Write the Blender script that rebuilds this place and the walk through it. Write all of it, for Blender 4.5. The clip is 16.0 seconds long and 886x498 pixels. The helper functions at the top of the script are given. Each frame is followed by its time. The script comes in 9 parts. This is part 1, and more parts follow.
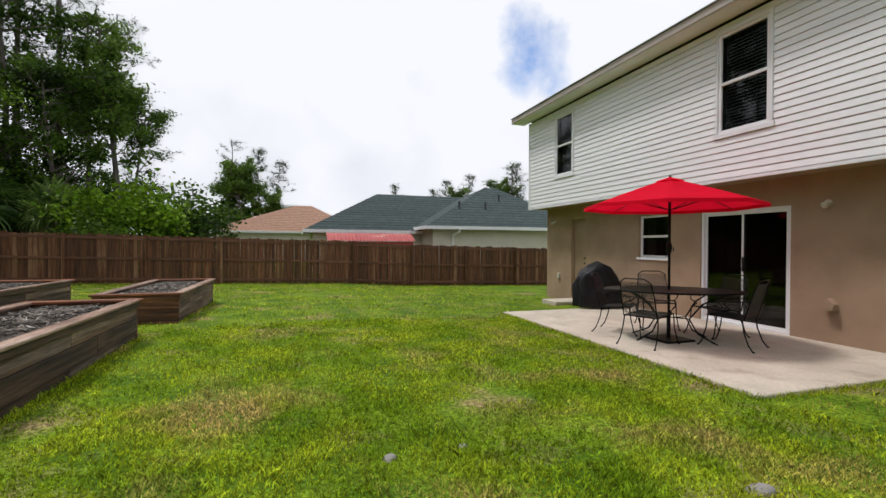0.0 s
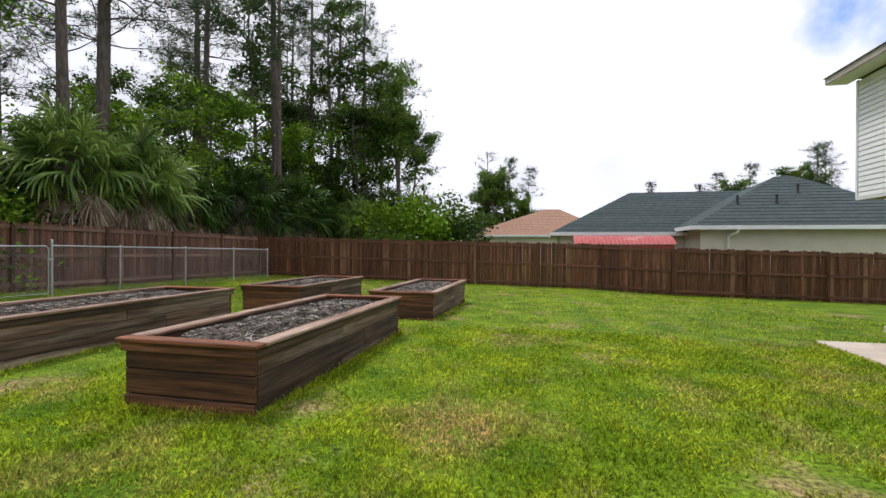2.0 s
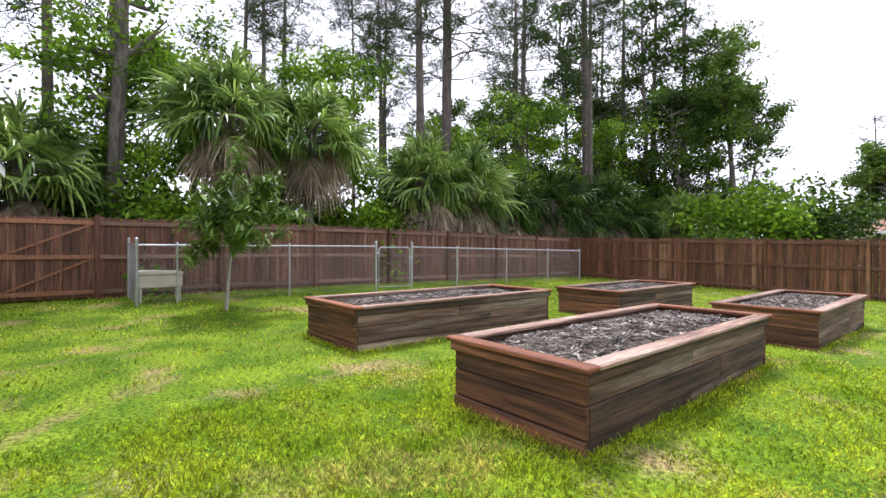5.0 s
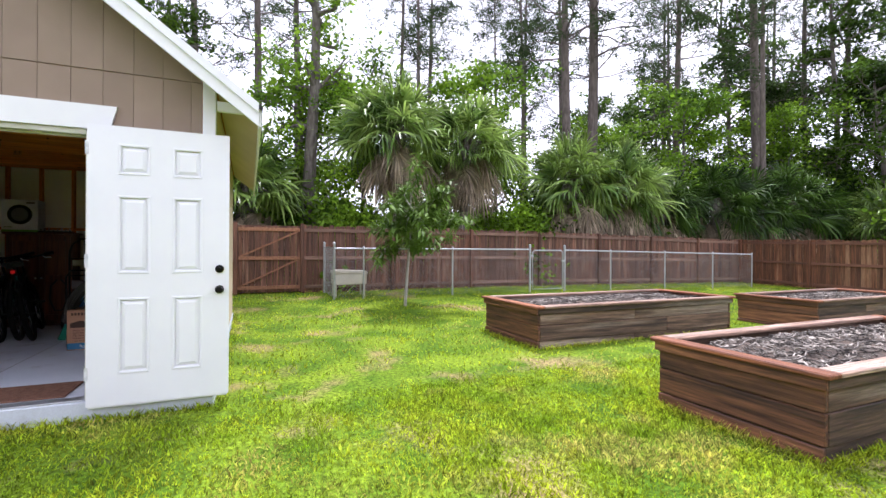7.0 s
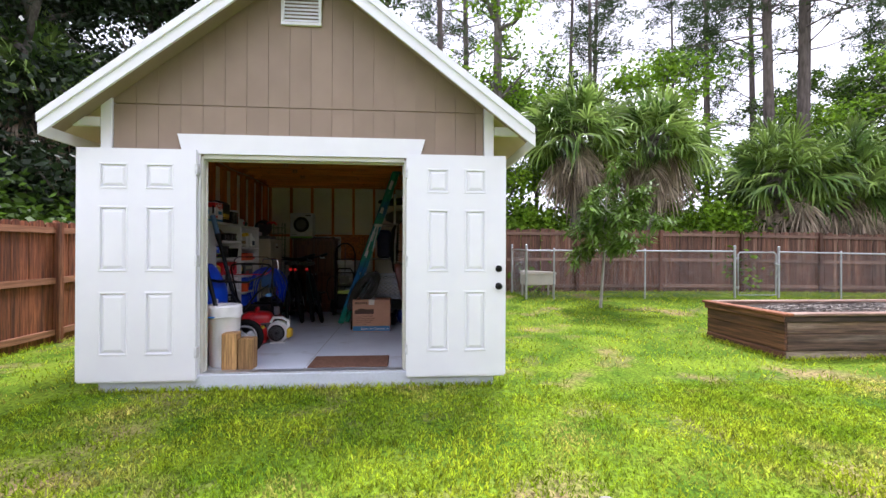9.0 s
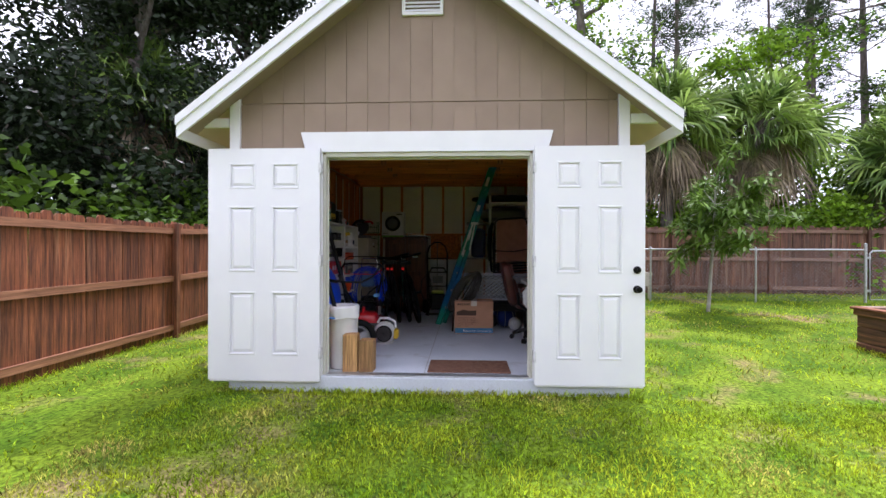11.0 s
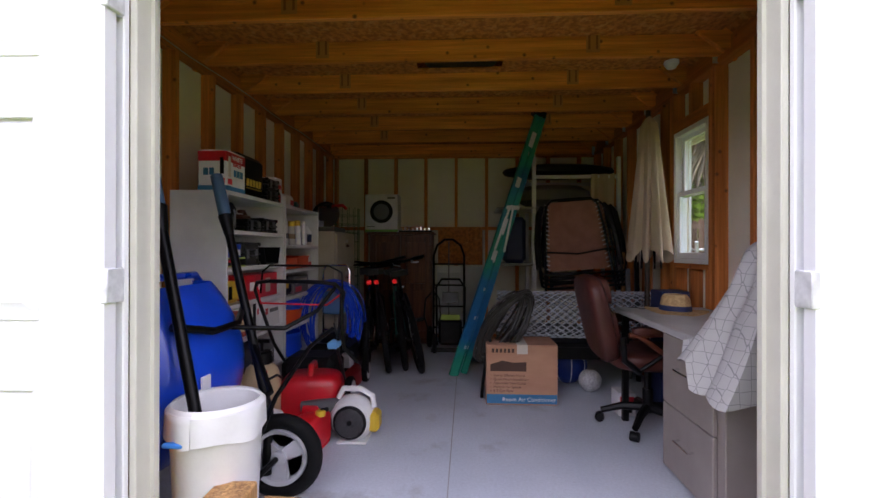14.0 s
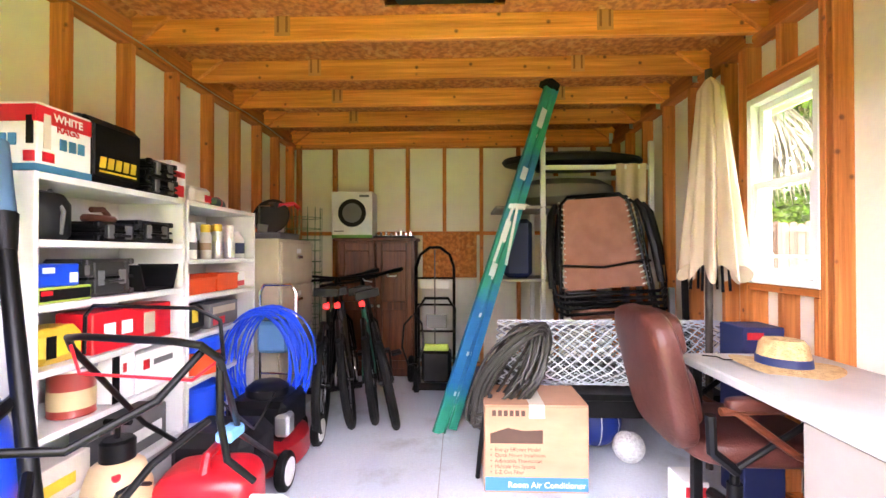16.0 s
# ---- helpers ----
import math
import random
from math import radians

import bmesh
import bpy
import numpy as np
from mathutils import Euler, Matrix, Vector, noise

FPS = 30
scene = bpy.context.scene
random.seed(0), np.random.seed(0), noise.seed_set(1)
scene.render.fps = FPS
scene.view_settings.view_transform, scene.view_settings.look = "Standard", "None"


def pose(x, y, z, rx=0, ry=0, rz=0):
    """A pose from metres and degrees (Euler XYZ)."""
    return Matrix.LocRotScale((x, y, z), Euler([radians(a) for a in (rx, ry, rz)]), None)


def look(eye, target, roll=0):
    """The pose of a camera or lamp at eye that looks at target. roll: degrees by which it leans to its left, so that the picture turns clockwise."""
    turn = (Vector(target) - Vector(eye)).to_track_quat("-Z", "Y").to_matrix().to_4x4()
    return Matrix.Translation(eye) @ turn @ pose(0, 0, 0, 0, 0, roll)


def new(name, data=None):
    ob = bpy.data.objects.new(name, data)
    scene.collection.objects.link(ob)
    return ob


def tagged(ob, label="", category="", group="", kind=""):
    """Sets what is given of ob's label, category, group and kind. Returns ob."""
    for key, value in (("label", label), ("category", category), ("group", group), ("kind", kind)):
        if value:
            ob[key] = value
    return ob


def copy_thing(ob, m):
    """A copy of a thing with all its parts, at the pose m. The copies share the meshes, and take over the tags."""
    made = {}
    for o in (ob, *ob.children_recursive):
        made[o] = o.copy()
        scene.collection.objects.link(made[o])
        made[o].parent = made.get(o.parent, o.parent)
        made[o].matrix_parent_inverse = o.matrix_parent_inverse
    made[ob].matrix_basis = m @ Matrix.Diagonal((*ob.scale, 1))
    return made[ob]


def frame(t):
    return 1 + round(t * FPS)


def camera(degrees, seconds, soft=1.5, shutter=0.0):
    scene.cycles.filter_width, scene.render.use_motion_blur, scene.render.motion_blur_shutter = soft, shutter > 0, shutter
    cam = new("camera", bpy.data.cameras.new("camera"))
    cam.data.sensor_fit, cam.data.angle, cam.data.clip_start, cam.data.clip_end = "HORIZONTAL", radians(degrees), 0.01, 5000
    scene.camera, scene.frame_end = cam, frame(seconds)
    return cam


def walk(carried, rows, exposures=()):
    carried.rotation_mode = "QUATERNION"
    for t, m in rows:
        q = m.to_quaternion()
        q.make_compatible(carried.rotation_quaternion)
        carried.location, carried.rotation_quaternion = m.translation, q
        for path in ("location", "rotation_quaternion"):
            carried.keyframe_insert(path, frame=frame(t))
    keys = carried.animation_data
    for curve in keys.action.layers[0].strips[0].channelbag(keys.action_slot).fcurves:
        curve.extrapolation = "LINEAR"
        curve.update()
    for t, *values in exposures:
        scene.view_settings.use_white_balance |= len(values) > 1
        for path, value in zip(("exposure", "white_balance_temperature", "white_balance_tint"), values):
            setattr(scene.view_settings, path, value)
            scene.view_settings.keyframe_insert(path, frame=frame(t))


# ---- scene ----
cam = camera(88.9, 16.0)
METRES, EYE, TILT, LEAN, TURN = 8.51, 1.33, 0.0, 0.0, -18.0
ROWS = [
    (0.0, 0.0, 0.0, 0.0, 0.0, -0.5, -0.31),
    (0.5, 0.0121, 0.0101, -0.0007, 8.58, -0.47, -0.31),
    (1.0, 0.0162, 0.0281, -0.0004, 15.76, -0.45, -0.22),
    (1.5, 0.0048, 0.0501, -0.0002, 22.73, -0.31, -0.24),
    (2.0, -0.0111, 0.0754, -0.0005, 30.78, -0.23, -0.31),
    (2.5, -0.032, 0.0974, -0.0006, 38.53, -0.21, -0.26),
    (3.0, -0.0579, 0.112, -0.0019, 45.3, -0.19, -0.23),
    (3.5, -0.0837, 0.1275, -0.0035, 52.59, -0.2, -0.27),
    (4.0, -0.1014, 0.1362, -0.0046, 59.03, -0.19, -0.24),
    (6.5, -0.086, 0.0655, -0.0029, 80.02, -0.02, -0.23),
    (7.0, -0.068, 0.0351, -0.002, 84.76, 0.06, -0.28),
    (7.5, -0.052, -0.0002, -0.0018, 89.41, 0.09, -0.29),
    (8.0, -0.0335, -0.0321, -0.0025, 94.2, 0.1, -0.29),
    (8.5, -0.0171, -0.0584, -0.0014, 98.53, 0.09, -0.33),
    (9.0, -0.0052, -0.0835, -0.0008, 103.31, 0.15, -0.23),
    (9.5, 0.0044, -0.1042, -0.0015, 106.64, 0.14, -0.25),
    (10.0, 0.0108, -0.1235, -0.0012, 108.89, 0.16, -0.28),
    (12.5, -0.1489, -0.2335, 0.0013, 111.38, -0.13, -0.11),
    (13.0, -0.2047, -0.2598, -0.0007, 111.15, -0.21, -0.11),
    (13.5, -0.2635, -0.281, -0.0023, 111.02, -0.12, -0.1),
    (14.0, -0.3202, -0.2979, -0.0011, 111.01, 0.08, -0.09),
    (14.5, -0.3633, -0.3131, 0.0007, 110.62, 0.18, -0.08),
    (15.0, -0.3976, -0.3206, 0.0031, 110.32, 0.3, 0.07),
    (15.5, -0.4246, -0.3285, 0.0059, 110.2, 0.43, 0.02),
    (16.0, -0.4413, -0.3345, 0.0068, 110.1, 0.5, 0.08),
]
walk(cam, [(t, pose(0, 0, EYE, TILT, LEAN, TURN) @ pose(METRES * x, METRES * y, METRES * z, 90 + pitch, roll, yaw)) for t, x, y, z, yaw, pitch, roll in ROWS],
     exposures=[(0.0, -0.72, 6250, 14), (1.5, -0.61, 6200, 16), (3.0, -0.29, 6100, 19), (4.5, 0.12, 6000, 22), (6.5, 0.6, 5850, 25), (10.0, 0.55, 5850, 26), (12.3, 0.46, 5800, 28), (13.2, 0.6, 5850, 30), (14.0, 1.25, 5950, 32), (14.5, 2.1, 6050, 33), (15.0, 3.45, 6150, 31), (15.5, 3.9, 6200, 31), (16.0, 4.4, 6250, 31)])

# ---- world, sun ----
SUN_TO = Vector((-0.36, 0.2, 0.92)).normalized()
world = bpy.data.worlds.new("sky")
scene.world = world
world.use_nodes = True
wn, wl = world.node_tree.nodes, world.node_tree.links
wn.clear()
sky = wn.new("ShaderNodeTexSky")
sky.sky_type, sky.sun_disc = "NISHITA", False
sky.sun_elevation = math.asin(SUN_TO.z)
sky.sun_rotation = math.atan2(SUN_TO.x, SUN_TO.y)
sky_gain = wn.new("ShaderNodeMixRGB")
sky_gain.blend_type = "MULTIPLY"
sky_gain.inputs[0].default_value = 1.0
sky_gain.inputs[2].default_value = (0.21, 0.25, 0.29, 1)
wl.new(sky.outputs[0], sky_gain.inputs[1])
wtc = wn.new("ShaderNodeTexCoord")
cloud = wn.new("ShaderNodeTexNoise")
cloud.inputs["Scale"].default_value, cloud.inputs["Detail"].default_value, cloud.inputs["Roughness"].default_value = 2.6, 7.0, 0.55
wl.new(wtc.outputs["Generated"], cloud.inputs["Vector"])
cover = wn.new("ShaderNodeValToRGB")
cover.color_ramp.elements[0].position, cover.color_ramp.elements[1].position = 0.10, 0.2
wl.new(cloud.outputs[0], cover.inputs[0])
# a break in the cloud above the house gable
gap_dot = wn.new("ShaderNodeVectorMath")
gap_dot.operation = "DOT_PRODUCT"
gap_dot.inputs[1].default_value = Vector((0.475, 0.80, 0.385)).normalized()
wl.new(wtc.outputs["Generated"], gap_dot.inputs[0])
gap_sum = wn.new("ShaderNodeMath")
gap_sum.operation = "MULTIPLY_ADD"
gap_sum.inputs[1].default_value = 0.05
wl.new(cloud.outputs[0], gap_sum.inputs[0])
wl.new(gap_dot.outputs["Value"], gap_sum.inputs[2])
gap = wn.new("ShaderNodeMapRange")
gap.inputs[1].default_value, gap.inputs[2].default_value, gap.inputs[3].default_value, gap.inputs[4].default_value = 1.0185, 1.0245, 0.0, 1.0
wl.new(gap_sum.outputs[0], gap.inputs[0])
open_sky = wn.new("ShaderNodeMath")
open_sky.operation, open_sky.use_clamp = "SUBTRACT", True
wl.new(cover.outputs[0], open_sky.inputs[0])
wl.new(gap.outputs[0], open_sky.inputs[1])
grey = wn.new("ShaderNodeTexNoise")
grey.inputs["Scale"].default_value, grey.inputs["Detail"].default_value = 1.7, 6.0
wl.new(wtc.outputs["Generated"], grey.inputs["Vector"])
tone = wn.new("ShaderNodeValToRGB")
tone.color_ramp.elements[0].position, tone.color_ramp.elements[1].position = 0.36, 0.55
tone.color_ramp.elements[0].color, tone.color_ramp.elements[1].color = (1.12, 1.17, 1.22, 1), (1.55, 1.58, 1.58, 1)
wl.new(grey.outputs[0], tone.inputs[0])
wmix = wn.new("ShaderNodeMixRGB")
wl.new(open_sky.outputs[0], wmix.inputs[0])
wl.new(sky_gain.outputs[0], wmix.inputs[1])
wl.new(tone.outputs[0], wmix.inputs[2])
wbg = wn.new("ShaderNodeBackground")
wbg.inputs[1].default_value = 1.0
wl.new(wmix.outputs[0], wbg.inputs[0])
wout = wn.new("ShaderNodeOutputWorld")
wl.new(wbg.outputs[0], wout.inputs[0])

sun_data = bpy.data.lights.new("sun", "SUN")
sun_data.energy, sun_data.angle, sun_data.color = 3.6, radians(10), (1.0, 0.96, 0.9)
sun = new("sun", sun_data)
sun.matrix_world = look(SUN_TO * 50, (0, 0, 0))


# ---- materials ----
def material(name, c1, c2=None, rough=0.7, scale=6.0, bump=0.0, bump_scale=60.0, metal=0.0, stretch=(1, 1, 1), vary=0.0, coat=0.0,
             patch=None, patch_scale=1.0, patch_at=(0.5, 0.62), fine=0.0, fine_scale=40.0, island=False, subsurf=0.0, lo=0.35, hi=0.65, space="Object", spec=0.5, knots=None):
    """A two-scale surface: broad tint c1..c2, fine grain, optional worn patches, and relief."""
    m = bpy.data.materials.new(name)
    m.use_nodes = True
    nt = m.node_tree
    bsdf = nt.nodes["Principled BSDF"]
    c2 = c2 or tuple(v * 0.8 for v in c1)
    tc = nt.nodes.new("ShaderNodeTexCoord")
    mp = nt.nodes.new("ShaderNodeMapping")
    mp.inputs["Scale"].default_value = stretch
    nt.links.new(tc.outputs[space], mp.inputs[0])
    vec = mp.outputs[0]
    if vary > 0:
        oi = nt.nodes.new("ShaderNodeObjectInfo")
        off = nt.nodes.new("ShaderNodeVectorMath")
        off.operation = "MULTIPLY_ADD"
        off.inputs[1].default_value = (17.0, 17.0, 17.0)
        comb = nt.nodes.new("ShaderNodeCombineXYZ")
        for i in range(3):
            nt.links.new(oi.outputs["Random"], comb.inputs[i])
        nt.links.new(comb.outputs[0], off.inputs[0])
        nt.links.new(vec, off.inputs[2])
        vec = off.outputs[0]
    n1 = nt.nodes.new("ShaderNodeTexNoise")
    n1.inputs["Scale"].default_value, n1.inputs["Detail"].default_value = scale, 5.0
    nt.links.new(vec, n1.inputs["Vector"])
    ramp = nt.nodes.new("ShaderNodeValToRGB")
    ramp.color_ramp.elements[0].position, ramp.color_ramp.elements[1].position = lo, hi
    ramp.color_ramp.elements[0].color, ramp.color_ramp.elements[1].color = (*c1, 1), (*c2, 1)
    nt.links.new(n1.outputs[0], ramp.inputs[0])
    col = ramp.outputs[0]
    if patch:
        n2 = nt.nodes.new("ShaderNodeTexNoise")
        n2.inputs["Scale"].default_value, n2.inputs["Detail"].default_value, n2.inputs["Roughness"].default_value = patch_scale, 6.0, 0.6
        nt.links.new(vec, n2.inputs["Vector"])
        r2 = nt.nodes.new("ShaderNodeMapRange")
        r2.inputs[1].default_value, r2.inputs[2].default_value = patch_at
        nt.links.new(n2.outputs[0], r2.inputs[0])
        mx = nt.nodes.new("ShaderNodeMixRGB")
        mx.inputs[2].default_value = (*patch, 1)
        nt.links.new(r2.outputs[0], mx.inputs[0])
        nt.links.new(col, mx.inputs[1])
        col = mx.outputs[0]
    if knots:
        kv = nt.nodes.new("ShaderNodeTexVoronoi")
        kv.inputs["Scale"].default_value = 9.0
        ka = nt.nodes.new("ShaderNodeVectorMath")
        ka.operation = "MULTIPLY_ADD"
        ka.inputs[1].default_value = (5.0, 7.0, 11.0)
        nt.links.new(comb.outputs[0], ka.inputs[0])
        nt.links.new(tc.outputs["Object"], ka.inputs[2])
        nt.links.new(ka.outputs[0], kv.inputs["Vector"])
        kr = nt.nodes.new("ShaderNodeMapRange")
        kr.inputs[1].default_value, kr.inputs[2].default_value, kr.inputs[3].default_value, kr.inputs[4].default_value = 0.06, 0.15, 0.85, 0.0
        nt.links.new(kv.outputs["Distance"], kr.inputs[0])
        km = nt.nodes.new("ShaderNodeMixRGB")
        km.inputs[2].default_value = (*knots, 1)
        nt.links.new(kr.outputs[0], km.inputs[0])
        nt.links.new(col, km.inputs[1])
        col = km.outputs[0]
    if fine:
        n4 = nt.nodes.new("ShaderNodeTexNoise")
        n4.inputs["Scale"].default_value, n4.inputs["Detail"].default_value, n4.inputs["Roughness"].default_value = fine_scale, 4.0, 0.7
        nt.links.new(vec, n4.inputs["Vector"])
        r4 = nt.nodes.new("ShaderNodeMapRange")
        r4.inputs[1].default_value, r4.inputs[2].default_value, r4.inputs[3].default_value, r4.inputs[4].default_value = 0.35, 0.65, 1 - fine, 1 + fine
        nt.links.new(n4.outputs[0], r4.inputs[0])
        h4 = nt.nodes.new("ShaderNodeHueSaturation")
        nt.links.new(r4.outputs[0], h4.inputs["Value"])
        nt.links.new(col, h4.inputs["Color"])
        col = h4.outputs[0]
    if vary > 0 or island:
        hsv = nt.nodes.new("ShaderNodeHueSaturation")
        mr = nt.nodes.new("ShaderNodeMapRange")
        mr.inputs[3].default_value, mr.inputs[4].default_value = 1 - (vary or 0.3), 1 + (vary or 0.3)
        if island:
            gi = nt.nodes.new("ShaderNodeNewGeometry")
            nt.links.new(gi.outputs["Random Per Island"], mr.inputs[0])
        else:
            nt.links.new(oi.outputs["Random"], mr.inputs[0])
        nt.links.new(mr.outputs[0], hsv.inputs["Value"])
        nt.links.new(col, hsv.inputs["Color"])
        col = hsv.outputs[0]
    nt.links.new(col, bsdf.inputs["Base Color"])
    rr = nt.nodes.new("ShaderNodeMapRange")
    rr.inputs[3].default_value, rr.inputs[4].default_value = max(0.02, rough - 0.08), min(1.0, rough + 0.08)
    nt.links.new(n1.outputs[0], rr.inputs[0])
    nt.links.new(rr.outputs[0], bsdf.inputs["Roughness"])
    bsdf.inputs["Metallic"].default_value = metal
    bsdf.inputs["Specular IOR Level"].default_value = spec
    if coat:
        bsdf.inputs["Coat Weight"].default_value = coat
    if bump:
        n3 = nt.nodes.new("ShaderNodeTexNoise")
        n3.inputs["Scale"].default_value, n3.inputs["Detail"].default_value = bump_scale, 3.0
        nt.links.new(vec, n3.inputs["Vector"])
        bp = nt.nodes.new("ShaderNodeBump")
        bp.inputs["Strength"].default_value, bp.inputs["Distance"].default_value = bump, 0.01
        nt.links.new(n3.outputs[0], bp.inputs["Height"])
        nt.links.new(bp.outputs[0], bsdf.inputs["Normal"])
    if subsurf:
        tr = nt.nodes.new("ShaderNodeBsdfTranslucent")
        ms = nt.nodes.new("ShaderNodeMixShader")
        ms.inputs[0].default_value = subsurf
        out = nt.nodes["Material Output"]
        nt.links.new(col, tr.inputs[0])
        nt.links.new(bsdf.outputs[0], ms.inputs[1])
        nt.links.new(tr.outputs[0], ms.inputs[2])
        nt.links.new(ms.outputs[0], out.inputs[0])
    return m


def wood(name, c1, c2, axis=2, vary=0.18, rough=0.75, patch=None, patch_at=(0.52, 0.66), scale=9.0, grain=14.0, knots=None, streak=0.3):
    s = [grain / 2.0] * 3
    s[axis] = 0.35
    return material(name, c1, c2, rough=rough, scale=scale * 0.35, bump=0.6, bump_scale=8.0, stretch=tuple(s), vary=vary, patch=patch, patch_scale=0.5, patch_at=patch_at, knots=knots, fine=streak, fine_scale=9.0)


def glass(name, tint=(0.9, 0.95, 0.95), alpha_mix=0.35):
    m = bpy.data.materials.new(name)
    m.use_nodes = True
    nt = m.node_tree
    nt.nodes.remove(nt.nodes["Principled BSDF"])
    a, b, ms = nt.nodes.new("ShaderNodeBsdfTransparent"), nt.nodes.new("ShaderNodeBsdfGlossy"), nt.nodes.new("ShaderNodeMixShader")
    a.inputs[0].default_value = (*tint, 1)
    b.inputs["Roughness"].default_value = 0.02
    lw = nt.nodes.new("ShaderNodeLayerWeight")
    pw = nt.nodes.new("ShaderNodeMath")
    pw.operation = "POWER"
    pw.inputs[1].default_value = 3.5
    mr = nt.nodes.new("ShaderNodeMapRange")
    mr.inputs[3].default_value, mr.inputs[4].default_value = 0.045, 0.75
    nt.links.new(lw.outputs["Facing"], pw.inputs[0])
    nt.links.new(pw.outputs[0], mr.inputs[0])
    nt.links.new(mr.outputs[0], ms.inputs[0])
    nt.links.new(a.outputs[0], ms.inputs[1])
    nt.links.new(b.outputs[0], ms.inputs[2])
    nt.links.new(ms.outputs[0], nt.nodes["Material Output"].inputs[0])
    return m


M = {}
M["grass"] = material("lawn", (0.065, 0.13, 0.006), (0.15, 0.225, 0.013), rough=0.9, scale=1.6, bump=0.9, bump_scale=45, patch=(0.29, 0.205, 0.10), patch_scale=0.9, patch_at=(0.54, 0.70), fine=0.7, fine_scale=26, spec=0.1, lo=0.38, hi=0.62)
M["blade"] = material("grass blades", (0.235, 0.36, 0.012), (0.50, 0.57, 0.030), rough=0.6, scale=1.6, patch=(0.66, 0.50, 0.20), patch_scale=0.9, patch_at=(0.53, 0.71), fine=0.6, fine_scale=24, island=True, vary=0.65, subsurf=0.5, spec=0.2, lo=0.38, hi=0.62)
M["concrete"] = material("patio concrete", (0.59, 0.52, 0.42), (0.48, 0.42, 0.335), rough=0.85, scale=1.6, bump=0.25, bump_scale=90, patch=(0.36, 0.29, 0.22), patch_scale=2.0, patch_at=(0.56, 0.74), fine=0.1, fine_scale=30)
M["slab"] = material("shed slab", (0.63, 0.67, 0.74), (0.53, 0.57, 0.64), rough=0.55, scale=1.4, bump=0.12, bump_scale=110, patch=(0.36, 0.36, 0.37), patch_scale=2.6, patch_at=(0.58, 0.78), fine=0.06, fine_scale=60)
M["slab_edge"] = material("slab edge", (0.42, 0.42, 0.43), (0.30, 0.30, 0.31), rough=0.9, scale=3, bump=0.5, bump_scale=60)
M["picket"] = wood("fence picket", (0.175, 0.076, 0.043), (0.07, 0.03, 0.017), 2, vary=0.34, patch=(0.25, 0.16, 0.11), patch_at=(0.54, 0.7), streak=0.4)
M["picket_new"] = wood("cedar picket", (0.245, 0.082, 0.032), (0.095, 0.031, 0.014), 2, vary=0.36, patch=(0.37, 0.19, 0.10), patch_at=(0.56, 0.72), streak=0.5)
M["rail"] = wood("fence rail", (0.19, 0.08, 0.045), (0.11, 0.05, 0.03), 0, vary=0.2)
M["rail_y"] = wood("fence rail along", (0.25, 0.145, 0.10), (0.15, 0.085, 0.06), 1, vary=0.25)
M["picket_far"] = wood("sunlit fence picket", (0.165, 0.063, 0.026), (0.068, 0.025, 0.011), 2, vary=0.36, patch=(0.25, 0.14, 0.075), patch_at=(0.53, 0.7), streak=0.4)
M["wire"] = material("dull fence wire", (0.34, 0.35, 0.36), (0.26, 0.27, 0.28), rough=0.5, scale=20, metal=0.35)
# Dark brown for the added sheet that cuts bounced light under the trees.
M["litter"] = material("leaf litter", (0.065, 0.045, 0.028), (0.03, 0.022, 0.014), rough=0.95, scale=5, bump=0.8, bump_scale=30, patch=(0.03, 0.05, 0.012), patch_scale=0.6)
M["rail_new"] = wood("cedar rail", (0.33, 0.155, 0.08), (0.22, 0.095, 0.048), 0, vary=0.15)
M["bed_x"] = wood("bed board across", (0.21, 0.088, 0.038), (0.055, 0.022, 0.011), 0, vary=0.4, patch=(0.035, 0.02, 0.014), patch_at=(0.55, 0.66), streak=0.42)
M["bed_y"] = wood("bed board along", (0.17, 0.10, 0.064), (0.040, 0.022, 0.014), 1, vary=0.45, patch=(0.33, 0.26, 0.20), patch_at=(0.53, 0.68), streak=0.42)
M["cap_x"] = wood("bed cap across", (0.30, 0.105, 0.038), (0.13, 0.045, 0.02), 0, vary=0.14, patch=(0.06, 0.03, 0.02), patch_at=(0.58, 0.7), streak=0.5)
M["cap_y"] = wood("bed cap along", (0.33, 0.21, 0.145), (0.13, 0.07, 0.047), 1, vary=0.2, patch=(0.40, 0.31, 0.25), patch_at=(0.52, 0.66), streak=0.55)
M["mulch"] = material("dry mulch", (0.13, 0.095, 0.07), (0.03, 0.022, 0.017), rough=0.95, scale=14, bump=1.0, bump_scale=40, patch=(0.30, 0.22, 0.16), patch_scale=2.0, patch_at=(0.56, 0.7))
M["straw"] = material("mulch pieces", (0.38, 0.34, 0.29), (0.032, 0.026, 0.021), rough=0.9, scale=9, island=True, vary=0.75)
M["siding"] = material("white vinyl siding", (0.87, 0.875, 0.89), (0.84, 0.845, 0.86), rough=0.5, scale=2.5, bump=0.05, bump_scale=40, vary=0.02)
M["white"] = material("white paint", (0.82, 0.83, 0.85), (0.78, 0.79, 0.81), rough=0.45, scale=3, bump=0.08, bump_scale=70)
M["door_white"] = material("white door paint", (0.84, 0.85, 0.88), (0.80, 0.81, 0.85), rough=0.4, scale=2.2, bump=0.06, bump_scale=80, patch=(0.72, 0.72, 0.73), patch_scale=3.0, patch_at=(0.68, 0.82))
M["stucco"] = material("tan stucco", (0.385, 0.265, 0.175), (0.325, 0.222, 0.145), rough=0.92, scale=2.0, bump=0.5, bump_scale=130, patch=(0.28, 0.185, 0.12), patch_scale=0.8, patch_at=(0.52, 0.8))
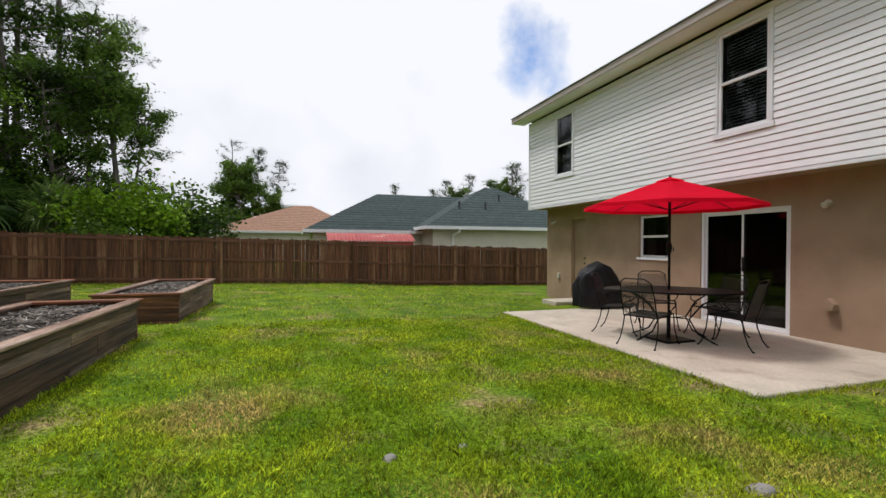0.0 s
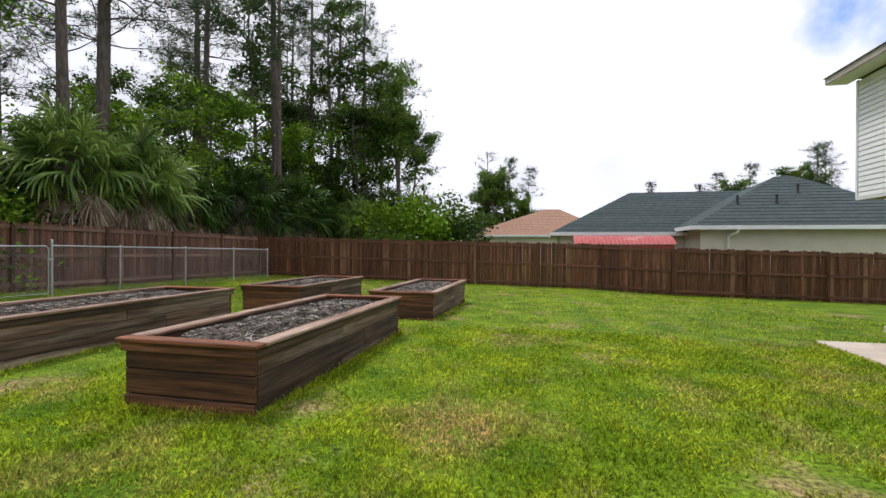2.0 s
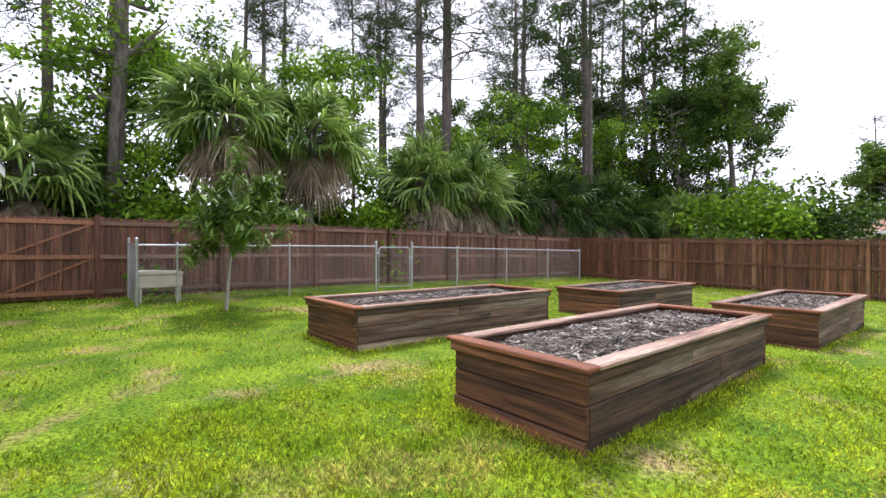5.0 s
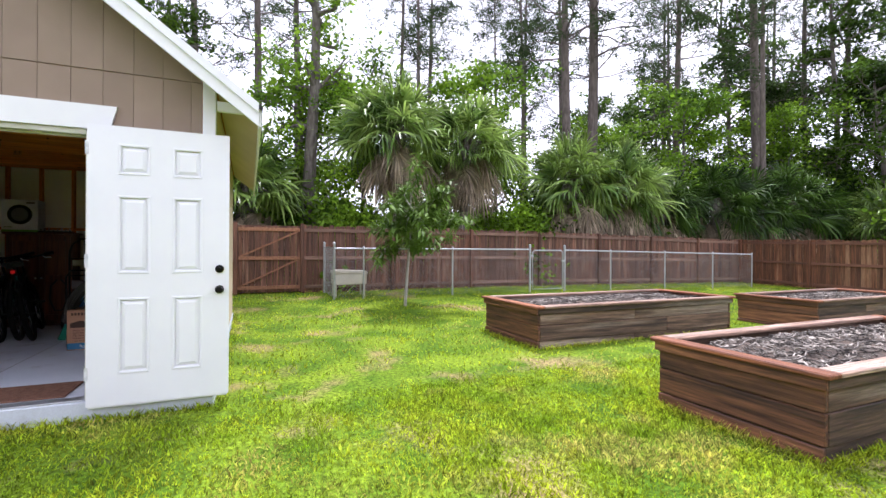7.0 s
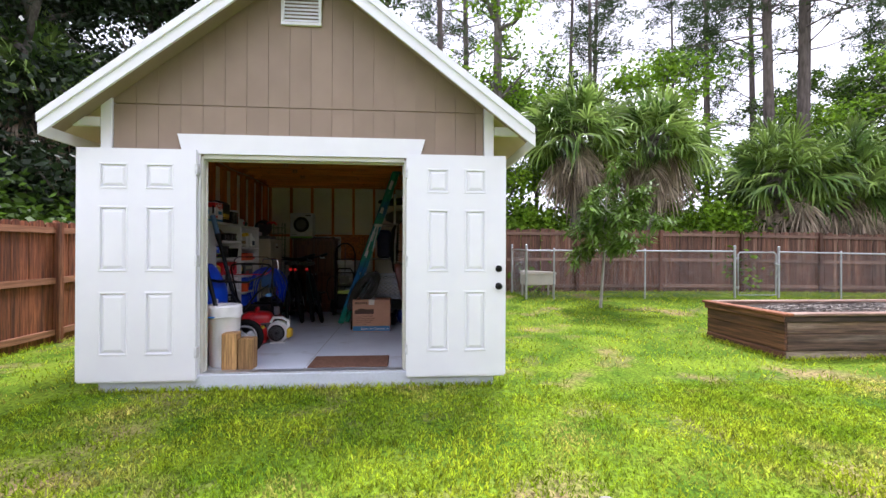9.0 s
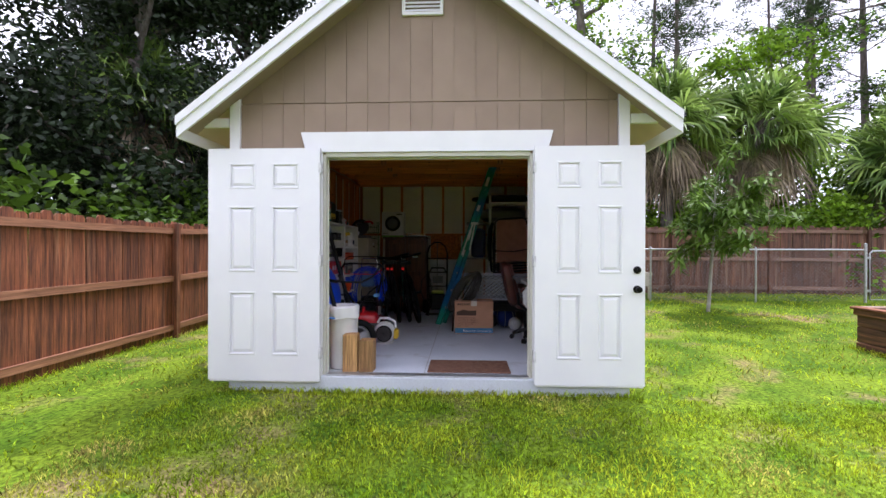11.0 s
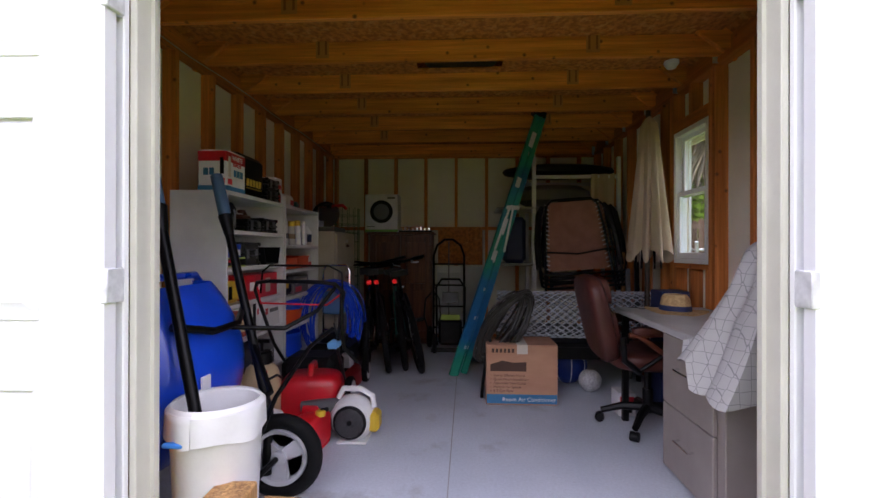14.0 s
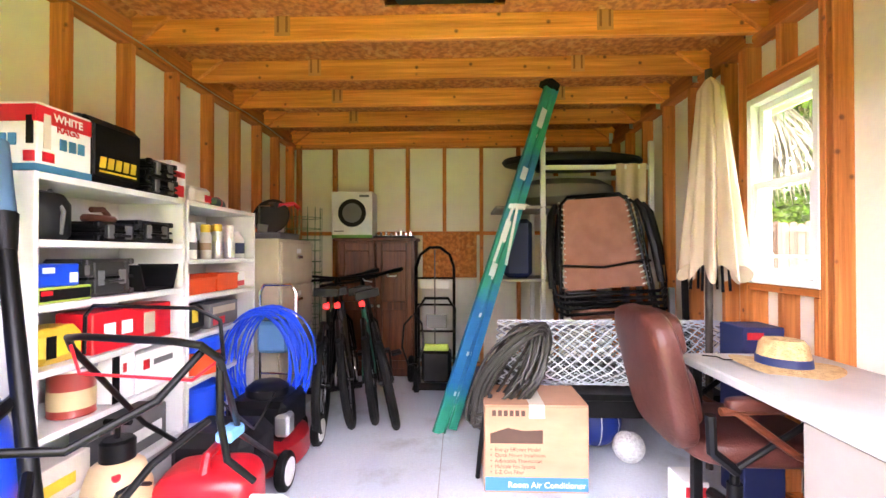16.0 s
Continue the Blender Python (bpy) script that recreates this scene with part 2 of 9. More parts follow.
M["stucco_side"] = material("cream stucco", (0.66, 0.54, 0.38), (0.60, 0.49, 0.34), rough=0.9, scale=2.0, bump=0.3, bump_scale=120)
M["shed_board"] = material("brown shed board", (0.30, 0.222, 0.165), (0.265, 0.195, 0.145), rough=0.7, scale=3.0, bump=0.15, bump_scale=120, vary=0.05)
M["soffit"] = material("brown soffit", (0.34, 0.255, 0.19), (0.29, 0.215, 0.16), rough=0.8, scale=3, bump=0.1)
M["shingle"] = material("dark shingle", (0.06, 0.06, 0.065), (0.035, 0.035, 0.04), rough=0.95, scale=10, bump=0.6, bump_scale=120)
M["shingle_green"] = material("green grey shingle", (0.050, 0.072, 0.070), (0.032, 0.05, 0.05), rough=0.95, scale=4, bump=0.6, bump_scale=40, vary=0.12)
M["shingle_tan"] = material("tan shingle", (0.36, 0.21, 0.14), (0.27, 0.155, 0.10), rough=0.95, scale=4, bump=0.6, bump_scale=40)
M["red_metal"] = material("red ribbed metal", (0.42, 0.055, 0.045), (0.33, 0.04, 0.035), rough=0.5, scale=4, patch=(0.6, 0.35, 0.3), patch_scale=1.5, patch_at=(0.6, 0.75))
M["cream_wall"] = material("cream far wall", (0.62, 0.58, 0.50), (0.56, 0.52, 0.45), rough=0.9, scale=1.5)
M["galv"] = material("galvanised steel", (0.58, 0.60, 0.62), (0.46, 0.48, 0.5), rough=0.42, scale=20, metal=0.85)
M["pale_steel"] = material("paint-flecked hinge steel", (0.74, 0.75, 0.77), (0.55, 0.56, 0.58), rough=0.5, scale=30, metal=0.1)
# Near-black colour that stands in for the darkness of unlit rooms.
M["dark"] = material("unlit room black", (0.018, 0.018, 0.02), (0.012, 0.012, 0.013), rough=0.8)
M["glass"] = glass("window glass")
M["glass_dark"] = glass("tinted glass", (0.35, 0.37, 0.38))
M["black_metal"] = material("black metal", (0.004, 0.004, 0.0045), (0.003, 0.003, 0.003), rough=0.36, scale=20, bump=0.05, spec=0.16)
M["black_plastic"] = material("black plastic", (0.006, 0.006, 0.007), (0.004, 0.004, 0.0045), rough=0.42, scale=12, bump=0.1, bump_scale=150, spec=0.17)
M["stud"] = wood("pine stud", (0.62, 0.21, 0.042), (0.43, 0.13, 0.022), 2, vary=0.2, patch=(0.30, 0.10, 0.025), patch_at=(0.60, 0.75), grain=18, knots=(0.11, 0.035, 0.012), streak=0.14)
M["joist"] = wood("pine joist", (0.80, 0.29, 0.045), (0.56, 0.17, 0.02), 1, vary=0.18, patch=(0.26, 0.09, 0.02), patch_at=(0.62, 0.74), grain=18, knots=(0.10, 0.03, 0.01), streak=0.14)
M["plate"] = wood("pine plate", (0.60, 0.185, 0.026), (0.42, 0.12, 0.016), 0, vary=0.12, grain=18, knots=(0.10, 0.03, 0.01), streak=0.14)
M["osb"] = material("strand board", (0.62, 0.215, 0.04), (0.38, 0.115, 0.02), rough=0.8, scale=26, bump=0.3, bump_scale=50, patch=(0.64, 0.28, 0.075), patch_scale=16, patch_at=(0.55, 0.65), lo=0.4, hi=0.6)
M["wrap"] = material("pale sheathing", (0.86, 0.83, 0.71), (0.77, 0.73, 0.61), rough=0.5, scale=1.6, bump=0.9, bump_scale=6)
M["stone"] = material("field stone", (0.30, 0.285, 0.26), (0.19, 0.175, 0.16), rough=0.95, scale=9, bump=0.5)


# ---- mesh building ----
class Mesh:
    """Collects vertices and faces, then becomes one object."""

    def __init__(self):
        self.v, self.f, self.s = [], [], False

    def add(self, verts, faces):
        k = len(self.v)
        self.v.extend(tuple(p) for p in verts)
        self.f.extend(tuple(i + k for i in f) for f in faces)
        return self

    def box(self, lo, hi, bev=0.0, m=None):
        lo, hi = [min(a, b) for a, b in zip(lo, hi)], [max(a, b) for a, b in zip(lo, hi)]
        b = min(bev, *[(h - l) * 0.45 for l, h in zip(lo, hi)])
        if b <= 0:
            vs = [(x, y, z) for x in (lo[0], hi[0]) for y in (lo[1], hi[1]) for z in (lo[2], hi[2])]
            fs = [(0, 1, 3, 2), (4, 6, 7, 5), (0, 4, 5, 1), (2, 3, 7, 6), (0, 2, 6, 4), (1, 5, 7, 3)]
        else:
            vs, idx = [], {}
            for cx in (0, 1):
                for cy in (0, 1):
                    for cz in (0, 1):
                        c = (cx, cy, cz)
                        for ax in range(3):
                            p = [(hi[i] if c[i] else lo[i]) + ((-b if c[i] else b) if i != ax else 0) for i in range(3)]
                            idx[(c, ax)] = len(vs)
                            vs.append(tuple(p))
            fs = []
            for ax in range(3):
                u, w = (ax + 1) % 3, (ax + 2) % 3
                for s in (0, 1):
                    q = []
                    for a, d in ((0, 0), (1, 0), (1, 1), (0, 1)):
                        c = [0, 0, 0]
                        c[ax], c[u], c[w] = s, a, d
                        q.append(idx[(tuple(c), ax)])
                    fs.append(tuple(q if s else q[::-1]))
                for a in (0, 1):
                    for d in (0, 1):
                        c0, c1 = [0, 0, 0], [0, 0, 0]
                        c0[u] = c1[u] = a
                        c0[w] = c1[w] = d
                        c0[ax], c1[ax] = 0, 1
                        c0, c1 = tuple(c0), tuple(c1)
                        q = [idx[(c0, u)], idx[(c1, u)], idx[(c1, w)], idx[(c0, w)]]
                        fs.append(tuple(q if (a ^ d) else q[::-1]))
            for cx in (0, 1):
                for cy in (0, 1):
                    for cz in (0, 1):
                        t = [idx[((cx, cy, cz), i)] for i in range(3)]
                        fs.append(tuple(t if (cx + cy + cz) % 2 else t[::-1]))
        if m is not None:
            vs = [tuple(m @ Vector(p)) for p in vs]
        return self.add(vs, fs)

    def tube(self, pts, r, seg=8, caps=True, close=False):
        pts = [Vector(p) for p in pts]
        n = len(pts)
        rs = r if isinstance(r, (list, tuple)) else [r] * n
        vs, fs = [], []
        up = None
        for i, p in enumerate(pts):
            a = pts[(i - 1) % n] if (i > 0 or close) else p
            b = pts[(i + 1) % n] if (i < n - 1 or close) else p
            d = (b - a)
            d = d.normalized() if d.length > 1e-9 else Vector((0, 0, 1))
            if up is None:
                up = Vector((0, 0, 1)) if abs(d.z) < 0.9 else Vector((1, 0, 0))
            side = d.cross(up)
            side = side.normalized() if side.length > 1e-6 else d.orthogonal().normalized()
            up = side.cross(d).normalized()
            for k in range(seg):
                t = 2 * math.pi * k / seg
                vs.append(p + (side * math.cos(t) + up * math.sin(t)) * rs[i])
        for i in range(n if close else n - 1):
            j = (i + 1) % n
            for k in range(seg):
                fs.append((i * seg + k, i * seg + (k + 1) % seg, j * seg + (k + 1) % seg, j * seg + k))
        if caps and not close:
            fs.append(tuple(range(seg - 1, -1, -1)))
            fs.append(tuple((n - 1) * seg + k for k in range(seg)))
        self.s = True
        return self.add(vs, fs)

    def lathe(self, profile, m=None, seg=24):
        """profile: (radius, height) from bottom to top about z."""
        vs, fs = [], []
        for r, z in profile:
            for k in range(seg):
                t = 2 * math.pi * k / seg
                vs.append(Vector((r * math.cos(t), r * math.sin(t), z)))
        for i in range(len(profile) - 1):
            for k in range(seg):
                fs.append((i * seg + k, i * seg + (k + 1) % seg, (i + 1) * seg + (k + 1) % seg, (i + 1) * seg + k))
        fs.append(tuple(range(seg - 1, -1, -1)))
        fs.append(tuple((len(profile) - 1) * seg + k for k in range(seg)))
        if m is not None:
            vs = [m @ p for p in vs]
        self.s = True
        return self.add(vs, fs)

    def prism(self, poly, lo, hi, axis=0):
        """A polygon in the plane across axis, drawn out from lo to hi."""
        def at(u, w, d):
            return {0: (d, u, w), 1: (u, d, w), 2: (u, w, d)}[axis]
        n = len(poly)
        vs = [at(u, w, lo) for u, w in poly] + [at(u, w, hi) for u, w in poly]
        fs = [tuple(range(n)), tuple(range(2 * n - 1, n - 1, -1))]
        fs += [((i + 1) % n, i, n + i, n + (i + 1) % n) for i in range(n)]
        return self.add(vs, fs)

    def grid(self, fn, nu, nv, thick=0.0):
        """fn(u, v) -> point for u, v in 0..1."""
        vs = [fn(i / nu, j / nv) for i in range(nu + 1) for j in range(nv + 1)]
        fs = [(i * (nv + 1) + j, (i + 1) * (nv + 1) + j, (i + 1) * (nv + 1) + j + 1, i * (nv + 1) + j + 1) for i in range(nu) for j in range(nv)]
        self.s = True
        return self.add(vs, fs)

    def data(self, name, mat, smooth=None, fix=True):
        me = bpy.data.meshes.new(name)
        me.from_pydata([tuple(p) for p in self.v], [], self.f)
        if fix and len(self.f) < 20000:
            bm = bmesh.new()
            bm.from_mesh(me)
            bmesh.ops.recalc_face_normals(bm, faces=bm.faces)
            bm.to_mesh(me)
            bm.free()
        me.materials.append(mat)
        if self.s if smooth is None else smooth:
            me.shade_smooth()
            me.set_sharp_from_angle(angle=radians(40))
        return me

    def obj(self, name, mat, parent=None, label="", m=None, smooth=None):
        return attach(new(name, self.data(name, mat, smooth)), parent, label, m)


INVERSE = {}


def attach(ob, parent=None, label="", m=None):
    if parent is not None:
        ob.parent = parent
        if parent.name in INVERSE:
            ob.matrix_parent_inverse = INVERSE[parent.name]
    if m is not None:
        ob.matrix_basis = m
    if label:
        ob["label"] = label
    return ob


def part(name, bm, mat, parent, label=""):
    return bm.obj(name, mat, parent, label)


def thing(name, label, category, m=None, group="", kind="", world_parts=False):
    """An empty at a thing's base. Its parts are given in its own coordinates, or in the world's with world_parts."""
    ob = new(name)
    ob.empty_display_size = 0.1
    m = m if m is not None else Matrix()
    ob.matrix_basis = m
    if world_parts:
        INVERSE[ob.name] = m.inverted()
    return tagged(ob, label, category, group, kind)


def box(name, lo, hi, mat, parent=None, bev=0.004, label=""):
    """A chamfered block whose origin is its middle."""
    c = [(a + b) / 2 for a, b in zip(lo, hi)]
    h = [abs(b - a) / 2 for a, b in zip(lo, hi)]
    key = (tuple(round(v, 4) for v in h), bev, mat.name)
    me = BOXES.get(key)
    if me is None:
        me = Mesh().box([-v for v in h], h, bev).data(name, mat, False)
        BOXES[key] = me
    return attach(new(name, me), parent, label, Matrix.Translation(c))


BOXES = {}


def arc(cx, cz, r, a0, a1, n, y=0.0):
    return [(cx + r * math.cos(radians(a0 + (a1 - a0) * i / n)), y, cz + r * math.sin(radians(a0 + (a1 - a0) * i / n))) for i in range(n + 1)]


def smooth(v):
    v = max(0.0, min(1.0, v))
    return v * v * (3 - 2 * v)


def ground(x, y):
    a = max(0.0, min(1.0, (y - 8.0) / 11.0))
    fall = a * (0.26 + 0.02 * max(-13.0, min(12.0, x)))
    return 0.15 * (1 - a) * smooth((-x - 7.5) / 5) - fall - 0.09 * smooth((x - 1.5) / 3) - 0.07 * smooth((-y - 3.5) / 2)


# ---- ground ----
edges = [-900, -300, -120, -60, -40, -30, -25]
edges = edges + [-22 + 0.5 * i for i in range(96)] + [28, 35, 50, 80, 150, 400, 900]
gm = Mesh()
ng = len(edges)
gm.add([(x, y, ground(x, y) + 0.012 * noise.noise((x * 0.8, y * 0.8, 0))) for x in edges for y in edges],
       [(i * ng + j, (i + 1) * ng + j, (i + 1) * ng + j + 1, i * ng + j + 1) for i in range(ng - 1) for j in range(ng - 1)])
tagged(gm.obj("ground", M["grass"], smooth=True), "green lawn with dry brown patches reaching the horizon", "lawn", kind="structure")

# ---- shed shell ----
SX0, SX1, SY0, SY1, FL, TOP, MID = -4.70, -9.50, -3.47, 0.19, 0.15, 2.59, -1.64
PITCH = 0.76
slab = Mesh().box((SX1 - 0.02, SY0 - 0.01, -0.25), (SX0 + 0.04, SY1 + 0.01, FL), 0.01)
tagged(slab.obj("floor", M["slab"]), "smooth grey concrete shed floor", "floor", kind="structure")
box("floor_joint", (SX1 + 0.12, -1.662, FL + 0.0005), (SX0 - 0.1, -1.656, FL + 0.0025), M["slab_edge"], None, 0.0)
tagged(bpy.data.objects["floor_joint"], "sawn control joint across the shed floor", "joint", kind="structure")


def gable(y):
    return TOP + 0.10 + (SY1 - MID - abs(y - MID)) * PITCH


front = thing("wall_front", "brown grooved board gable wall of the shed with a wide door opening", "wall", pose(SX0, MID, 0), kind="structure", world_parts=True)
OY0, OY1, OZ = -2.594, -0.662, 2.20
fm = Mesh()
for y0, y1, zb in ((SY0 + 0.1, OY0, FL), (OY0, OY1, OZ), (OY1, SY1 - 0.1, FL)):
    fm.prism([(y0, zb), (y1, zb), (y1, gable(y1)), (MID, gable(MID)), (y0, gable(y0))] if y0 < MID < y1 else [(y0, zb), (y1, zb), (y1, gable(y1)), (y0, gable(y0))], SX0 - 0.10, SX0 - 0.012, 0)
fm.obj("sheathing", M["soffit"], front)
y = SY0 + 0.09
while y < SY1 - 0.1:
    y1 = min(y + 0.2, SY1 - 0.09)
    for za, zb in ((FL + 0.02, 2.675), (2.685, 9.0)):
        if za < 2 and y1 > OY0 - 0.02 and y < OY1 + 0.02:
            za = OZ + 0.03
        a, b = y + 0.0018, y1 - 0.0018
        poly = [(a, za), (b, za), (b, min(zb, gable(b)))] + ([(MID, min(zb, gable(MID)))] if a < MID < b and zb > 5 else []) + [(a, min(zb, gable(a)))]
        if poly[-1][1] > za and poly[2][1] > za:
            part("board", Mesh().prism(poly, SX0 - 0.012, SX0, 0), M["shed_board"], front)
    y += 0.2
# header, side casings, corner boards
hb = Mesh().prism([(-2.75, 2.22), (-0.53, 2.22), (-0.48, 2.405), (-2.80, 2.405)], SX0 + 0.002, SX0 + 0.028, 0)
tagged(hb.obj("trim_header", M["white"]), "white tapered header board over the shed doors", "trim", kind="structure")
for k, (a, b) in enumerate(((OY0 - 0.09, OY0), (OY1, OY1 + 0.09))):
    tagged(box("trim_casing", (SX0 + 0.002, a, FL - 0.02), (SX0 + 0.026, b, 2.22), M["white"]), "white door casing board", "trim", kind="structure")
for a, b in ((SY0 - 0.012, SY0 + 0.085), (SY1 - 0.085, SY1 + 0.012)):
    tagged(box("trim_corner", (SX0 - 0.09, a, FL - 0.02), (SX0 + 0.022, b, 2.82), M["white"]), "white corner board of the shed", "trim", kind="structure")
# jambs and head inside the opening
jm = Mesh().box((SX0 - 0.105, OY0 - 0.0, FL), (SX0 + 0.004, OY0 + 0.022, OZ), 0.003).box((SX0 - 0.105, OY1 - 0.022, FL), (SX0 + 0.004, OY1, OZ), 0.003).box((SX0 - 0.105, OY0 + 0.022, OZ - 0.022), (SX0 + 0.004, OY1 - 0.022, OZ + 0.02), 0.003)
jm.box((SX0 - 0.075, OY0 + 0.022, FL), (SX0 - 0.06, OY0 + 0.034, OZ - 0.022)).box((SX0 - 0.075, OY1 - 0.034, FL), (SX0 - 0.06, OY1 - 0.022, OZ - 0.022)).box((SX0 - 0.075, OY0 + 0.034, OZ - 0.036), (SX0 - 0.06, OY1 - 0.034, OZ - 0.022))
M["jamb"] = material("primed jamb", (0.62, 0.61, 0.54), (0.55, 0.54, 0.47), rough=0.6, scale=4, bump=0.1)
tagged(jm.obj("trim_jamb", M["jamb"]), "cream primed door jamb with stop", "trim", kind="structure")
th = Mesh().box((SX0 - 0.07, OY0 + 0.03, FL + 0.001), (SX0 + 0.035, OY1 - 0.03, FL + 0.012), 0.003)
tagged(th.obj("trim_threshold", M["galv"]), "dull aluminium door threshold", "threshold", kind="structure")

# side and rear walls, window openings in the right-hand wall
WIN = [(-6.93 - 0.13, -6.42 - 0.13), (-5.86, -5.35)]
WZ0, WZ1 = 1.22, 2.24
for nm, y0, y1, wins, mat_out in (("wall_left", SY0, SY0 + 0.02, [], "stucco_side"), ("wall_right", SY1 - 0.02, SY1, WIN, "stucco_side")):
    w = Mesh()
    w2 = Mesh()
    inner = (y1, y1 + 0.004) if nm == "wall_left" else (y0 - 0.004, y0)
    xs = sorted([SX1, SX0 - 0.10] + [v for p in wins for v in p])
    for i in range(len(xs) - 1):
        a, b = xs[i], xs[i + 1]
        spans = [(FL - 0.02, TOP + 0.12)]
        if (a, b) in wins:
            spans = [(FL - 0.02, WZ0), (WZ1, TOP + 0.12)]
        for z0, z1 in spans:
            w.box((a, y0, z0), (b, y1, z1))
            w2.box((a, inner[0], z0), (b, inner[1], z1))
    wall = tagged(w.obj(nm, M[mat_out]), "cream painted shed side wall", "wall", kind="structure")
    tagged(w2.obj(nm + "_lining", M["wrap"]), "pale sheathing between the studs", "wall lining", kind="structure")
w = Mesh().box((SX1, SY0 + 0.02, FL - 0.02), (SX1 + 0.02, SY1 - 0.02, TOP))
w.prism([(SY0 + 0.02, TOP), (SY1 - 0.02, TOP), (MID, gable(MID))], SX1, SX1 + 0.02, 0)
tagged(w.obj("wall_rear", M["stucco_side"]), "cream rear wall of the shed", "wall", kind="structure")
tagged(box("wall_rear_lining", (SX1 + 0.02, SY0 + 0.024, FL), (SX1 + 0.024, SY1 - 0.024, TOP), M["wrap"], None, 0), "pale sheathing between the rear studs", "wall lining", kind="structure")

# framing
frame_l = thing("wall_left_framing", "orange pine studs of the shed side wall", "stud wall", pose(SX0, SY0, FL), kind="structure", world_parts=True)
frame_r = thing("wall_right_framing", "orange pine studs around two windows", "stud wall", pose(SX0, SY1, FL), kind="structure", world_parts=True)
frame_b = thing("wall_rear_framing", "orange pine studs of the shed rear wall", "stud wall", pose(SX1, MID, FL), kind="structure", world_parts=True)
LY, RY, BX = SY0 + 0.024, SY1 - 0.024, SX1 + 0.024
for i in range(12):
    x = SX0 - 0.16 - 0.406 * i
    if x < BX + 0.03:
        break
    box("stud", (x - 0.019, LY, FL + 0.038), (x + 0.019, LY + 0.089, TOP - 0.038), M["stud"], frame_l)
    if not any(a - 0.06 < x < b + 0.06 for a, b in WIN):
        box("stud", (x - 0.019, RY - 0.089, FL + 0.038), (x + 0.019, RY, TOP - 0.038), M["stud"], frame_r)
for a, b in WIN:
    for x in (a - 0.058, a - 0.019, b + 0.019, b + 0.058):
        box("stud", (x - 0.0185, RY - 0.089, FL + 0.038), (x + 0.0185, RY, TOP - 0.038), M["stud"], frame_r)
    box("header", (a, RY - 0.089, WZ1), (b, RY, WZ1 + 0.09), M["plate"], frame_r)
    box("sill_plate", (a, RY - 0.089, WZ0 - 0.038), (b, RY, WZ0), M["plate"], frame_r)
    for x in (a + 0.02, (a + b) / 2, b - 0.02):
        box("cripple", (x - 0.019, RY - 0.089, FL + 0.038), (x + 0.019, RY, WZ0 - 0.038), M["stud"], frame_r)
    box("cripple", (a + 0.235, RY - 0.089, WZ1 + 0.09), (a + 0.273, RY, TOP - 0.038), M["stud"], frame_r)
for k in range(9):
    y = LY + 0.11 + 0.406 * k
    if y < RY - 0.03:
        box("stud", (BX, y - 0.019, FL + 0.038), (BX + 0.089, y + 0.019, TOP - 0.038), M["stud"], frame_b)
for z in (FL, TOP - 0.038):
    box("plate", (BX, LY, z), (SX0 - 0.101, LY + 0.089, z + 0.038), M["plate"], frame_l)
    box("plate", (BX, RY - 0.089, z), (SX0 - 0.101, RY, z + 0.038), M["plate"], frame_r)
    box("plate", (BX, LY + 0.09, z), (BX + 0.089, RY - 0.09, z + 0.038), M["joist"], frame_b)
box("rim_board", (BX + 0.09, LY + 0.001, TOP + 0.001), (SX0 - 0.2, LY + 0.048, TOP + 0.112), M["plate"], frame_l)
box("rim_board", (BX + 0.09, RY - 0.048, TOP + 0.001), (SX0 - 0.2, RY - 0.001, TOP + 0.112), M["plate"], frame_r)
box("blocking", (BX + 0.001, LY + 0.09, 1.585), (BX + 0.085, RY - 0.09, 1.623), M["joist"], frame_b)
# front wall framing seen from inside
frame_f = thing("wall_front_framing", "pine studs and header at the shed door", "stud wall", pose(SX0, MID, FL), kind="structure", world_parts=True)
for y in (SY0 + 0.13, SY0 + 0.5, OY0 - 0.06, OY1 + 0.06, SY1 - 0.5, SY1 - 0.13):
    box("stud", (SX0 - 0.19, y - 0.019, FL), (SX0 - 0.101, y + 0.019, TOP), M["stud"], frame_f)
box("header", (SX0 - 0.19, OY0 - 0.04, OZ + 0.03), (SX0 - 0.101, OY1 + 0.04, OZ + 0.2), M["joist"], frame_f)

roofing = thing("roof_framing", "orange pine ceiling joists and rafters with strand board above", "roof framing", pose(SX0, MID, TOP), kind="structure", world_parts=True)
for k in range(8):
    x = -9.29 + 0.575 * k
    if k == 0:
        x = -9.42
    box("joist", (x - 0.019, LY + 0.05, TOP + 0.001), (x + 0.019, RY - 0.05, TOP + 0.141), M["joist"], roofing)
    for s in (-1, 1):
        ye = MID + s * (SY1 - MID - 0.03)
        r = Mesh().prism([(ye, gable(ye) - 0.02), (MID, gable(MID) - 0.02), (MID, gable(MID) - 0.17), (ye, gable(ye) - 0.17)], x + 0.0195, x + 0.057, 0)
        part("rafter", r, M["joist"], roofing)
    for yy in (-2.6, -0.62):
        box("clip", (x - 0.04, yy, TOP + 0.06), (x - 0.0195, yy + 0.07, TOP + 0.35), M["plate"], roofing)
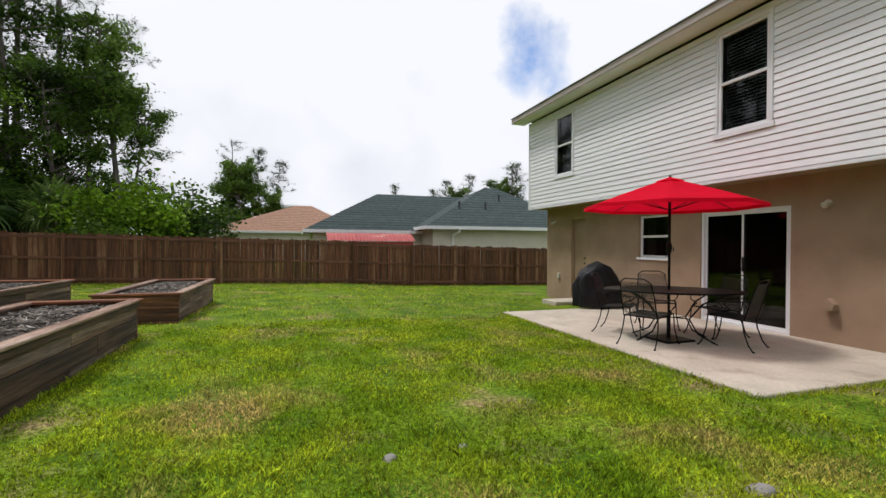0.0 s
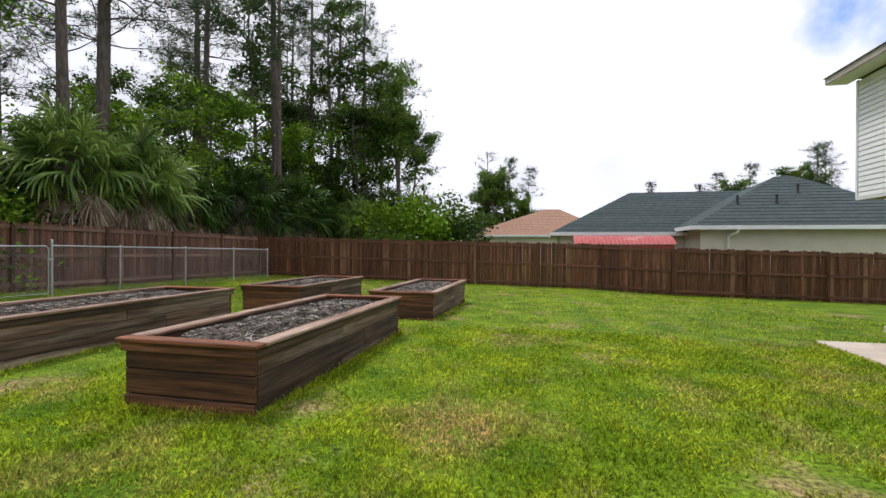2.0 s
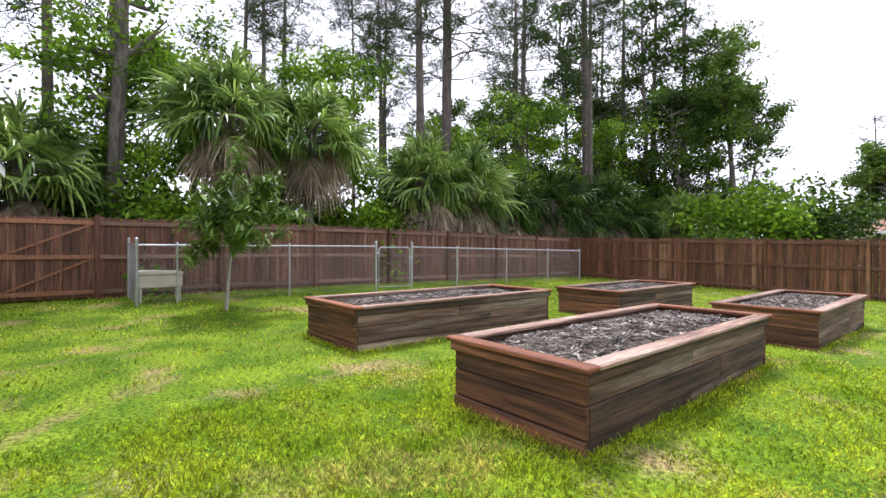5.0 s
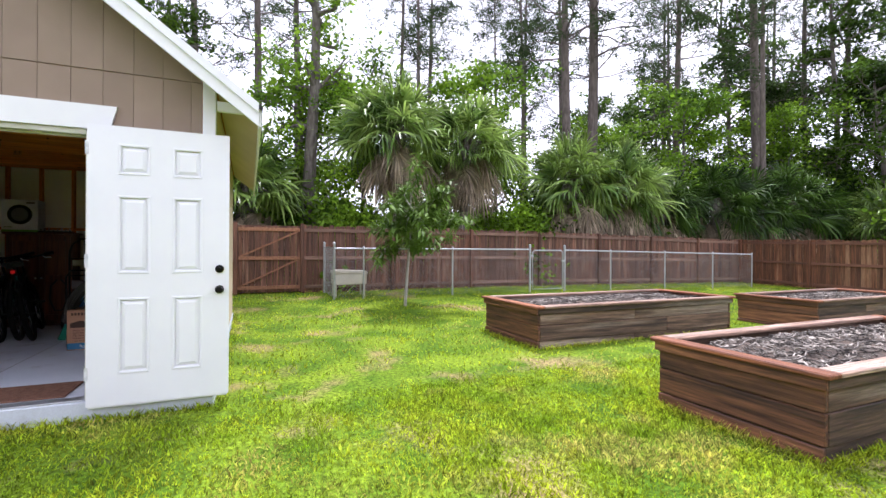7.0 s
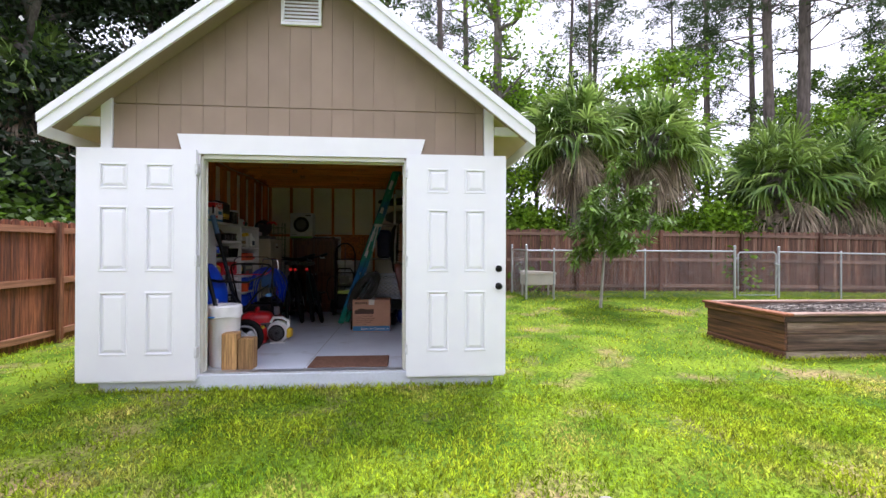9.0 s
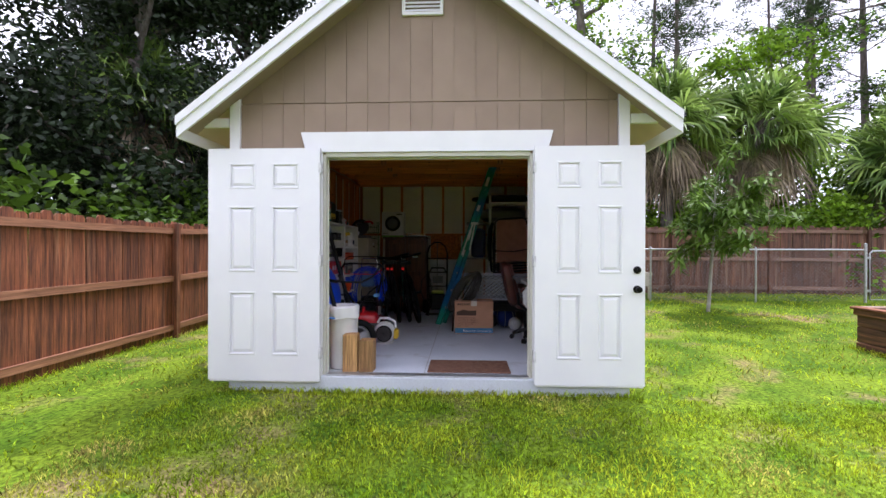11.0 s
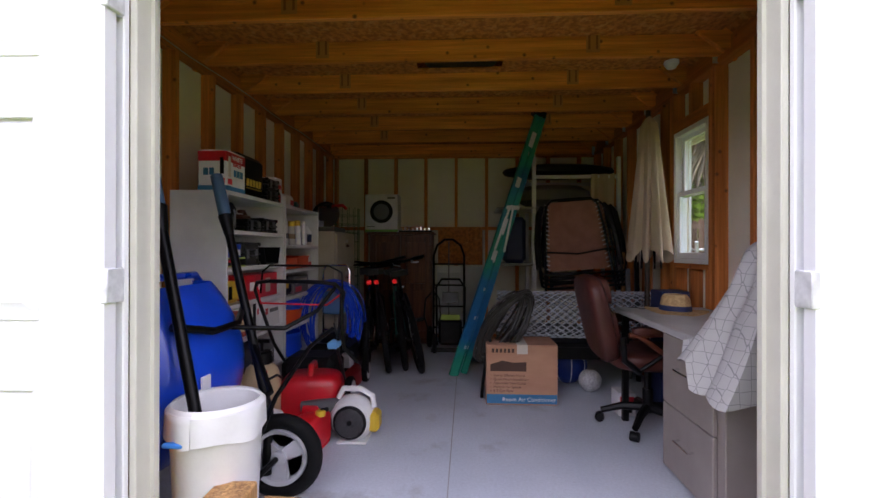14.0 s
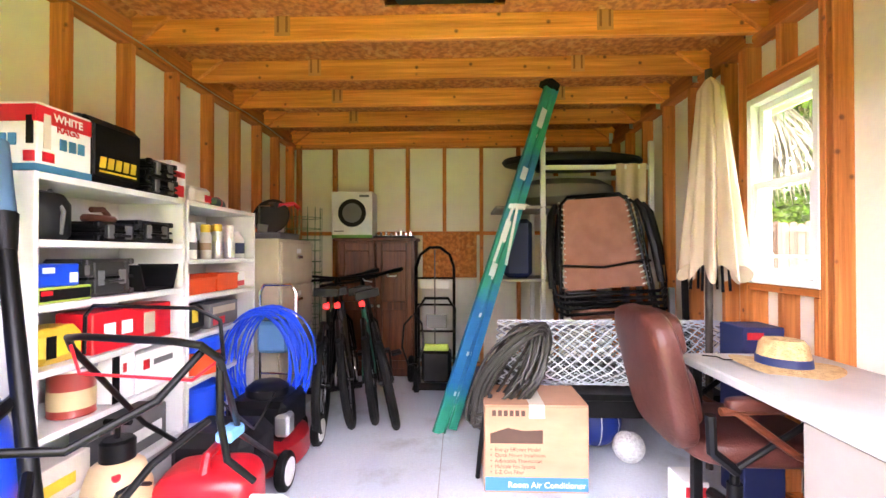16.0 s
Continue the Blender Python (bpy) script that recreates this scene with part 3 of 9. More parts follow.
for s in (-1, 1):
    EY = MID + s * (SY1 - MID + 0.34)
    z_e = gable(EY)
    deck = Mesh().prism([(EY, z_e + 0.02), (MID, gable(MID) + 0.02), (MID, gable(MID)), (EY, z_e)], SX1 - 0.25, SX0 + 0.28, 0)
    part("deck", deck, M["osb"], roofing)
    sh = Mesh().prism([(EY + s * 0.03, z_e + 0.0), (EY + s * 0.03, z_e + 0.03), (MID, gable(MID) + 0.055), (MID, gable(MID) + 0.022), (EY, z_e + 0.022)], SX1 - 0.27, SX0 + 0.30, 0)
    tagged(sh.obj("roof_shingles", M["shingle"]), "dark shingle roof of the shed", "roof", kind="structure")
    # rake fascia at the gable, two stepped boards
    for d0, d1, x1 in ((0.0, 0.15, 0.306), (-0.03, 0.045, 0.326)):
        fa = Mesh().prism([(EY, z_e + 0.02 - d0), (MID, gable(MID) + 0.02 - d0), (MID, gable(MID) + 0.02 - d1), (EY, z_e + 0.02 - d1)], SX0 + 0.281, SX0 + x1, 0)
        tagged(fa.obj("trim_rake", M["white"]), "white rake fascia board", "trim", kind="structure")
    ef = Mesh().box((SX1 - 0.24, EY, z_e - 0.13), (SX0 + 0.27, EY + s * 0.022, z_e + 0.018), 0.004)
    tagged(ef.obj("trim_eave", M["white"]), "white eave fascia board", "trim", kind="structure")
    # soffits
    yw = SY1 + 0.02 if s > 0 else SY0 - 0.02
    so = Mesh().prism([(EY, z_e - 0.012), (yw, gable(yw) - 0.012), (yw, gable(yw) - 0.03), (EY, z_e - 0.03)], SX1 - 0.22, SX0 - 0.001, 0)
    tagged(so.obj("trim_soffit", M["stucco_side"]), "tan sloping soffit under the eave", "trim", kind="structure")
    so2 = Mesh().prism([(EY, z_e - 0.012), (MID, gable(MID) - 0.012), (MID, gable(MID) - 0.03), (EY, z_e - 0.03)], SX0 + 0.001, SX0 + 0.28, 0)
    tagged(so2.obj("trim_soffit", M["soffit"]), "brown sloping soffit under the rake", "trim", kind="structure")
    rt = Mesh().box((SX0 - 0.02, min(EY, yw), z_e + 0.03), (SX0 + 0.02, max(EY, yw), z_e + 0.115), 0.004)
    tagged(rt.obj("trim_return", M["white"]), "small white eave return board", "trim", kind="structure")
# attic floor over the joists, with an open hatch
at = Mesh()
for a, b, c, d in ((BX, SX0 - 0.11, LY + 0.1, -1.95), (BX, SX0 - 0.11, -1.3, RY - 0.1), (BX, -6.9, -1.95, -1.3), (-6.4, SX0 - 0.11, -1.95, -1.3)):
    at.box((a, c, TOP + 0.143), (b, d, TOP + 0.155))
tagged(at.obj("ceiling", M["osb"]), "strand board ceiling laid over the joists", "ceiling", kind="structure")
# gable vent
vent = thing("gable_vent", "white louvred gable vent", "vent", pose(SX0 + 0.001, -1.67, 3.50), world_parts=True)
vm = Mesh()
for a, b, c, d in ((-0.19, 0.19, -0.03, 0.0), (-0.19, 0.19, 0.46, 0.49), (-0.19, -0.16, 0.0, 0.46), (0.16, 0.19, 0.0, 0.46)):
    vm.box((SX0 + 0.002, -1.67 + a, 3.50 + c), (SX0 + 0.03, -1.67 + b, 3.50 + d), 0.004)
part("frame", vm, M["white"], vent)
for i in range(13):
    z = 3.505 + i * 0.035
    part("louvre", Mesh().prism([(SX0 + 0.003, z + 0.025), (SX0 + 0.022, z), (SX0 + 0.024, z + 0.005), (SX0 + 0.005, z + 0.03)], -1.83, -1.51, 1), M["white"], vent)


# shed doors, open flat against the wall
def panel_door(lo_y, hi_y, hinge, label):
    d = thing("door_1" if hinge > 0 else "door_2", label, "door", pose(SX0 + 0.07, (lo_y + hi_y) / 2, 0.115), kind="structure")
    wd, ht, t = hi_y - lo_y, 2.13, 0.042
    h = wd / 2
    part("core", Mesh().box((-t / 2, -h, 0), (t / 2 - 0.012, h, ht)), M["door_white"], d)
    cols = ((-h + 0.205, -0.085), (0.085, h - 0.205))
    rows = ((0.243, 0.805), (1.01, 1.59), (1.77, 1.985))
    f = Mesh()
    zs = [0.0] + [v for r in rows for v in r] + [ht]
    for a, b in ((-h, cols[0][0]), (cols[0][1], cols[1][0]), (cols[1][1], h)):
        f.box((t / 2 - 0.012, a, 0), (t / 2, b, ht))
    for i in range(0, len(zs), 2):
        for a, b in cols:
            f.box((t / 2 - 0.012, a, zs[i]), (t / 2, b, zs[i + 1]))
    part("stiles_and_rails", f, M["door_white"], d)
    for a, b in cols:
        for c, e in rows:
            p = Mesh()
            x0, x1 = t / 2 - 0.011, t / 2 + 0.0
            i, j = 0.016, 0.042
            vs = [(x0, a + i, c + i), (x0, b - i, c + i), (x0, b - i, e - i), (x0, a + i, e - i), (x1, a + j, c + j), (x1, b - j, c + j), (x1, b - j, e - j), (x1, a + j, e - j)]
            p.add(vs, [(0, 1, 5, 4), (1, 2, 6, 5), (2, 3, 7, 6), (3, 0, 4, 7), (4, 5, 6, 7), (3, 2, 1, 0)])
            pn = part("panel", p, M["door_white"], d)
            q = Mesh()
            o = 0.010
            q.box((t / 2 - 0.002, a - o, c - o), (t / 2 + 0.005, b + o, c + 0.008), 0.003).box((t / 2 - 0.002, a - o, e - 0.008), (t / 2 + 0.005, b + o, e + o), 0.003)
            q.box((t / 2 - 0.002, a - o, c), (t / 2 + 0.005, a + 0.008, e), 0.003).box((t / 2 - 0.002, b - 0.008, c), (t / 2 + 0.005, b + o, e), 0.003)
            part("moulding", q, M["door_white"], pn)
    hs = -1 if hinge > 0 else 1
    for z in (0.2, 1.05, 1.9):
        part("hinge", Mesh().box((-t / 2 - 0.02, hs * h - 0.012, z), (t / 2 + 0.004, hs * h + 0.012, z + 0.1), 0.003).tube([(-t / 2 - 0.012, hs * h, z - 0.004), (-t / 2 - 0.012, hs * h, z + 0.104)], 0.008), M["pale_steel"], d)
    part("sweep", Mesh().box((-t / 2, -h + 0.01, -0.016), (t / 2 - 0.006, h - 0.01, 0.0), 0.003), M["white"], d)
    if hinge > 0:
        rot = pose(t / 2, h - 0.07, 0, 0, 90, 0)
        for z, prof in ((0.86, [(0.034, 0), (0.034, 0.008), (0.014, 0.012), (0.013, 0.03), (0.024, 0.036), (0.029, 0.05), (0.026, 0.062), (0.012, 0.068)]), (1.03, [(0.033, 0), (0.033, 0.012), (0.027, 0.018), (0.012, 0.02), (0.012, 0.03)])):
            part("knob" if z < 0.9 else "deadbolt", Mesh().lathe(prof, Matrix.Translation((0, 0, z)) @ rot, 20), M["black_metal"], d, "black door knob" if z < 0.9 else "black deadbolt")
    return d


panel_door(-0.655, 0.31, 1, "white six-panel door standing open against the shed, black knob and deadbolt")
panel_door(-3.645, -2.600, -1, "white six-panel door standing open against the shed")


# shed windows in the right-hand wall
def sash_window(name, x0, x1, z0, z1, y, out, parent=None):
    """A double-hung window in a wall across y; out is the outward sign."""
    w = thing(name, "white vinyl double-hung window in the shed wall", "window", pose((x0 + x1) / 2, y, z0), kind="structure", world_parts=True)
    f = Mesh()
    for a, b, c, d in ((x0, x0 + 0.035, z0, z1), (x1 - 0.035, x1, z0, z1), (x0 + 0.035, x1 - 0.035, z0, z0 + 0.04), (x0 + 0.035, x1 - 0.035, z1 - 0.04, z1)):
        f.box((a, y - 0.045, c), (b, y + 0.045, d), 0.004)
    part("window_frame", f, M["white"], w)
    zm = (z0 + z1) / 2 + 0.02
    for nm, c, d, yy in (("lower_sash", z0 + 0.04, zm + 0.02, y - 0.018), ("upper_sash", zm - 0.02, z1 - 0.04, y + 0.018)):
        s = Mesh()
        a, b = x0 + 0.035, x1 - 0.035
        for p in ((a, a + 0.035, c, d), (b - 0.035, b, c, d), (a + 0.035, b - 0.035, c, c + 0.04), (a + 0.035, b - 0.035, d - 0.035, d)):
            s.box((p[0], yy - 0.015, p[2]), (p[1], yy + 0.015, p[3]), 0.003)
        so = part(nm, s, M["white"], w)
        pane = part("pane", Mesh().box((a + 0.03, yy - 0.002, c + 0.035), (b - 0.03, yy + 0.002, d - 0.03)), M["glass"], so)
        pane.visible_shadow = False
    t = Mesh()
    yo = SY1 + 0.002
    for a, b, c, d in ((x0 - 0.09, x0, z0 - 0.02, z1 + 0.08), (x1, x1 + 0.09, z0 - 0.02, z1 + 0.08), (x0, x1, z1, z1 + 0.08), (x0 - 0.11, x1 + 0.11, z0 - 0.10, z0 - 0.02)):
        t.box((a, yo, c), (b, yo + 0.022, d), 0.003)
    part("casing", t, M["white"], w)
    return w


sash_window("window_1", WIN[0][0], WIN[0][1], WZ0, WZ1, SY1 - 0.07, 1)
sash_window("window_2", WIN[1][0], WIN[1][1], WZ0, WZ1, SY1 - 0.07, 1)


# ---- fences ----
def wooden_fence(name, label, along, fixed, a0, a1, inside, mats, side_y=True, height=1.8, post_step=2.4, gaps=()):
    """A picket fence along x or y; inside is the sign of the side that shows rails and posts."""
    pk, rl = mats
    base = pose(a0 if along == 0 else fixed, fixed if along == 0 else a0, ground(a0, fixed) if along == 0 else ground(fixed, a0))
    f = thing(name, label, "fence", base, world_parts=True)
    variants = []
    for k in range(5):
        h = height + (k - 2) * 0.012
        w = 0.069
        v = Mesh().prism([(-w, 0), (w, 0), (w, h - 0.03), (w - 0.03, h), (-w + 0.03, h), (-w, h - 0.03)], -0.009, 0.009, 1 if along == 0 else 0)
        variants.append(v.data("picket", pk))
    n = int((a1 - a0) / 0.143)
    for i in range(n):
        a = a0 + (i + 0.5) * (a1 - a0) / n
        if any(g0 < a < g1 for g0, g1 in gaps):
            continue
        p = (a, fixed) if along == 0 else (fixed, a)
        o = new("picket", random.choice(variants))
        attach(o, f, "", pose(p[0], p[1], ground(*p) - 0.015, random.uniform(-0.4, 0.4), random.uniform(-0.4, 0.4), 0))
    m = int((a1 - a0) / post_step)
    step = (a1 - a0) / m
    for i in range(m + 1):
        a = a0 + i * step
        p = (a, fixed + inside * 0.06) if along == 0 else (fixed + inside * 0.06, a)
        g = ground(*p)
        box("post", (p[0] - 0.045, p[1] - 0.045, g - 0.3), (p[0] + 0.045, p[1] + 0.045, g + height - 0.02 + random.uniform(-0.02, 0.03)), pk, f, 0.006)
        if i < m:
            for z in (0.16, 0.92, height - 0.14):
                p0 = (a + 0.046, fixed + inside * 0.030) if along == 0 else (fixed + inside * 0.030, a + 0.046)
                p1 = (a + step - 0.046, fixed + inside * 0.030) if along == 0 else (fixed + inside * 0.030, a + step - 0.046)
                z0, z1 = ground(*p0) + z, ground(*p1) + z
                r = Mesh()
                q = 0.019
                if along == 0:
                    r.add([(x, p0[1] + dy, zz + dz) for x, zz in ((p0[0], z0), (p1[0], z1)) for dy in (-q, q) for dz in (-0.044, 0.044)], [(0, 1, 3, 2), (4, 6, 7, 5), (0, 4, 5, 1), (2, 3, 7, 6), (0, 2, 6, 4), (1, 5, 7, 3)])
                else:
                    r.add([(p0[0] + dy, x, zz + dz) for x, zz in ((p0[1], z0), (p1[1], z1)) for dy in (-q, q) for dz in (-0.044, 0.044)], [(0, 1, 3, 2), (4, 6, 7, 5), (0, 4, 5, 1), (2, 3, 7, 6), (0, 2, 6, 4), (1, 5, 7, 3)])
                part("rail", r, rl, f)
    return f


wooden_fence("wooden_fence", "weathered brown picket fence along the back of the yard", 1, -12.95, 1.75, 19.3, 1, (M["picket"], M["rail_y"]))
wooden_fence("wooden_fence", "dark brown picket fence across the far end of the lawn", 0, 19.3, -12.85, 12.4, -1, (M["picket_far"], M["rail"]))
wooden_fence("wooden_fence", "reddish cedar picket fence beside the shed", 0, -5.85, -13.0, 1.0, 1, (M["picket_new"], M["rail_new"]), post_step=2.45)
wooden_fence("wooden_fence", "weathered brown picket fence behind the shed", 1, -12.95, -5.8, 0.15, 1, (M["picket"], M["rail_y"]))
# gate leaf with a Z brace
gt = thing("wooden_gate", "brown board gate with diagonal braces, closed", "gate", pose(-12.95, 0.95, ground(-12.9, 1)), world_parts=True)
for i in range(11):
    a = 0.24 + i * 0.143
    g = ground(-12.95, a)
    box("board", (-12.96, a - 0.068, g + 0.04), (-12.942, a + 0.068, g + 1.76), M["picket"], gt)
for z in (0.16, 0.92, 1.66):
    box("rail", (-12.941, 0.2, 0.15 + z - 0.045), (-12.905, 1.7, 0.15 + z + 0.045), M["rail_new"], gt)
for z0, z1 in ((0.21, 0.87), (0.97, 1.61)):
    part("brace", Mesh().prism([(0.22, 0.15 + z0), (0.32, 0.15 + z0), (1.68, 0.15 + z1), (1.58, 0.15 + z1)], -12.94, -12.908, 0), M["rail_new"], gt)
box("post", (-12.93, 1.71, 0), (-12.84, 1.80, 1.98), M["picket"], gt)
box("post", (-12.93, 0.10, 0), (-12.84, 0.19, 1.98), M["picket"], gt)

# chain-link run
CX, CH = -11.2, 1.2
run = thing("chain_link_fence", "galvanised chain-link fence with a narrow gate", "chain-link fence", pose(CX, 2.3, ground(CX, 2.3)), world_parts=True)
posts = [2.3, 3.0, 5.35, 7.75, 8.95, 10.7, 13.0, 15.3, 17.4]
heavy = (2.3, 7.75, 8.95)


def link_post(x, y, r, h):
    g = ground(x, y)
    part("post", Mesh().tube([(x, y, g - 0.2), (x, y, g + h)], r, 10).lathe([(r + 0.004, g + h), (r + 0.006, g + h + 0.015), (r * 0.7, g + h + 0.035), (0.004, g + h + 0.045)], Matrix.Translation((x, y, 0)), 10), M["galv"], run)


for yv in posts:
    link_post(CX, yv, 0.030 if yv in heavy else 0.021, 1.31 if yv in heavy else 1.22)
link_post(-12.7, 2.3, 0.03, 1.31)
for p, q in (((CX, 2.3), (CX, 7.75)), ((CX, 8.95), (CX, 17.4)), ((CX, 2.3), (-12.7, 2.3)), ((CX, 17.4), (-12.7, 17.4))):
    n = 8
    part("top_rail", Mesh().tube([(p[0] + (q[0] - p[0]) * i / n, p[1] + (q[1] - p[1]) * i / n, ground(p[0] + (q[0] - p[0]) * i / n, p[1] + (q[1] - p[1]) * i / n) + CH) for i in range(n + 1)], 0.019, 8), M["galv"], run)
g0 = ground(CX, 8.3)
gate_pts = [(CX + 0.01, 7.83, g0 + 0.08), (CX + 0.01, 8.87, g0 + 0.08), (CX + 0.01, 8.87, g0 + 1.12), (CX + 0.01, 8.81, g0 + 1.18), (CX + 0.01, 7.89, g0 + 1.18), (CX + 0.01, 7.83, g0 + 1.12)]
part("gate_frame", Mesh().tube(gate_pts, 0.018, 8, close=True), M["galv"], run)
for z in (0.25, 1.0):
    part("hinge", Mesh().box((CX - 0.02, 7.76, g0 + z), (CX + 0.03, 7.85, g0 + z + 0.05), 0.005), M["galv"], run)
part("latch", Mesh().box((CX - 0.02, 8.84, g0 + 0.85), (CX + 0.035, 8.97, g0 + 0.9), 0.005), M["galv"], run)
wire = Mesh()


def wires(p, q, h=CH, pitch=0.085):
    d = Vector((q[0] - p[0], q[1] - p[1], 0))
    ln = d.length
    d.normalize()
    sd = Vector((-d.y, d.x, 0)) * 0.0022
    k = int((ln + h) / pitch)
    for i in range(k):
        for s in (1, -1):
            a0, a1 = i * pitch - h, i * pitch
            z0, z1 = (0, h) if s > 0 else (h, 0)
            t0, t1 = max(0.0, a0), min(ln, a1)
            if t1 - t0 < 0.01:
                continue
            def zat(t):
                return z0 + (z1 - z0) * (t - a0) / h
            A = Vector((p[0], p[1], 0)) + d * t0
            B = Vector((p[0], p[1], 0)) + d * t1
            A.z, B.z = ground(A.x, A.y) + 0.03 + zat(t0) * 0.97, ground(B.x, B.y) + 0.03 + zat(t1) * 0.97
            off = sd * (0.4 * s)
            w2 = Vector((0, 0, 0.0028))
            wire.add([A - sd + off, A + sd + off, A + w2 + off, B - sd + off, B + sd + off, B + w2 + off], [(0, 1, 4, 3), (1, 2, 5, 4), (2, 0, 3, 5)])


wires((CX, 2.3), (CX, 7.75))
wires((CX, 7.83), (CX, 8.87))
wires((CX, 8.95), (CX, 17.4))
wires((CX, 2.3), (-12.7, 2.3))
tagged(wire.obj("wire_mesh", M["wire"], run, "woven diamond wire", smooth=False), kind="stuff")
bx = thing("storage_bench", "pale plastic storage box behind the chain-link fence", "storage box", pose(-11.75, 2.75, ground(-11.7, 2.7)))
M["pale_plastic"] = material("pale plastic", (0.62, 0.56, 0.48), (0.55, 0.50, 0.43), rough=0.6, scale=5, bump=0.1)
part("body", Mesh().box((-0.25, -0.4, 0.30), (0.25, 0.4, 0.58), 0.02), M["pale_plastic"], bx)
part("lid", Mesh().prism([(-0.42, 0.58), (0.42, 0.58), (0.40, 0.63), (-0.30, 0.66), (-0.40, 0.64)], -0.27, 0.27, 0), M["pale_plastic"], bx)
for sx in (-0.2, 0.2):
    for sy in (-0.35, 0.35):
        part("leg", Mesh().box((sx - 0.02, sy - 0.02, 0), (sx + 0.02, sy + 0.02, 0.3), 0.004), M["pale_plastic"], bx)

# ---- raised garden beds ----
mulch_bits = random.Random(4)


def garden_bed(x0, x1, y0, y1, z1, label):
    g = min(ground(x0, y0), ground(x1, y1), ground(x1, y0), ground(x0, y1)) - 0.03
    b = thing("garden_bed", label, "raised garden bed", pose((x0 + x1) / 2, (y0 + y1) / 2, max(g, -0.3)), group="raised beds", world_parts=True)
    t = 0.04
    body_top = z1 - 0.035
    span = body_top - g
    cuts = (g, g + 0.22 * span, g + 0.60 * span, body_top)
    for r in range(3):
        za, zb = cuts[r] + 0.003, cuts[r + 1] - 0.004
        j = (-0.012, 0.005, 0.0)[r]
        e0, e1 = mulch_bits.uniform(-0.002, 0.014), mulch_bits.uniform(-0.002, 0.014)
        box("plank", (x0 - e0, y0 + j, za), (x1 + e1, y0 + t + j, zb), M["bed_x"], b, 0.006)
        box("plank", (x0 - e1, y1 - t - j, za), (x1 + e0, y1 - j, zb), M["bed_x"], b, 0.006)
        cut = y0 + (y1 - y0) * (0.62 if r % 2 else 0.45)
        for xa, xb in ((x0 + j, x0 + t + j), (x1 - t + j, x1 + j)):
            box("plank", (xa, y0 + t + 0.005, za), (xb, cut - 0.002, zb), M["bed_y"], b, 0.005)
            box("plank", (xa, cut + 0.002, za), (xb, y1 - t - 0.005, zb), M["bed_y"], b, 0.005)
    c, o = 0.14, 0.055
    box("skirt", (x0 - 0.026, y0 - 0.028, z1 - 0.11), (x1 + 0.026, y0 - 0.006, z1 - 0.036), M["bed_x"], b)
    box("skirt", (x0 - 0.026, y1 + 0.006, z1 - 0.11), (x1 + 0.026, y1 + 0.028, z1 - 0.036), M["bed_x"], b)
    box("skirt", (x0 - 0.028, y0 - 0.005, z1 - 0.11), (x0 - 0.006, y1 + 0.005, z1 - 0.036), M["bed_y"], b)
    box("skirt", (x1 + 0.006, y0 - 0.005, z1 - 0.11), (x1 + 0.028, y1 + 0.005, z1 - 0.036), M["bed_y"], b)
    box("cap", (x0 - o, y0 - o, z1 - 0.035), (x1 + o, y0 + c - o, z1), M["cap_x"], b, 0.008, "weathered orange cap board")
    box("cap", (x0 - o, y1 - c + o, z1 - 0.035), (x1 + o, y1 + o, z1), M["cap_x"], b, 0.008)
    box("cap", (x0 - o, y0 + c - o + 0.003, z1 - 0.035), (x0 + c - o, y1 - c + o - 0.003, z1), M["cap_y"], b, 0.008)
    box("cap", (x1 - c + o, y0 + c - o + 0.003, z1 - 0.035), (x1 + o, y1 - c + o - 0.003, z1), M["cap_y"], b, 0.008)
    a0, a1, b0, b1 = x0 + t, x1 - t, y0 + t, y1 - t
    s = Mesh().grid(lambda u, v: (a0 + u * (a1 - a0), b0 + v * (b1 - b0), z1 - 0.10 + 0.07 * math.sin(math.pi * u) * math.sin(math.pi * v) ** 0.6 + 0.03 * noise.noise((u * 4, v * 9, x0))), 16, 40)
    tagged(part("soil", s, M["mulch"], b, "dark soil under dry mulch"), kind="stuff")
    st = Mesh()
    for i in range(1900):
        u, v = mulch_bits.uniform(0.03, 0.97), mulch_bits.uniform(0.02, 0.98)
        z = z1 - 0.085 + 0.07 * math.sin(math.pi * u) * math.sin(math.pi * v) ** 0.6 + 0.03 * noise.noise((u * 4, v * 9, x0))
        p = Matrix.Translation((a0 + u * (a1 - a0), b0 + v * (b1 - b0), z)) @ Euler((mulch_bits.uniform(-0.4, 0.4), mulch_bits.uniform(-0.4, 0.4), mulch_bits.uniform(0, 6.28))).to_matrix().to_4x4()
        ln, wd = mulch_bits.uniform(0.03, 0.13), mulch_bits.uniform(0.0015, 0.007)
        st.box((-ln / 2, -wd, -0.003), (ln / 2, wd, 0.004), 0, p)
    tagged(st.obj("mulch", M["straw"], b, "grey dry straw and bark pieces", smooth=False), kind="stuff")
    for u in (0.3, 0.7):
        hose = [(a0 + (a1 - a0) * (u + 0.05 * math.sin(k * 1.3)), b0 + (b1 - b0) * (0.04 + 0.92 * k / 22), z1 - 0.035 + 0.035 * math.sin(math.pi * k / 22) ** 0.6) for k in range(23)]
        part("drip_hose", Mesh().tube(hose, 0.006, 6), M["straw"], b, "grey drip irrigation hose")
    return b


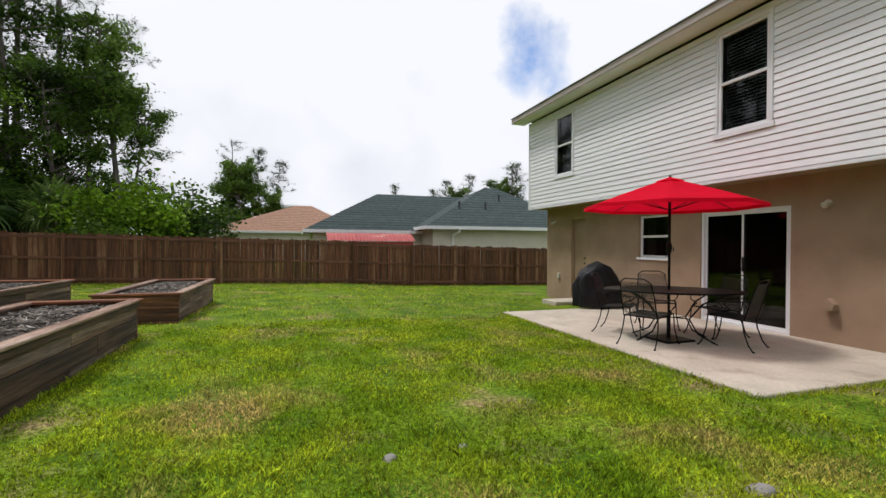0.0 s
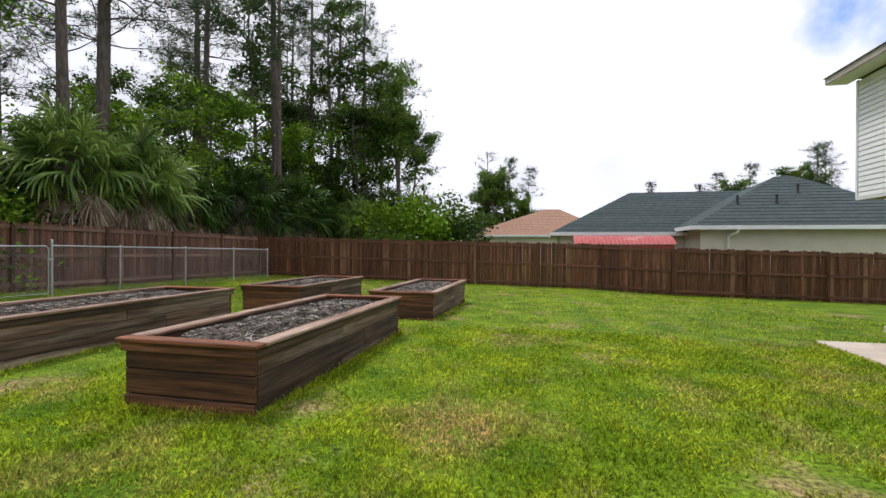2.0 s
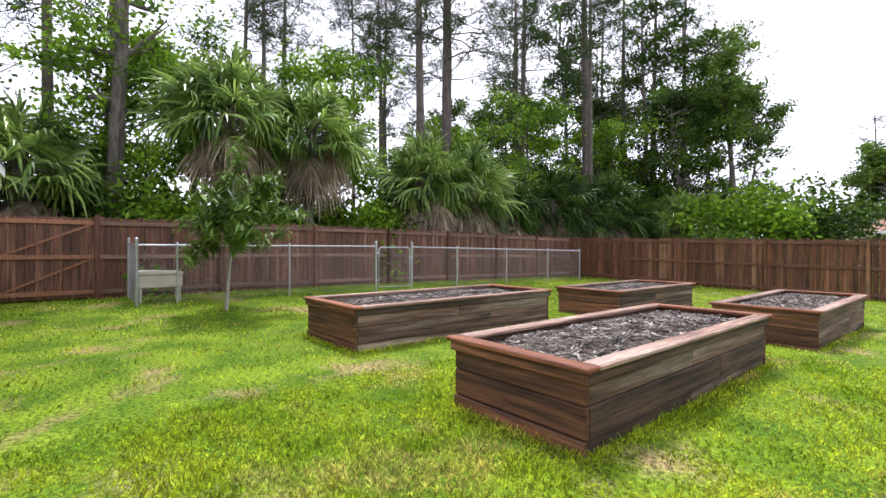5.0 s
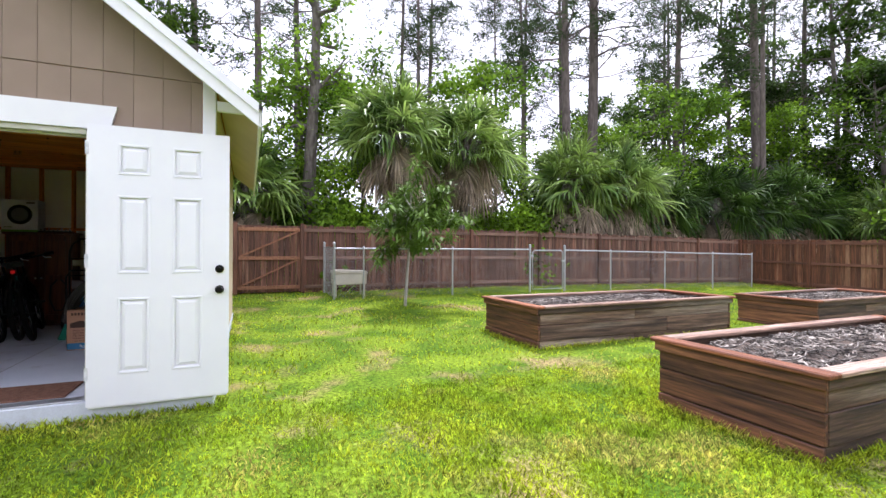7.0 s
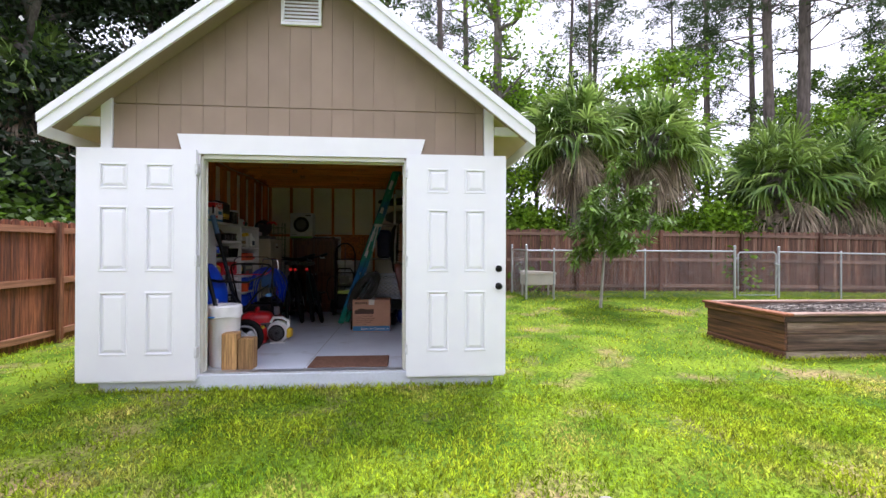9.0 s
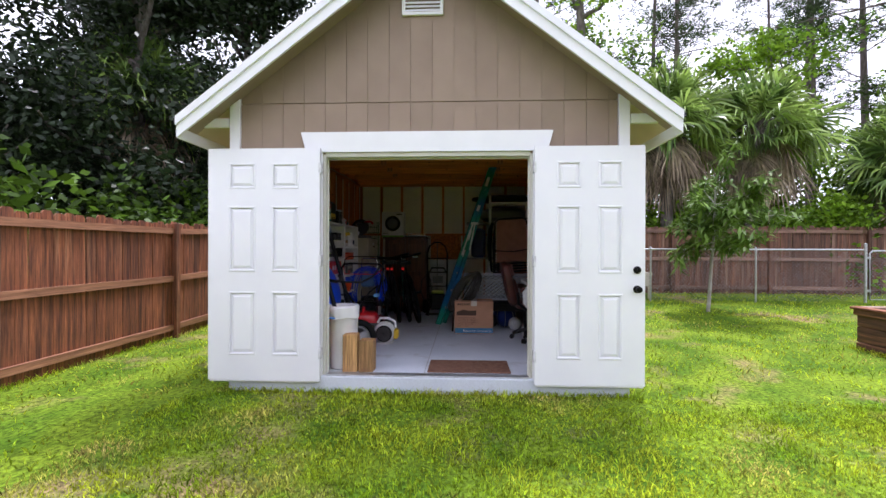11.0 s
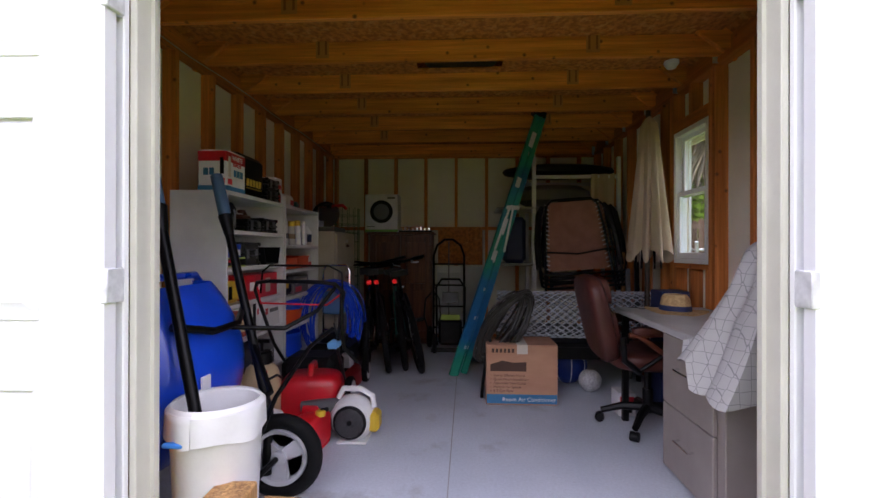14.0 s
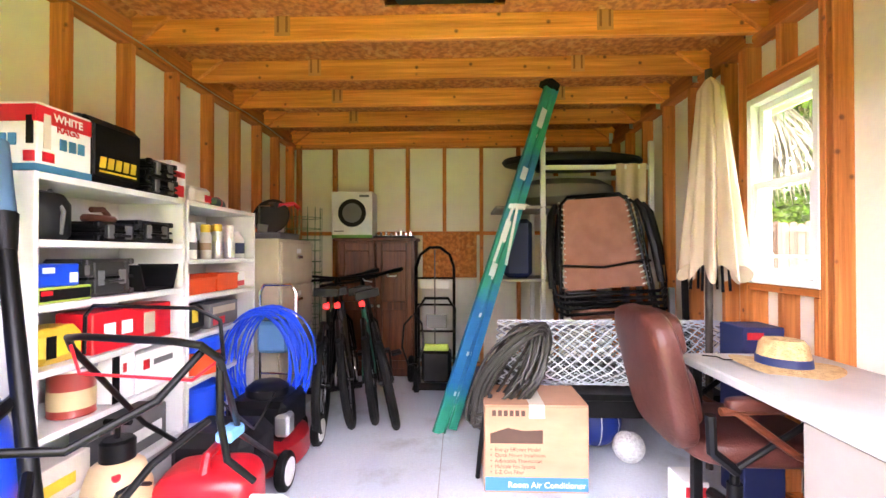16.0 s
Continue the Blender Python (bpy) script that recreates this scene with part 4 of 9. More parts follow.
garden_bed(-3.31, -2.09, 3.73, 7.25, 0.565, "dark weathered plank bed with orange cap board, full of mulch")
garden_bed(-6.88, -5.46, 3.98, 7.80, 0.565, "raised bed of brown and grey planks filled with dry mulch")
garden_bed(-3.10, -1.90, 8.65, 12.0, 0.50, "shorter-looking raised bed of dark planks near the lawn's middle")
garden_bed(-6.20, -4.88, 9.1, 12.4, 0.50, "dark raised bed standing before the chain-link fence")

# ---- house ----
HX, HUX, HY1, HZ0, HZS, HZE = 7.3, 6.75, 12.15, -0.12, 2.45, 5.02
house = thing("house", "two-storey house with white lap siding over tan stucco", "house", pose(HX + 4, 5, HZ0), world_parts=True)


def wall_panels(x0, x1, y0, y1, z0, z1, holes, mat, label=""):
    """Butted wall panels round the openings."""
    ys = sorted({y0, y1, *[v for h in holes for v in h[:2]]})
    for a, b in zip(ys[:-1], ys[1:]):
        zs = [z0]
        for h in holes:
            if h[0] <= a and b <= h[1]:
                zs += [h[2], h[3]]
        zs = sorted(zs + [z1])
        for c, d in zip(zs[0::2], zs[1::2]):
            part("wall", Mesh().box((x0, a, c), (x1, b, d)), mat, house, label)


LOW = [(5.0, 6.64, -0.06, 1.98), (7.40, 8.27, 1.08, 2.0), (10.22, 10.87, -0.08, 2.07)]
UP = [(10.04, 10.84, 3.22, 4.82), (4.95, 5.82, 3.21, 4.85)]
wall_panels(HX, HX + 0.18, -8.0, HY1, HZ0 - 0.3, HZS, LOW, M["stucco"], "tan stucco wall")
part("wall", Mesh().box((HX + 0.18, HY1 - 0.18, HZ0 - 0.3), (HX + 8, HY1, HZS)), M["stucco"], house)
part("wall", Mesh().box((HX, -8.18, HZ0 - 0.3), (HX + 8, -8.0, HZE)), M["stucco"], house)
wall_panels(HUX + 0.03, HUX + 0.2, -8.0, HY1, HZS, HZE, UP, M["siding"], "upper wall behind the siding")
part("wall", Mesh().box((HUX + 0.03, HY1 - 0.1, HZS), (HX + 8, HY1 + 0.14, HZE)), M["siding"], house)
part("soffit", Mesh().box((HUX + 0.01, -8.0, HZS - 0.03), (HX + 0.3, HY1 + 0.14, HZS - 0.001)), M["stucco"], house)
part("rear_wall", Mesh().box((HX + 8, -8.18, HZ0 - 0.3), (HX + 8.2, HY1 + 0.1, HZE)), M["siding"], house)
# Near-black slab between the storeys, part of the painted room darkness.
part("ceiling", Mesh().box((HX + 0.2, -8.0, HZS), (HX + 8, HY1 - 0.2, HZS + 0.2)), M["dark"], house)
# lap siding, board by board
nb = 23
exp_h = (HZE - 0.02 - HZS) / nb
for i in range(nb):
    z0 = HZS + i * exp_h
    segs = [(-8.0, HY1 + 0.145)]
    for h in UP:
        if z0 + exp_h > h[2] - 0.09 and z0 < h[3] + 0.06:
            segs = [s for a, b in segs for s in ((a, min(b, h[0] - 0.052)), (max(a, h[1] + 0.052), b)) if s[1] - s[0] > 0.05]
    for a, b in segs:
        p = Mesh().prism([(HUX + 0.028, z0 + 0.016), (HUX + 0.001, z0 + 0.013), (HUX + 0.000, z0 + 0.018), (HUX + 0.009, z0 + exp_h), (HUX + 0.028, z0 + exp_h + 0.001)], a, b, 1)
        part("siding_board", p, M["siding"], house)
    part("siding_board", Mesh().prism([(HY1 + 0.142, z0), (HY1 + 0.168, z0 - 0.004), (HY1 + 0.168, z0 + 0.012), (HY1 + 0.148, z0 + exp_h)], HUX + 0.03, HX + 8, 0), M["siding"], house)
part("corner_post", Mesh().box((HUX - 0.012, HY1 + 0.11, HZS - 0.01), (HUX + 0.05, HY1 + 0.172, HZE)), M["white"], house)
part("base_trim", Mesh().box((HUX - 0.008, -8.0, HZS - 0.05), (HUX + 0.029, HY1 + 0.17, HZS - 0.002), 0.004), M["white"], house)
# eave and roof
EX = 6.36
M["fascia"] = material("greige fascia", (0.46, 0.40, 0.36), (0.40, 0.35, 0.31), rough=0.6, scale=4)
part("fascia", Mesh().box((EX - 0.02, -8.3, HZE + 0.06), (EX, HY1 + 0.55, HZE + 0.20), 0.006), M["fascia"], house)
part("drip_edge", Mesh().box((EX - 0.05, -8.3, HZE + 0.202), (EX + 0.02, HY1 + 0.56, HZE + 0.22), 0.003), M["galv"], house)
part("eave_soffit", Mesh().box((EX, -8.3, HZE + 0.05), (HUX + 0.03, HY1 + 0.54, HZE + 0.07)), M["white"], house)
part("roof", Mesh().prism([(EX - 0.03, HZE + 0.224), (EX + 4.9, HZE + 1.95), (EX + 9.8, HZE + 0.224), (EX + 9.8, HZE + 0.16), (EX - 0.0, HZE + 0.16)], -8.3, HY1 + 0.55, 1), M["shingle"], house)
M["blind"] = material("white blind", (0.78, 0.78, 0.79), (0.70, 0.70, 0.71), rough=0.6, scale=8)
M["curtain"] = material("pale curtain", (0.55, 0.53, 0.50), (0.42, 0.40, 0.38), rough=0.9, scale=5, stretch=(1, 6, 1))


def house_window(x, y0, y1, z0, z1, blind, trim=True, recess=0.05):
    f = Mesh()
    xr = x + recess
    for a, b, c, d in ((y0, y0 + 0.05, z0, z1), (y1 - 0.05, y1, z0, z1), (y0 + 0.05, y1 - 0.05, z0, z0 + 0.05), (y0 + 0.05, y1 - 0.05, z1 - 0.05, z1), (y0 + 0.05, y1 - 0.05, (z0 + z1) / 2 - 0.025, (z0 + z1) / 2 + 0.025)):
        f.box((xr - 0.03, a, c), (xr + 0.04, b, d), 0.004)
    o = part("window", f, M["white"], house, "white double-hung window")
    for c, d in ((z0 + 0.05, (z0 + z1) / 2 - 0.025), ((z0 + z1) / 2 + 0.025, z1 - 0.05)):
        part("pane", Mesh().box((xr, y0 + 0.045, c - 0.004), (xr + 0.006, y1 - 0.045, d + 0.004)), M["glass_dark"], o)
    # Near-black sheet behind the panes in place of a dim room.
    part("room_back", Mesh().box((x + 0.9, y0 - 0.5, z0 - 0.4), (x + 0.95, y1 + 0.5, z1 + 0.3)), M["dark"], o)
    if trim:
        t = Mesh()
        for a, b, c, d in ((y0 - 0.05, y0, z0, z1 + 0.05), (y1, y1 + 0.05, z0, z1 + 0.05), (y0, y1, z1, z1 + 0.05), (y0 - 0.08, y1 + 0.08, z0 - 0.08, z0)):
            t.box((x - 0.02, a, c), (x + 0.06, b, d), 0.004)
        part("casing", t, M["white"], o)
    else:
        part("sill", Mesh().box((x - 0.03, y0 - 0.04, z0 - 0.05), (x + 0.05, y1 + 0.04, z0), 0.006), M["white"], o)
    if blind == "slats":
        n = int((z1 - z0 - 0.1) / 0.055)
        for i in range(n):
            z = z0 + 0.06 + i * 0.055
            part("blind_slat", Mesh().prism([(xr + 0.05, z), (xr + 0.09, z + 0.03), (xr + 0.09, z + 0.034), (xr + 0.05, z + 0.004)], y0 + 0.05, y1 - 0.05, 1), M["blind"], o)
    elif blind == "curtain":
        for a, b in ((y0 + 0.04, y0 + 0.32), (y1 - 0.34, y1 - 0.04)):
            part("curtain", Mesh().grid(lambda u, v, a=a, b=b: (xr + 0.08 + 0.015 * math.sin(u * 26), a + u * (b - a) * (0.75 + 0.25 * v), z0 + 0.06 + v * (z1 - z0 - 0.12)), 24, 4), M["curtain"], o)


house_window(HUX, UP[0][0], UP[0][1], UP[0][2], UP[0][3], "curtain", True, 0.03)
house_window(HUX, UP[1][0], UP[1][1], UP[1][2], UP[1][3], "slats", True, 0.03)
house_window(HX, LOW[1][0], LOW[1][1], LOW[1][2], LOW[1][3], "curtain", False, 0.08)
# sliding glass door
a, b, z0, z1 = LOW[0]
f = Mesh()
for p in ((a, a + 0.05, z0, z1), (b - 0.05, b, z0, z1), (a + 0.05, b - 0.05, z0, z0 + 0.06), (a + 0.05, b - 0.05, z1 - 0.05, z1)):
    f.box((HX + 0.02, p[0], p[2]), (HX + 0.12, p[1], p[3]), 0.004)
part("slider_frame", f, M["white"], house)
md = (a + b) / 2
for p, q, xx in ((a + 0.05, md + 0.02, HX + 0.045), (md - 0.02, b - 0.05, HX + 0.085)):
    s = Mesh()
    for c in ((p, p + 0.035, z0 + 0.06, z1 - 0.05), (q - 0.035, q, z0 + 0.06, z1 - 0.05), (p + 0.035, q - 0.035, z0 + 0.06, z0 + 0.10), (p + 0.035, q - 0.035, z1 - 0.09, z1 - 0.05)):
        s.box((xx - 0.016, c[0], c[2]), (xx + 0.016, c[1], c[3]), 0.003)
    sash = part("slider_sash", s, M["white"], house)
    part("pane", Mesh().box((xx - 0.003, p + 0.03, z0 + 0.09), (xx + 0.003, q - 0.03, z1 - 0.08)), M["glass_dark"], sash)
part("handle", Mesh().box((HX + 0.0, md - 0.03, 0.9), (HX + 0.03, md - 0.005, 1.15), 0.006), M["black_plastic"], house)
# Near-black sheets behind the slider paint the room's darkness.
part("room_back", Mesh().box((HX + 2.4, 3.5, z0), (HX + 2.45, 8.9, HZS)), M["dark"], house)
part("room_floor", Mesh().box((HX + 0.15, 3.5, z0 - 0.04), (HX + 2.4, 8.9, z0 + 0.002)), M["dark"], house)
# back door beyond the grill
a, b, z0, z1 = LOW[2]
M["tan_door"] = material("tan door", (0.36, 0.25, 0.16), (0.32, 0.22, 0.14), rough=0.6, scale=3)
back_door = part("door", Mesh().box((HX + 0.09, a + 0.03, z0), (HX + 0.13, b - 0.03, z1 - 0.02), 0.004), M["tan_door"], house, "plain tan back door")
part("door_frame", Mesh().box((HX + 0.03, a, z0), (HX + 0.15, a + 0.03, z1), 0.003).box((HX + 0.03, b - 0.03, z0), (HX + 0.15, b, z1), 0.003).box((HX + 0.03, a + 0.03, z1 - 0.02), (HX + 0.15, b - 0.03, z1), 0.003), M["tan_door"], house)
for z in (0.86, 1.0):
    part("knob", Mesh().lathe([(0.03, 0), (0.012, 0.01), (0.012, 0.03), (0.028, 0.045), (0.02, 0.06)], pose(HX + 0.09, a + 0.1, z, 0, -90, 0), 14), M["black_metal"], back_door)


def wall_lamp(y, z):
    l = thing("wall_lamp", "small cream floodlight on the stucco wall", "wall lamp", pose(HX, y, z))
    part("base", Mesh().lathe([(0.05, 0), (0.05, 0.02), (0.02, 0.03)], pose(0, 0, 0, 0, -90, 0), 14), M["pale_plastic"], l)
    for s in (-1, 1):
        part("lamp_head", Mesh().lathe([(0.02, 0), (0.035, 0.03), (0.045, 0.09), (0.04, 0.095)], pose(-0.03, s * 0.03, -0.01, 0, -110, s * 30), 14), M["pale_plastic"], l)


wall_lamp(11.7, 2.02)
wall_lamp(4.48, 1.97)
tp = thing("hose_reel_bib", "tan wall outlet cover low on the stucco", "outlet cover", pose(HX, 4.42, 0.50))
part("cover", Mesh().prism([(-0.07, -0.07), (0.07, -0.07), (0.08, 0.02), (0.0, 0.10), (-0.08, 0.02)], -0.11, 0.0, 0), M["stucco"], tp)
tp = thing("outlet_box", "small white outlet box on the wall", "outlet", pose(HX, 11.47, 0.46))
part("cover", Mesh().box((-0.05, -0.05, -0.08), (0, 0.05, 0.08), 0.01), M["pale_plastic"], tp)

# patio
pt = Mesh().box((4.08, 3.05, -0.32), (HX - 0.002, 8.5, -0.045), 0.012)
tagged(pt.obj("patio", M["concrete"]), "pale stained concrete patio slab beside the house", "patio", kind="structure")
st = Mesh().box((6.1, 9.72, -0.25), (6.95, 10.4, -0.06), 0.012)
tagged(st.obj("step_slab", M["concrete"]), "small concrete pad at the back door", "pad", kind="structure")

# ---- neighbouring houses ----
def hip_house(name, label, x0, x1, y0, y1, wall_z, ridge_z, ridge, roof_mat, over=0.5, base=-0.8):
    h = thing(name, label, "house", pose((x0 + x1) / 2, (y0 + y1) / 2, base), world_parts=True)
    part("wall", Mesh().box((x0, y0, base), (x1, y1, wall_z)), M["cream_wall"], h)
    a, b = ridge
    ym = (y0 + y1) / 2
    lo = wall_z
    vs = [(x0 - over, y0 - over, lo), (x1 + over, y0 - over, lo), (x1 + over, y1 + over, lo), (x0 - over, y1 + over, lo), (a, ym, ridge_z), (b, ym, ridge_z)]
    part("roof", Mesh().add(vs, [(0, 1, 5, 4), (1, 2, 5), (2, 3, 4, 5), (3, 0, 4), (3, 2, 1, 0)]), roof_mat, h)
    # courses of shingles on the slope that faces the yard
    n = 16
    for i in range(n):
        t0, t1 = i / n, (i + 1) / n
        xa0, xb0 = x0 - over + (a - x0 + over) * t0, x1 + over + (b - x1 - over) * t0
        xa1, xb1 = x0 - over + (a - x0 + over) * t1, x1 + over + (b - x1 - over) * t1
        ya, yb = y0 - over + (ym - y0 + over) * t0, y0 - over + (ym - y0 + over) * t1
        za, zb = lo + (ridge_z - lo) * t0, lo + (ridge_z - lo) * t1
        part("shingle_course", Mesh().add([(xa0, ya, za + 0.03), (xb0, ya, za + 0.03), (xb1, yb, zb + 0.008), (xa1, yb, zb + 0.008), (xa0, ya, za + 0.004), (xb0, ya, za + 0.004)], [(0, 1, 2, 3), (4, 5, 1, 0)]), roof_mat, h)
    part("fascia", Mesh().box((x0 - over - 0.03, y0 - over - 0.04, lo - 0.16), (x1 + over + 0.03, y0 - over, lo + 0.02), 0.004), M["white"], h)
    part("fascia", Mesh().box((x0 - over - 0.04, y0 - over, lo - 0.16), (x0 - over, y1 + over, lo + 0.02), 0.004), M["white"], h)
    return h


hip_house("neighbour_house", "single-storey house with a green-grey hip roof beyond the fence", 0.9, 16.0, 26.5, 34.5, 2.15, 4.75, (5.2, 12.5), M["shingle_green"])
nh = hip_house("neighbour_house", "front wing of the green-roofed house with a white gutter", 7.2, 17.0, 24.0, 33.0, 2.36, 5.25, (12.2, 13.0), M["shingle_green"])
for vx, vy, vz in ((11.0, 25.5, 3.5), (9.3, 25.5, 3.5), (12.4, 26.6, 4.1)):
    part("roof_vent", Mesh().lathe([(0.16, -0.15), (0.07, 0.06), (0.06, 0.42), (0.075, 0.43), (0.075, 0.46), (0.004, 0.47)], Matrix.Translation((vx, vy, vz)), 10), M["shingle"], nh, "small dark roof vent pipe")
part("downpipe", Mesh().tube([(8.6, 23.46, 2.25), (8.6, 23.5, 2.1), (8.35, 23.85, 1.9), (8.35, 23.95, 1.6), (8.35, 23.95, -0.6)], 0.06, 8), M["white"], nh)
hip_house("neighbour_house", "tan-roofed house seen past the far fence", -7.0, 6.0, 44.0, 56.0, 2.5, 5.4, (0.0, 1.5), M["shingle_tan"])
shd = thing("metal_shed_roof", "faded red ribbed metal roof just over the fence", "metal roof", pose(4, 22.6, -0.6), world_parts=True)
part("panel", Mesh().grid(lambda u, v: (1.4 + u * 4.3, 22.0 + v * 1.3, 1.50 + 0.40 * math.sin(v * math.pi / 2) + (0.03 if int(u * 48) % 2 else 0.0)), 96, 6), M["red_metal"], shd)
part("body", Mesh().box((1.5, 22.1, -0.6), (5.6, 24.6, 1.48)), M["red_metal"], shd)


# ---- vegetation ----
def fast_mesh(name, verts, faces, mat):
    """A mesh of many alike small faces from arrays."""
    me = bpy.data.meshes.new(name)
    verts, faces = np.asarray(verts, dtype=np.float32).reshape(-1, 3), np.asarray(faces, dtype=np.int32)
    k = faces.shape[1]
    me.vertices.add(len(verts))
    me.vertices.foreach_set("co", verts.ravel())
    me.loops.add(faces.size)
    me.loops.foreach_set("vertex_index", faces.ravel())
    me.polygons.add(len(faces))
    me.polygons.foreach_set("loop_start", np.arange(0, faces.size, k, dtype=np.int32))
    me.update(calc_edges=True)
    me.materials.append(mat)
    return me


def leaf_quads(rng, pts, length, width, droop=0.3, jitter=0.35):
    """Diamond leaves at the points, turned at random."""
    n = len(pts)
    d = rng.normal(size=(n, 3))
    d[:, 2] = d[:, 2] * 0.6 - droop
    d /= np.linalg.norm(d, axis=1)[:, None]
    s = np.cross(d, rng.normal(size=(n, 3)))
    s /= np.linalg.norm(s, axis=1)[:, None] + 1e-6
    ln = (length * rng.uniform(1 - jitter, 1 + jitter, n))[:, None]
    wd = (width * rng.uniform(1 - jitter, 1 + jitter, n))[:, None]
    v = np.stack([pts, pts + d * ln * 0.5 + s * wd * 0.5, pts + d * ln, pts + d * ln * 0.5 - s * wd * 0.5], axis=1).reshape(-1, 3)
    return v, np.arange(4 * n).reshape(-1, 4)


M["bark_pine"] = material("pine bark", (0.15, 0.12, 0.105), (0.075, 0.06, 0.052), rough=0.95, scale=6, bump=1.0, bump_scale=14, stretch=(2, 2, 0.5))
M["bark"] = material("grey bark", (0.17, 0.15, 0.13), (0.09, 0.075, 0.062), rough=0.95, scale=6, bump=0.8, bump_scale=16, stretch=(2, 2, 0.6))
M["needle"] = material("pine needles", (0.06, 0.10, 0.03), (0.026, 0.046, 0.015), rough=0.7, scale=0.6, island=True, vary=0.5, subsurf=0.25, spec=0.15)
M["leaf"] = material("broad leaves", (0.095, 0.18, 0.014), (0.02, 0.044, 0.006), rough=0.45, scale=0.5, island=True, vary=0.65, subsurf=0.4, spec=0.18)
M["leaf_bright"] = material("fresh leaves", (0.23, 0.39, 0.022), (0.075, 0.16, 0.012), rough=0.45, scale=0.6, island=True, vary=0.6, subsurf=0.5, spec=0.2)
M["leaf_tall"] = material("crown leaves", (0.090, 0.165, 0.018), (0.026, 0.056, 0.008), rough=0.45, scale=0.5, island=True, vary=0.65, subsurf=0.4, spec=0.18)
M["leaf_mid"] = material("pale crown leaves", (0.15, 0.25, 0.035), (0.055, 0.105, 0.015), rough=0.45, scale=0.5, island=True, vary=0.6, subsurf=0.45, spec=0.18)
M["leaf_dark"] = material("dark oak leaves", (0.026, 0.048, 0.015), (0.012, 0.024, 0.008), rough=0.45, scale=0.6, island=True, subsurf=0.15, spec=0.4)
M["leaf_fruit"] = material("glossy long leaves", (0.17, 0.28, 0.045), (0.07, 0.135, 0.024), rough=0.55, scale=2, island=True, vary=0.4, spec=0.2, subsurf=0.25)
M["frond"] = material("palm fronds", (0.28, 0.40, 0.085), (0.085, 0.155, 0.034), rough=0.34, scale=0.9, island=True, vary=0.6, spec=0.32, subsurf=0.35, lo=0.4, hi=0.6)
# Darker frond colour that paints shade onto the palms farther along the fence.
M["frond_shade"] = material("shade-dark palm fronds", (0.08, 0.15, 0.024), (0.018, 0.040, 0.008), rough=0.36, scale=0.9, island=True, vary=0.6, subsurf=0.25, spec=0.25, lo=0.4, hi=0.6)
M["frond_dead"] = material("dead palm fronds", (0.46, 0.37, 0.26), (0.17, 0.125, 0.085), rough=0.85, scale=1.5, island=True, vary=0.5, subsurf=0.15)


def limb(m, rng, p, d, length, r, segs=5, wander=0.18, rise=0.0):
    pts, rs = [Vector(p)], [r]
    d = Vector(d).normalized()
    for i in range(segs):
        d = (d + Vector(rng.normal(0, wander, 3)) + Vector((0, 0, rise))).normalized()
        pts.append(pts[-1] + d * length / segs)
        rs.append(max(0.006, r * (1 - 0.8 * (i + 1) / segs)))
    m.tube(pts, rs, 6)
    return pts


def pine_parts(seed, h, r):
    rng = np.random.default_rng(seed)
    t = Mesh()
    bend = rng.normal(0, 0.25, 2)
    trunk = [Vector((bend[0] * (k / 9) ** 2 + 0.04 * math.sin(k), bend[1] * (k / 9) ** 2, h * k / 9 - (0.3 if k == 0 else 0))) for k in range(10)]
    t.tube(trunk, [r * (1.15 if k == 0 else 1 - 0.75 * k / 9) for k in range(10)], 9)
    pts = []
    for i in range(34):
        u = rng.uniform(0.42, 1.0)
        k = min(8, int(u * 9))
        base = trunk[k].lerp(trunk[k + 1], u * 9 - k)
        az = rng.uniform(0, 6.28)
        ln = h * rng.uniform(0.08, 0.2) * (1.25 - 0.75 * (u - 0.42) / 0.58)
        br = limb(t, rng, base, (math.cos(az), math.sin(az), rng.uniform(-0.1, 0.5)), ln, r * 0.16, 5, 0.22, 0.06)
        for q in br[2:]:
            for j in range(3):
                c = np.array(q) + rng.normal(0, 0.28, 3) * (1, 1, 0.6)
                pts.append((c, 22))
        if u < 0.6 and rng.random() < 0.5:
            limb(t, rng, base, (math.cos(az + 2), math.sin(az + 2), 0.1), 0.8, r * 0.08, 3)
    cs = np.concatenate([c + rng.normal(0, 0.10, (n, 3)) for c, n in pts])
    v, f = leaf_quads(rng, cs, 0.24, 0.034, -0.1)
    return t.data("trunk", M["bark_pine"]), fast_mesh("crown", v, f, M["needle"])


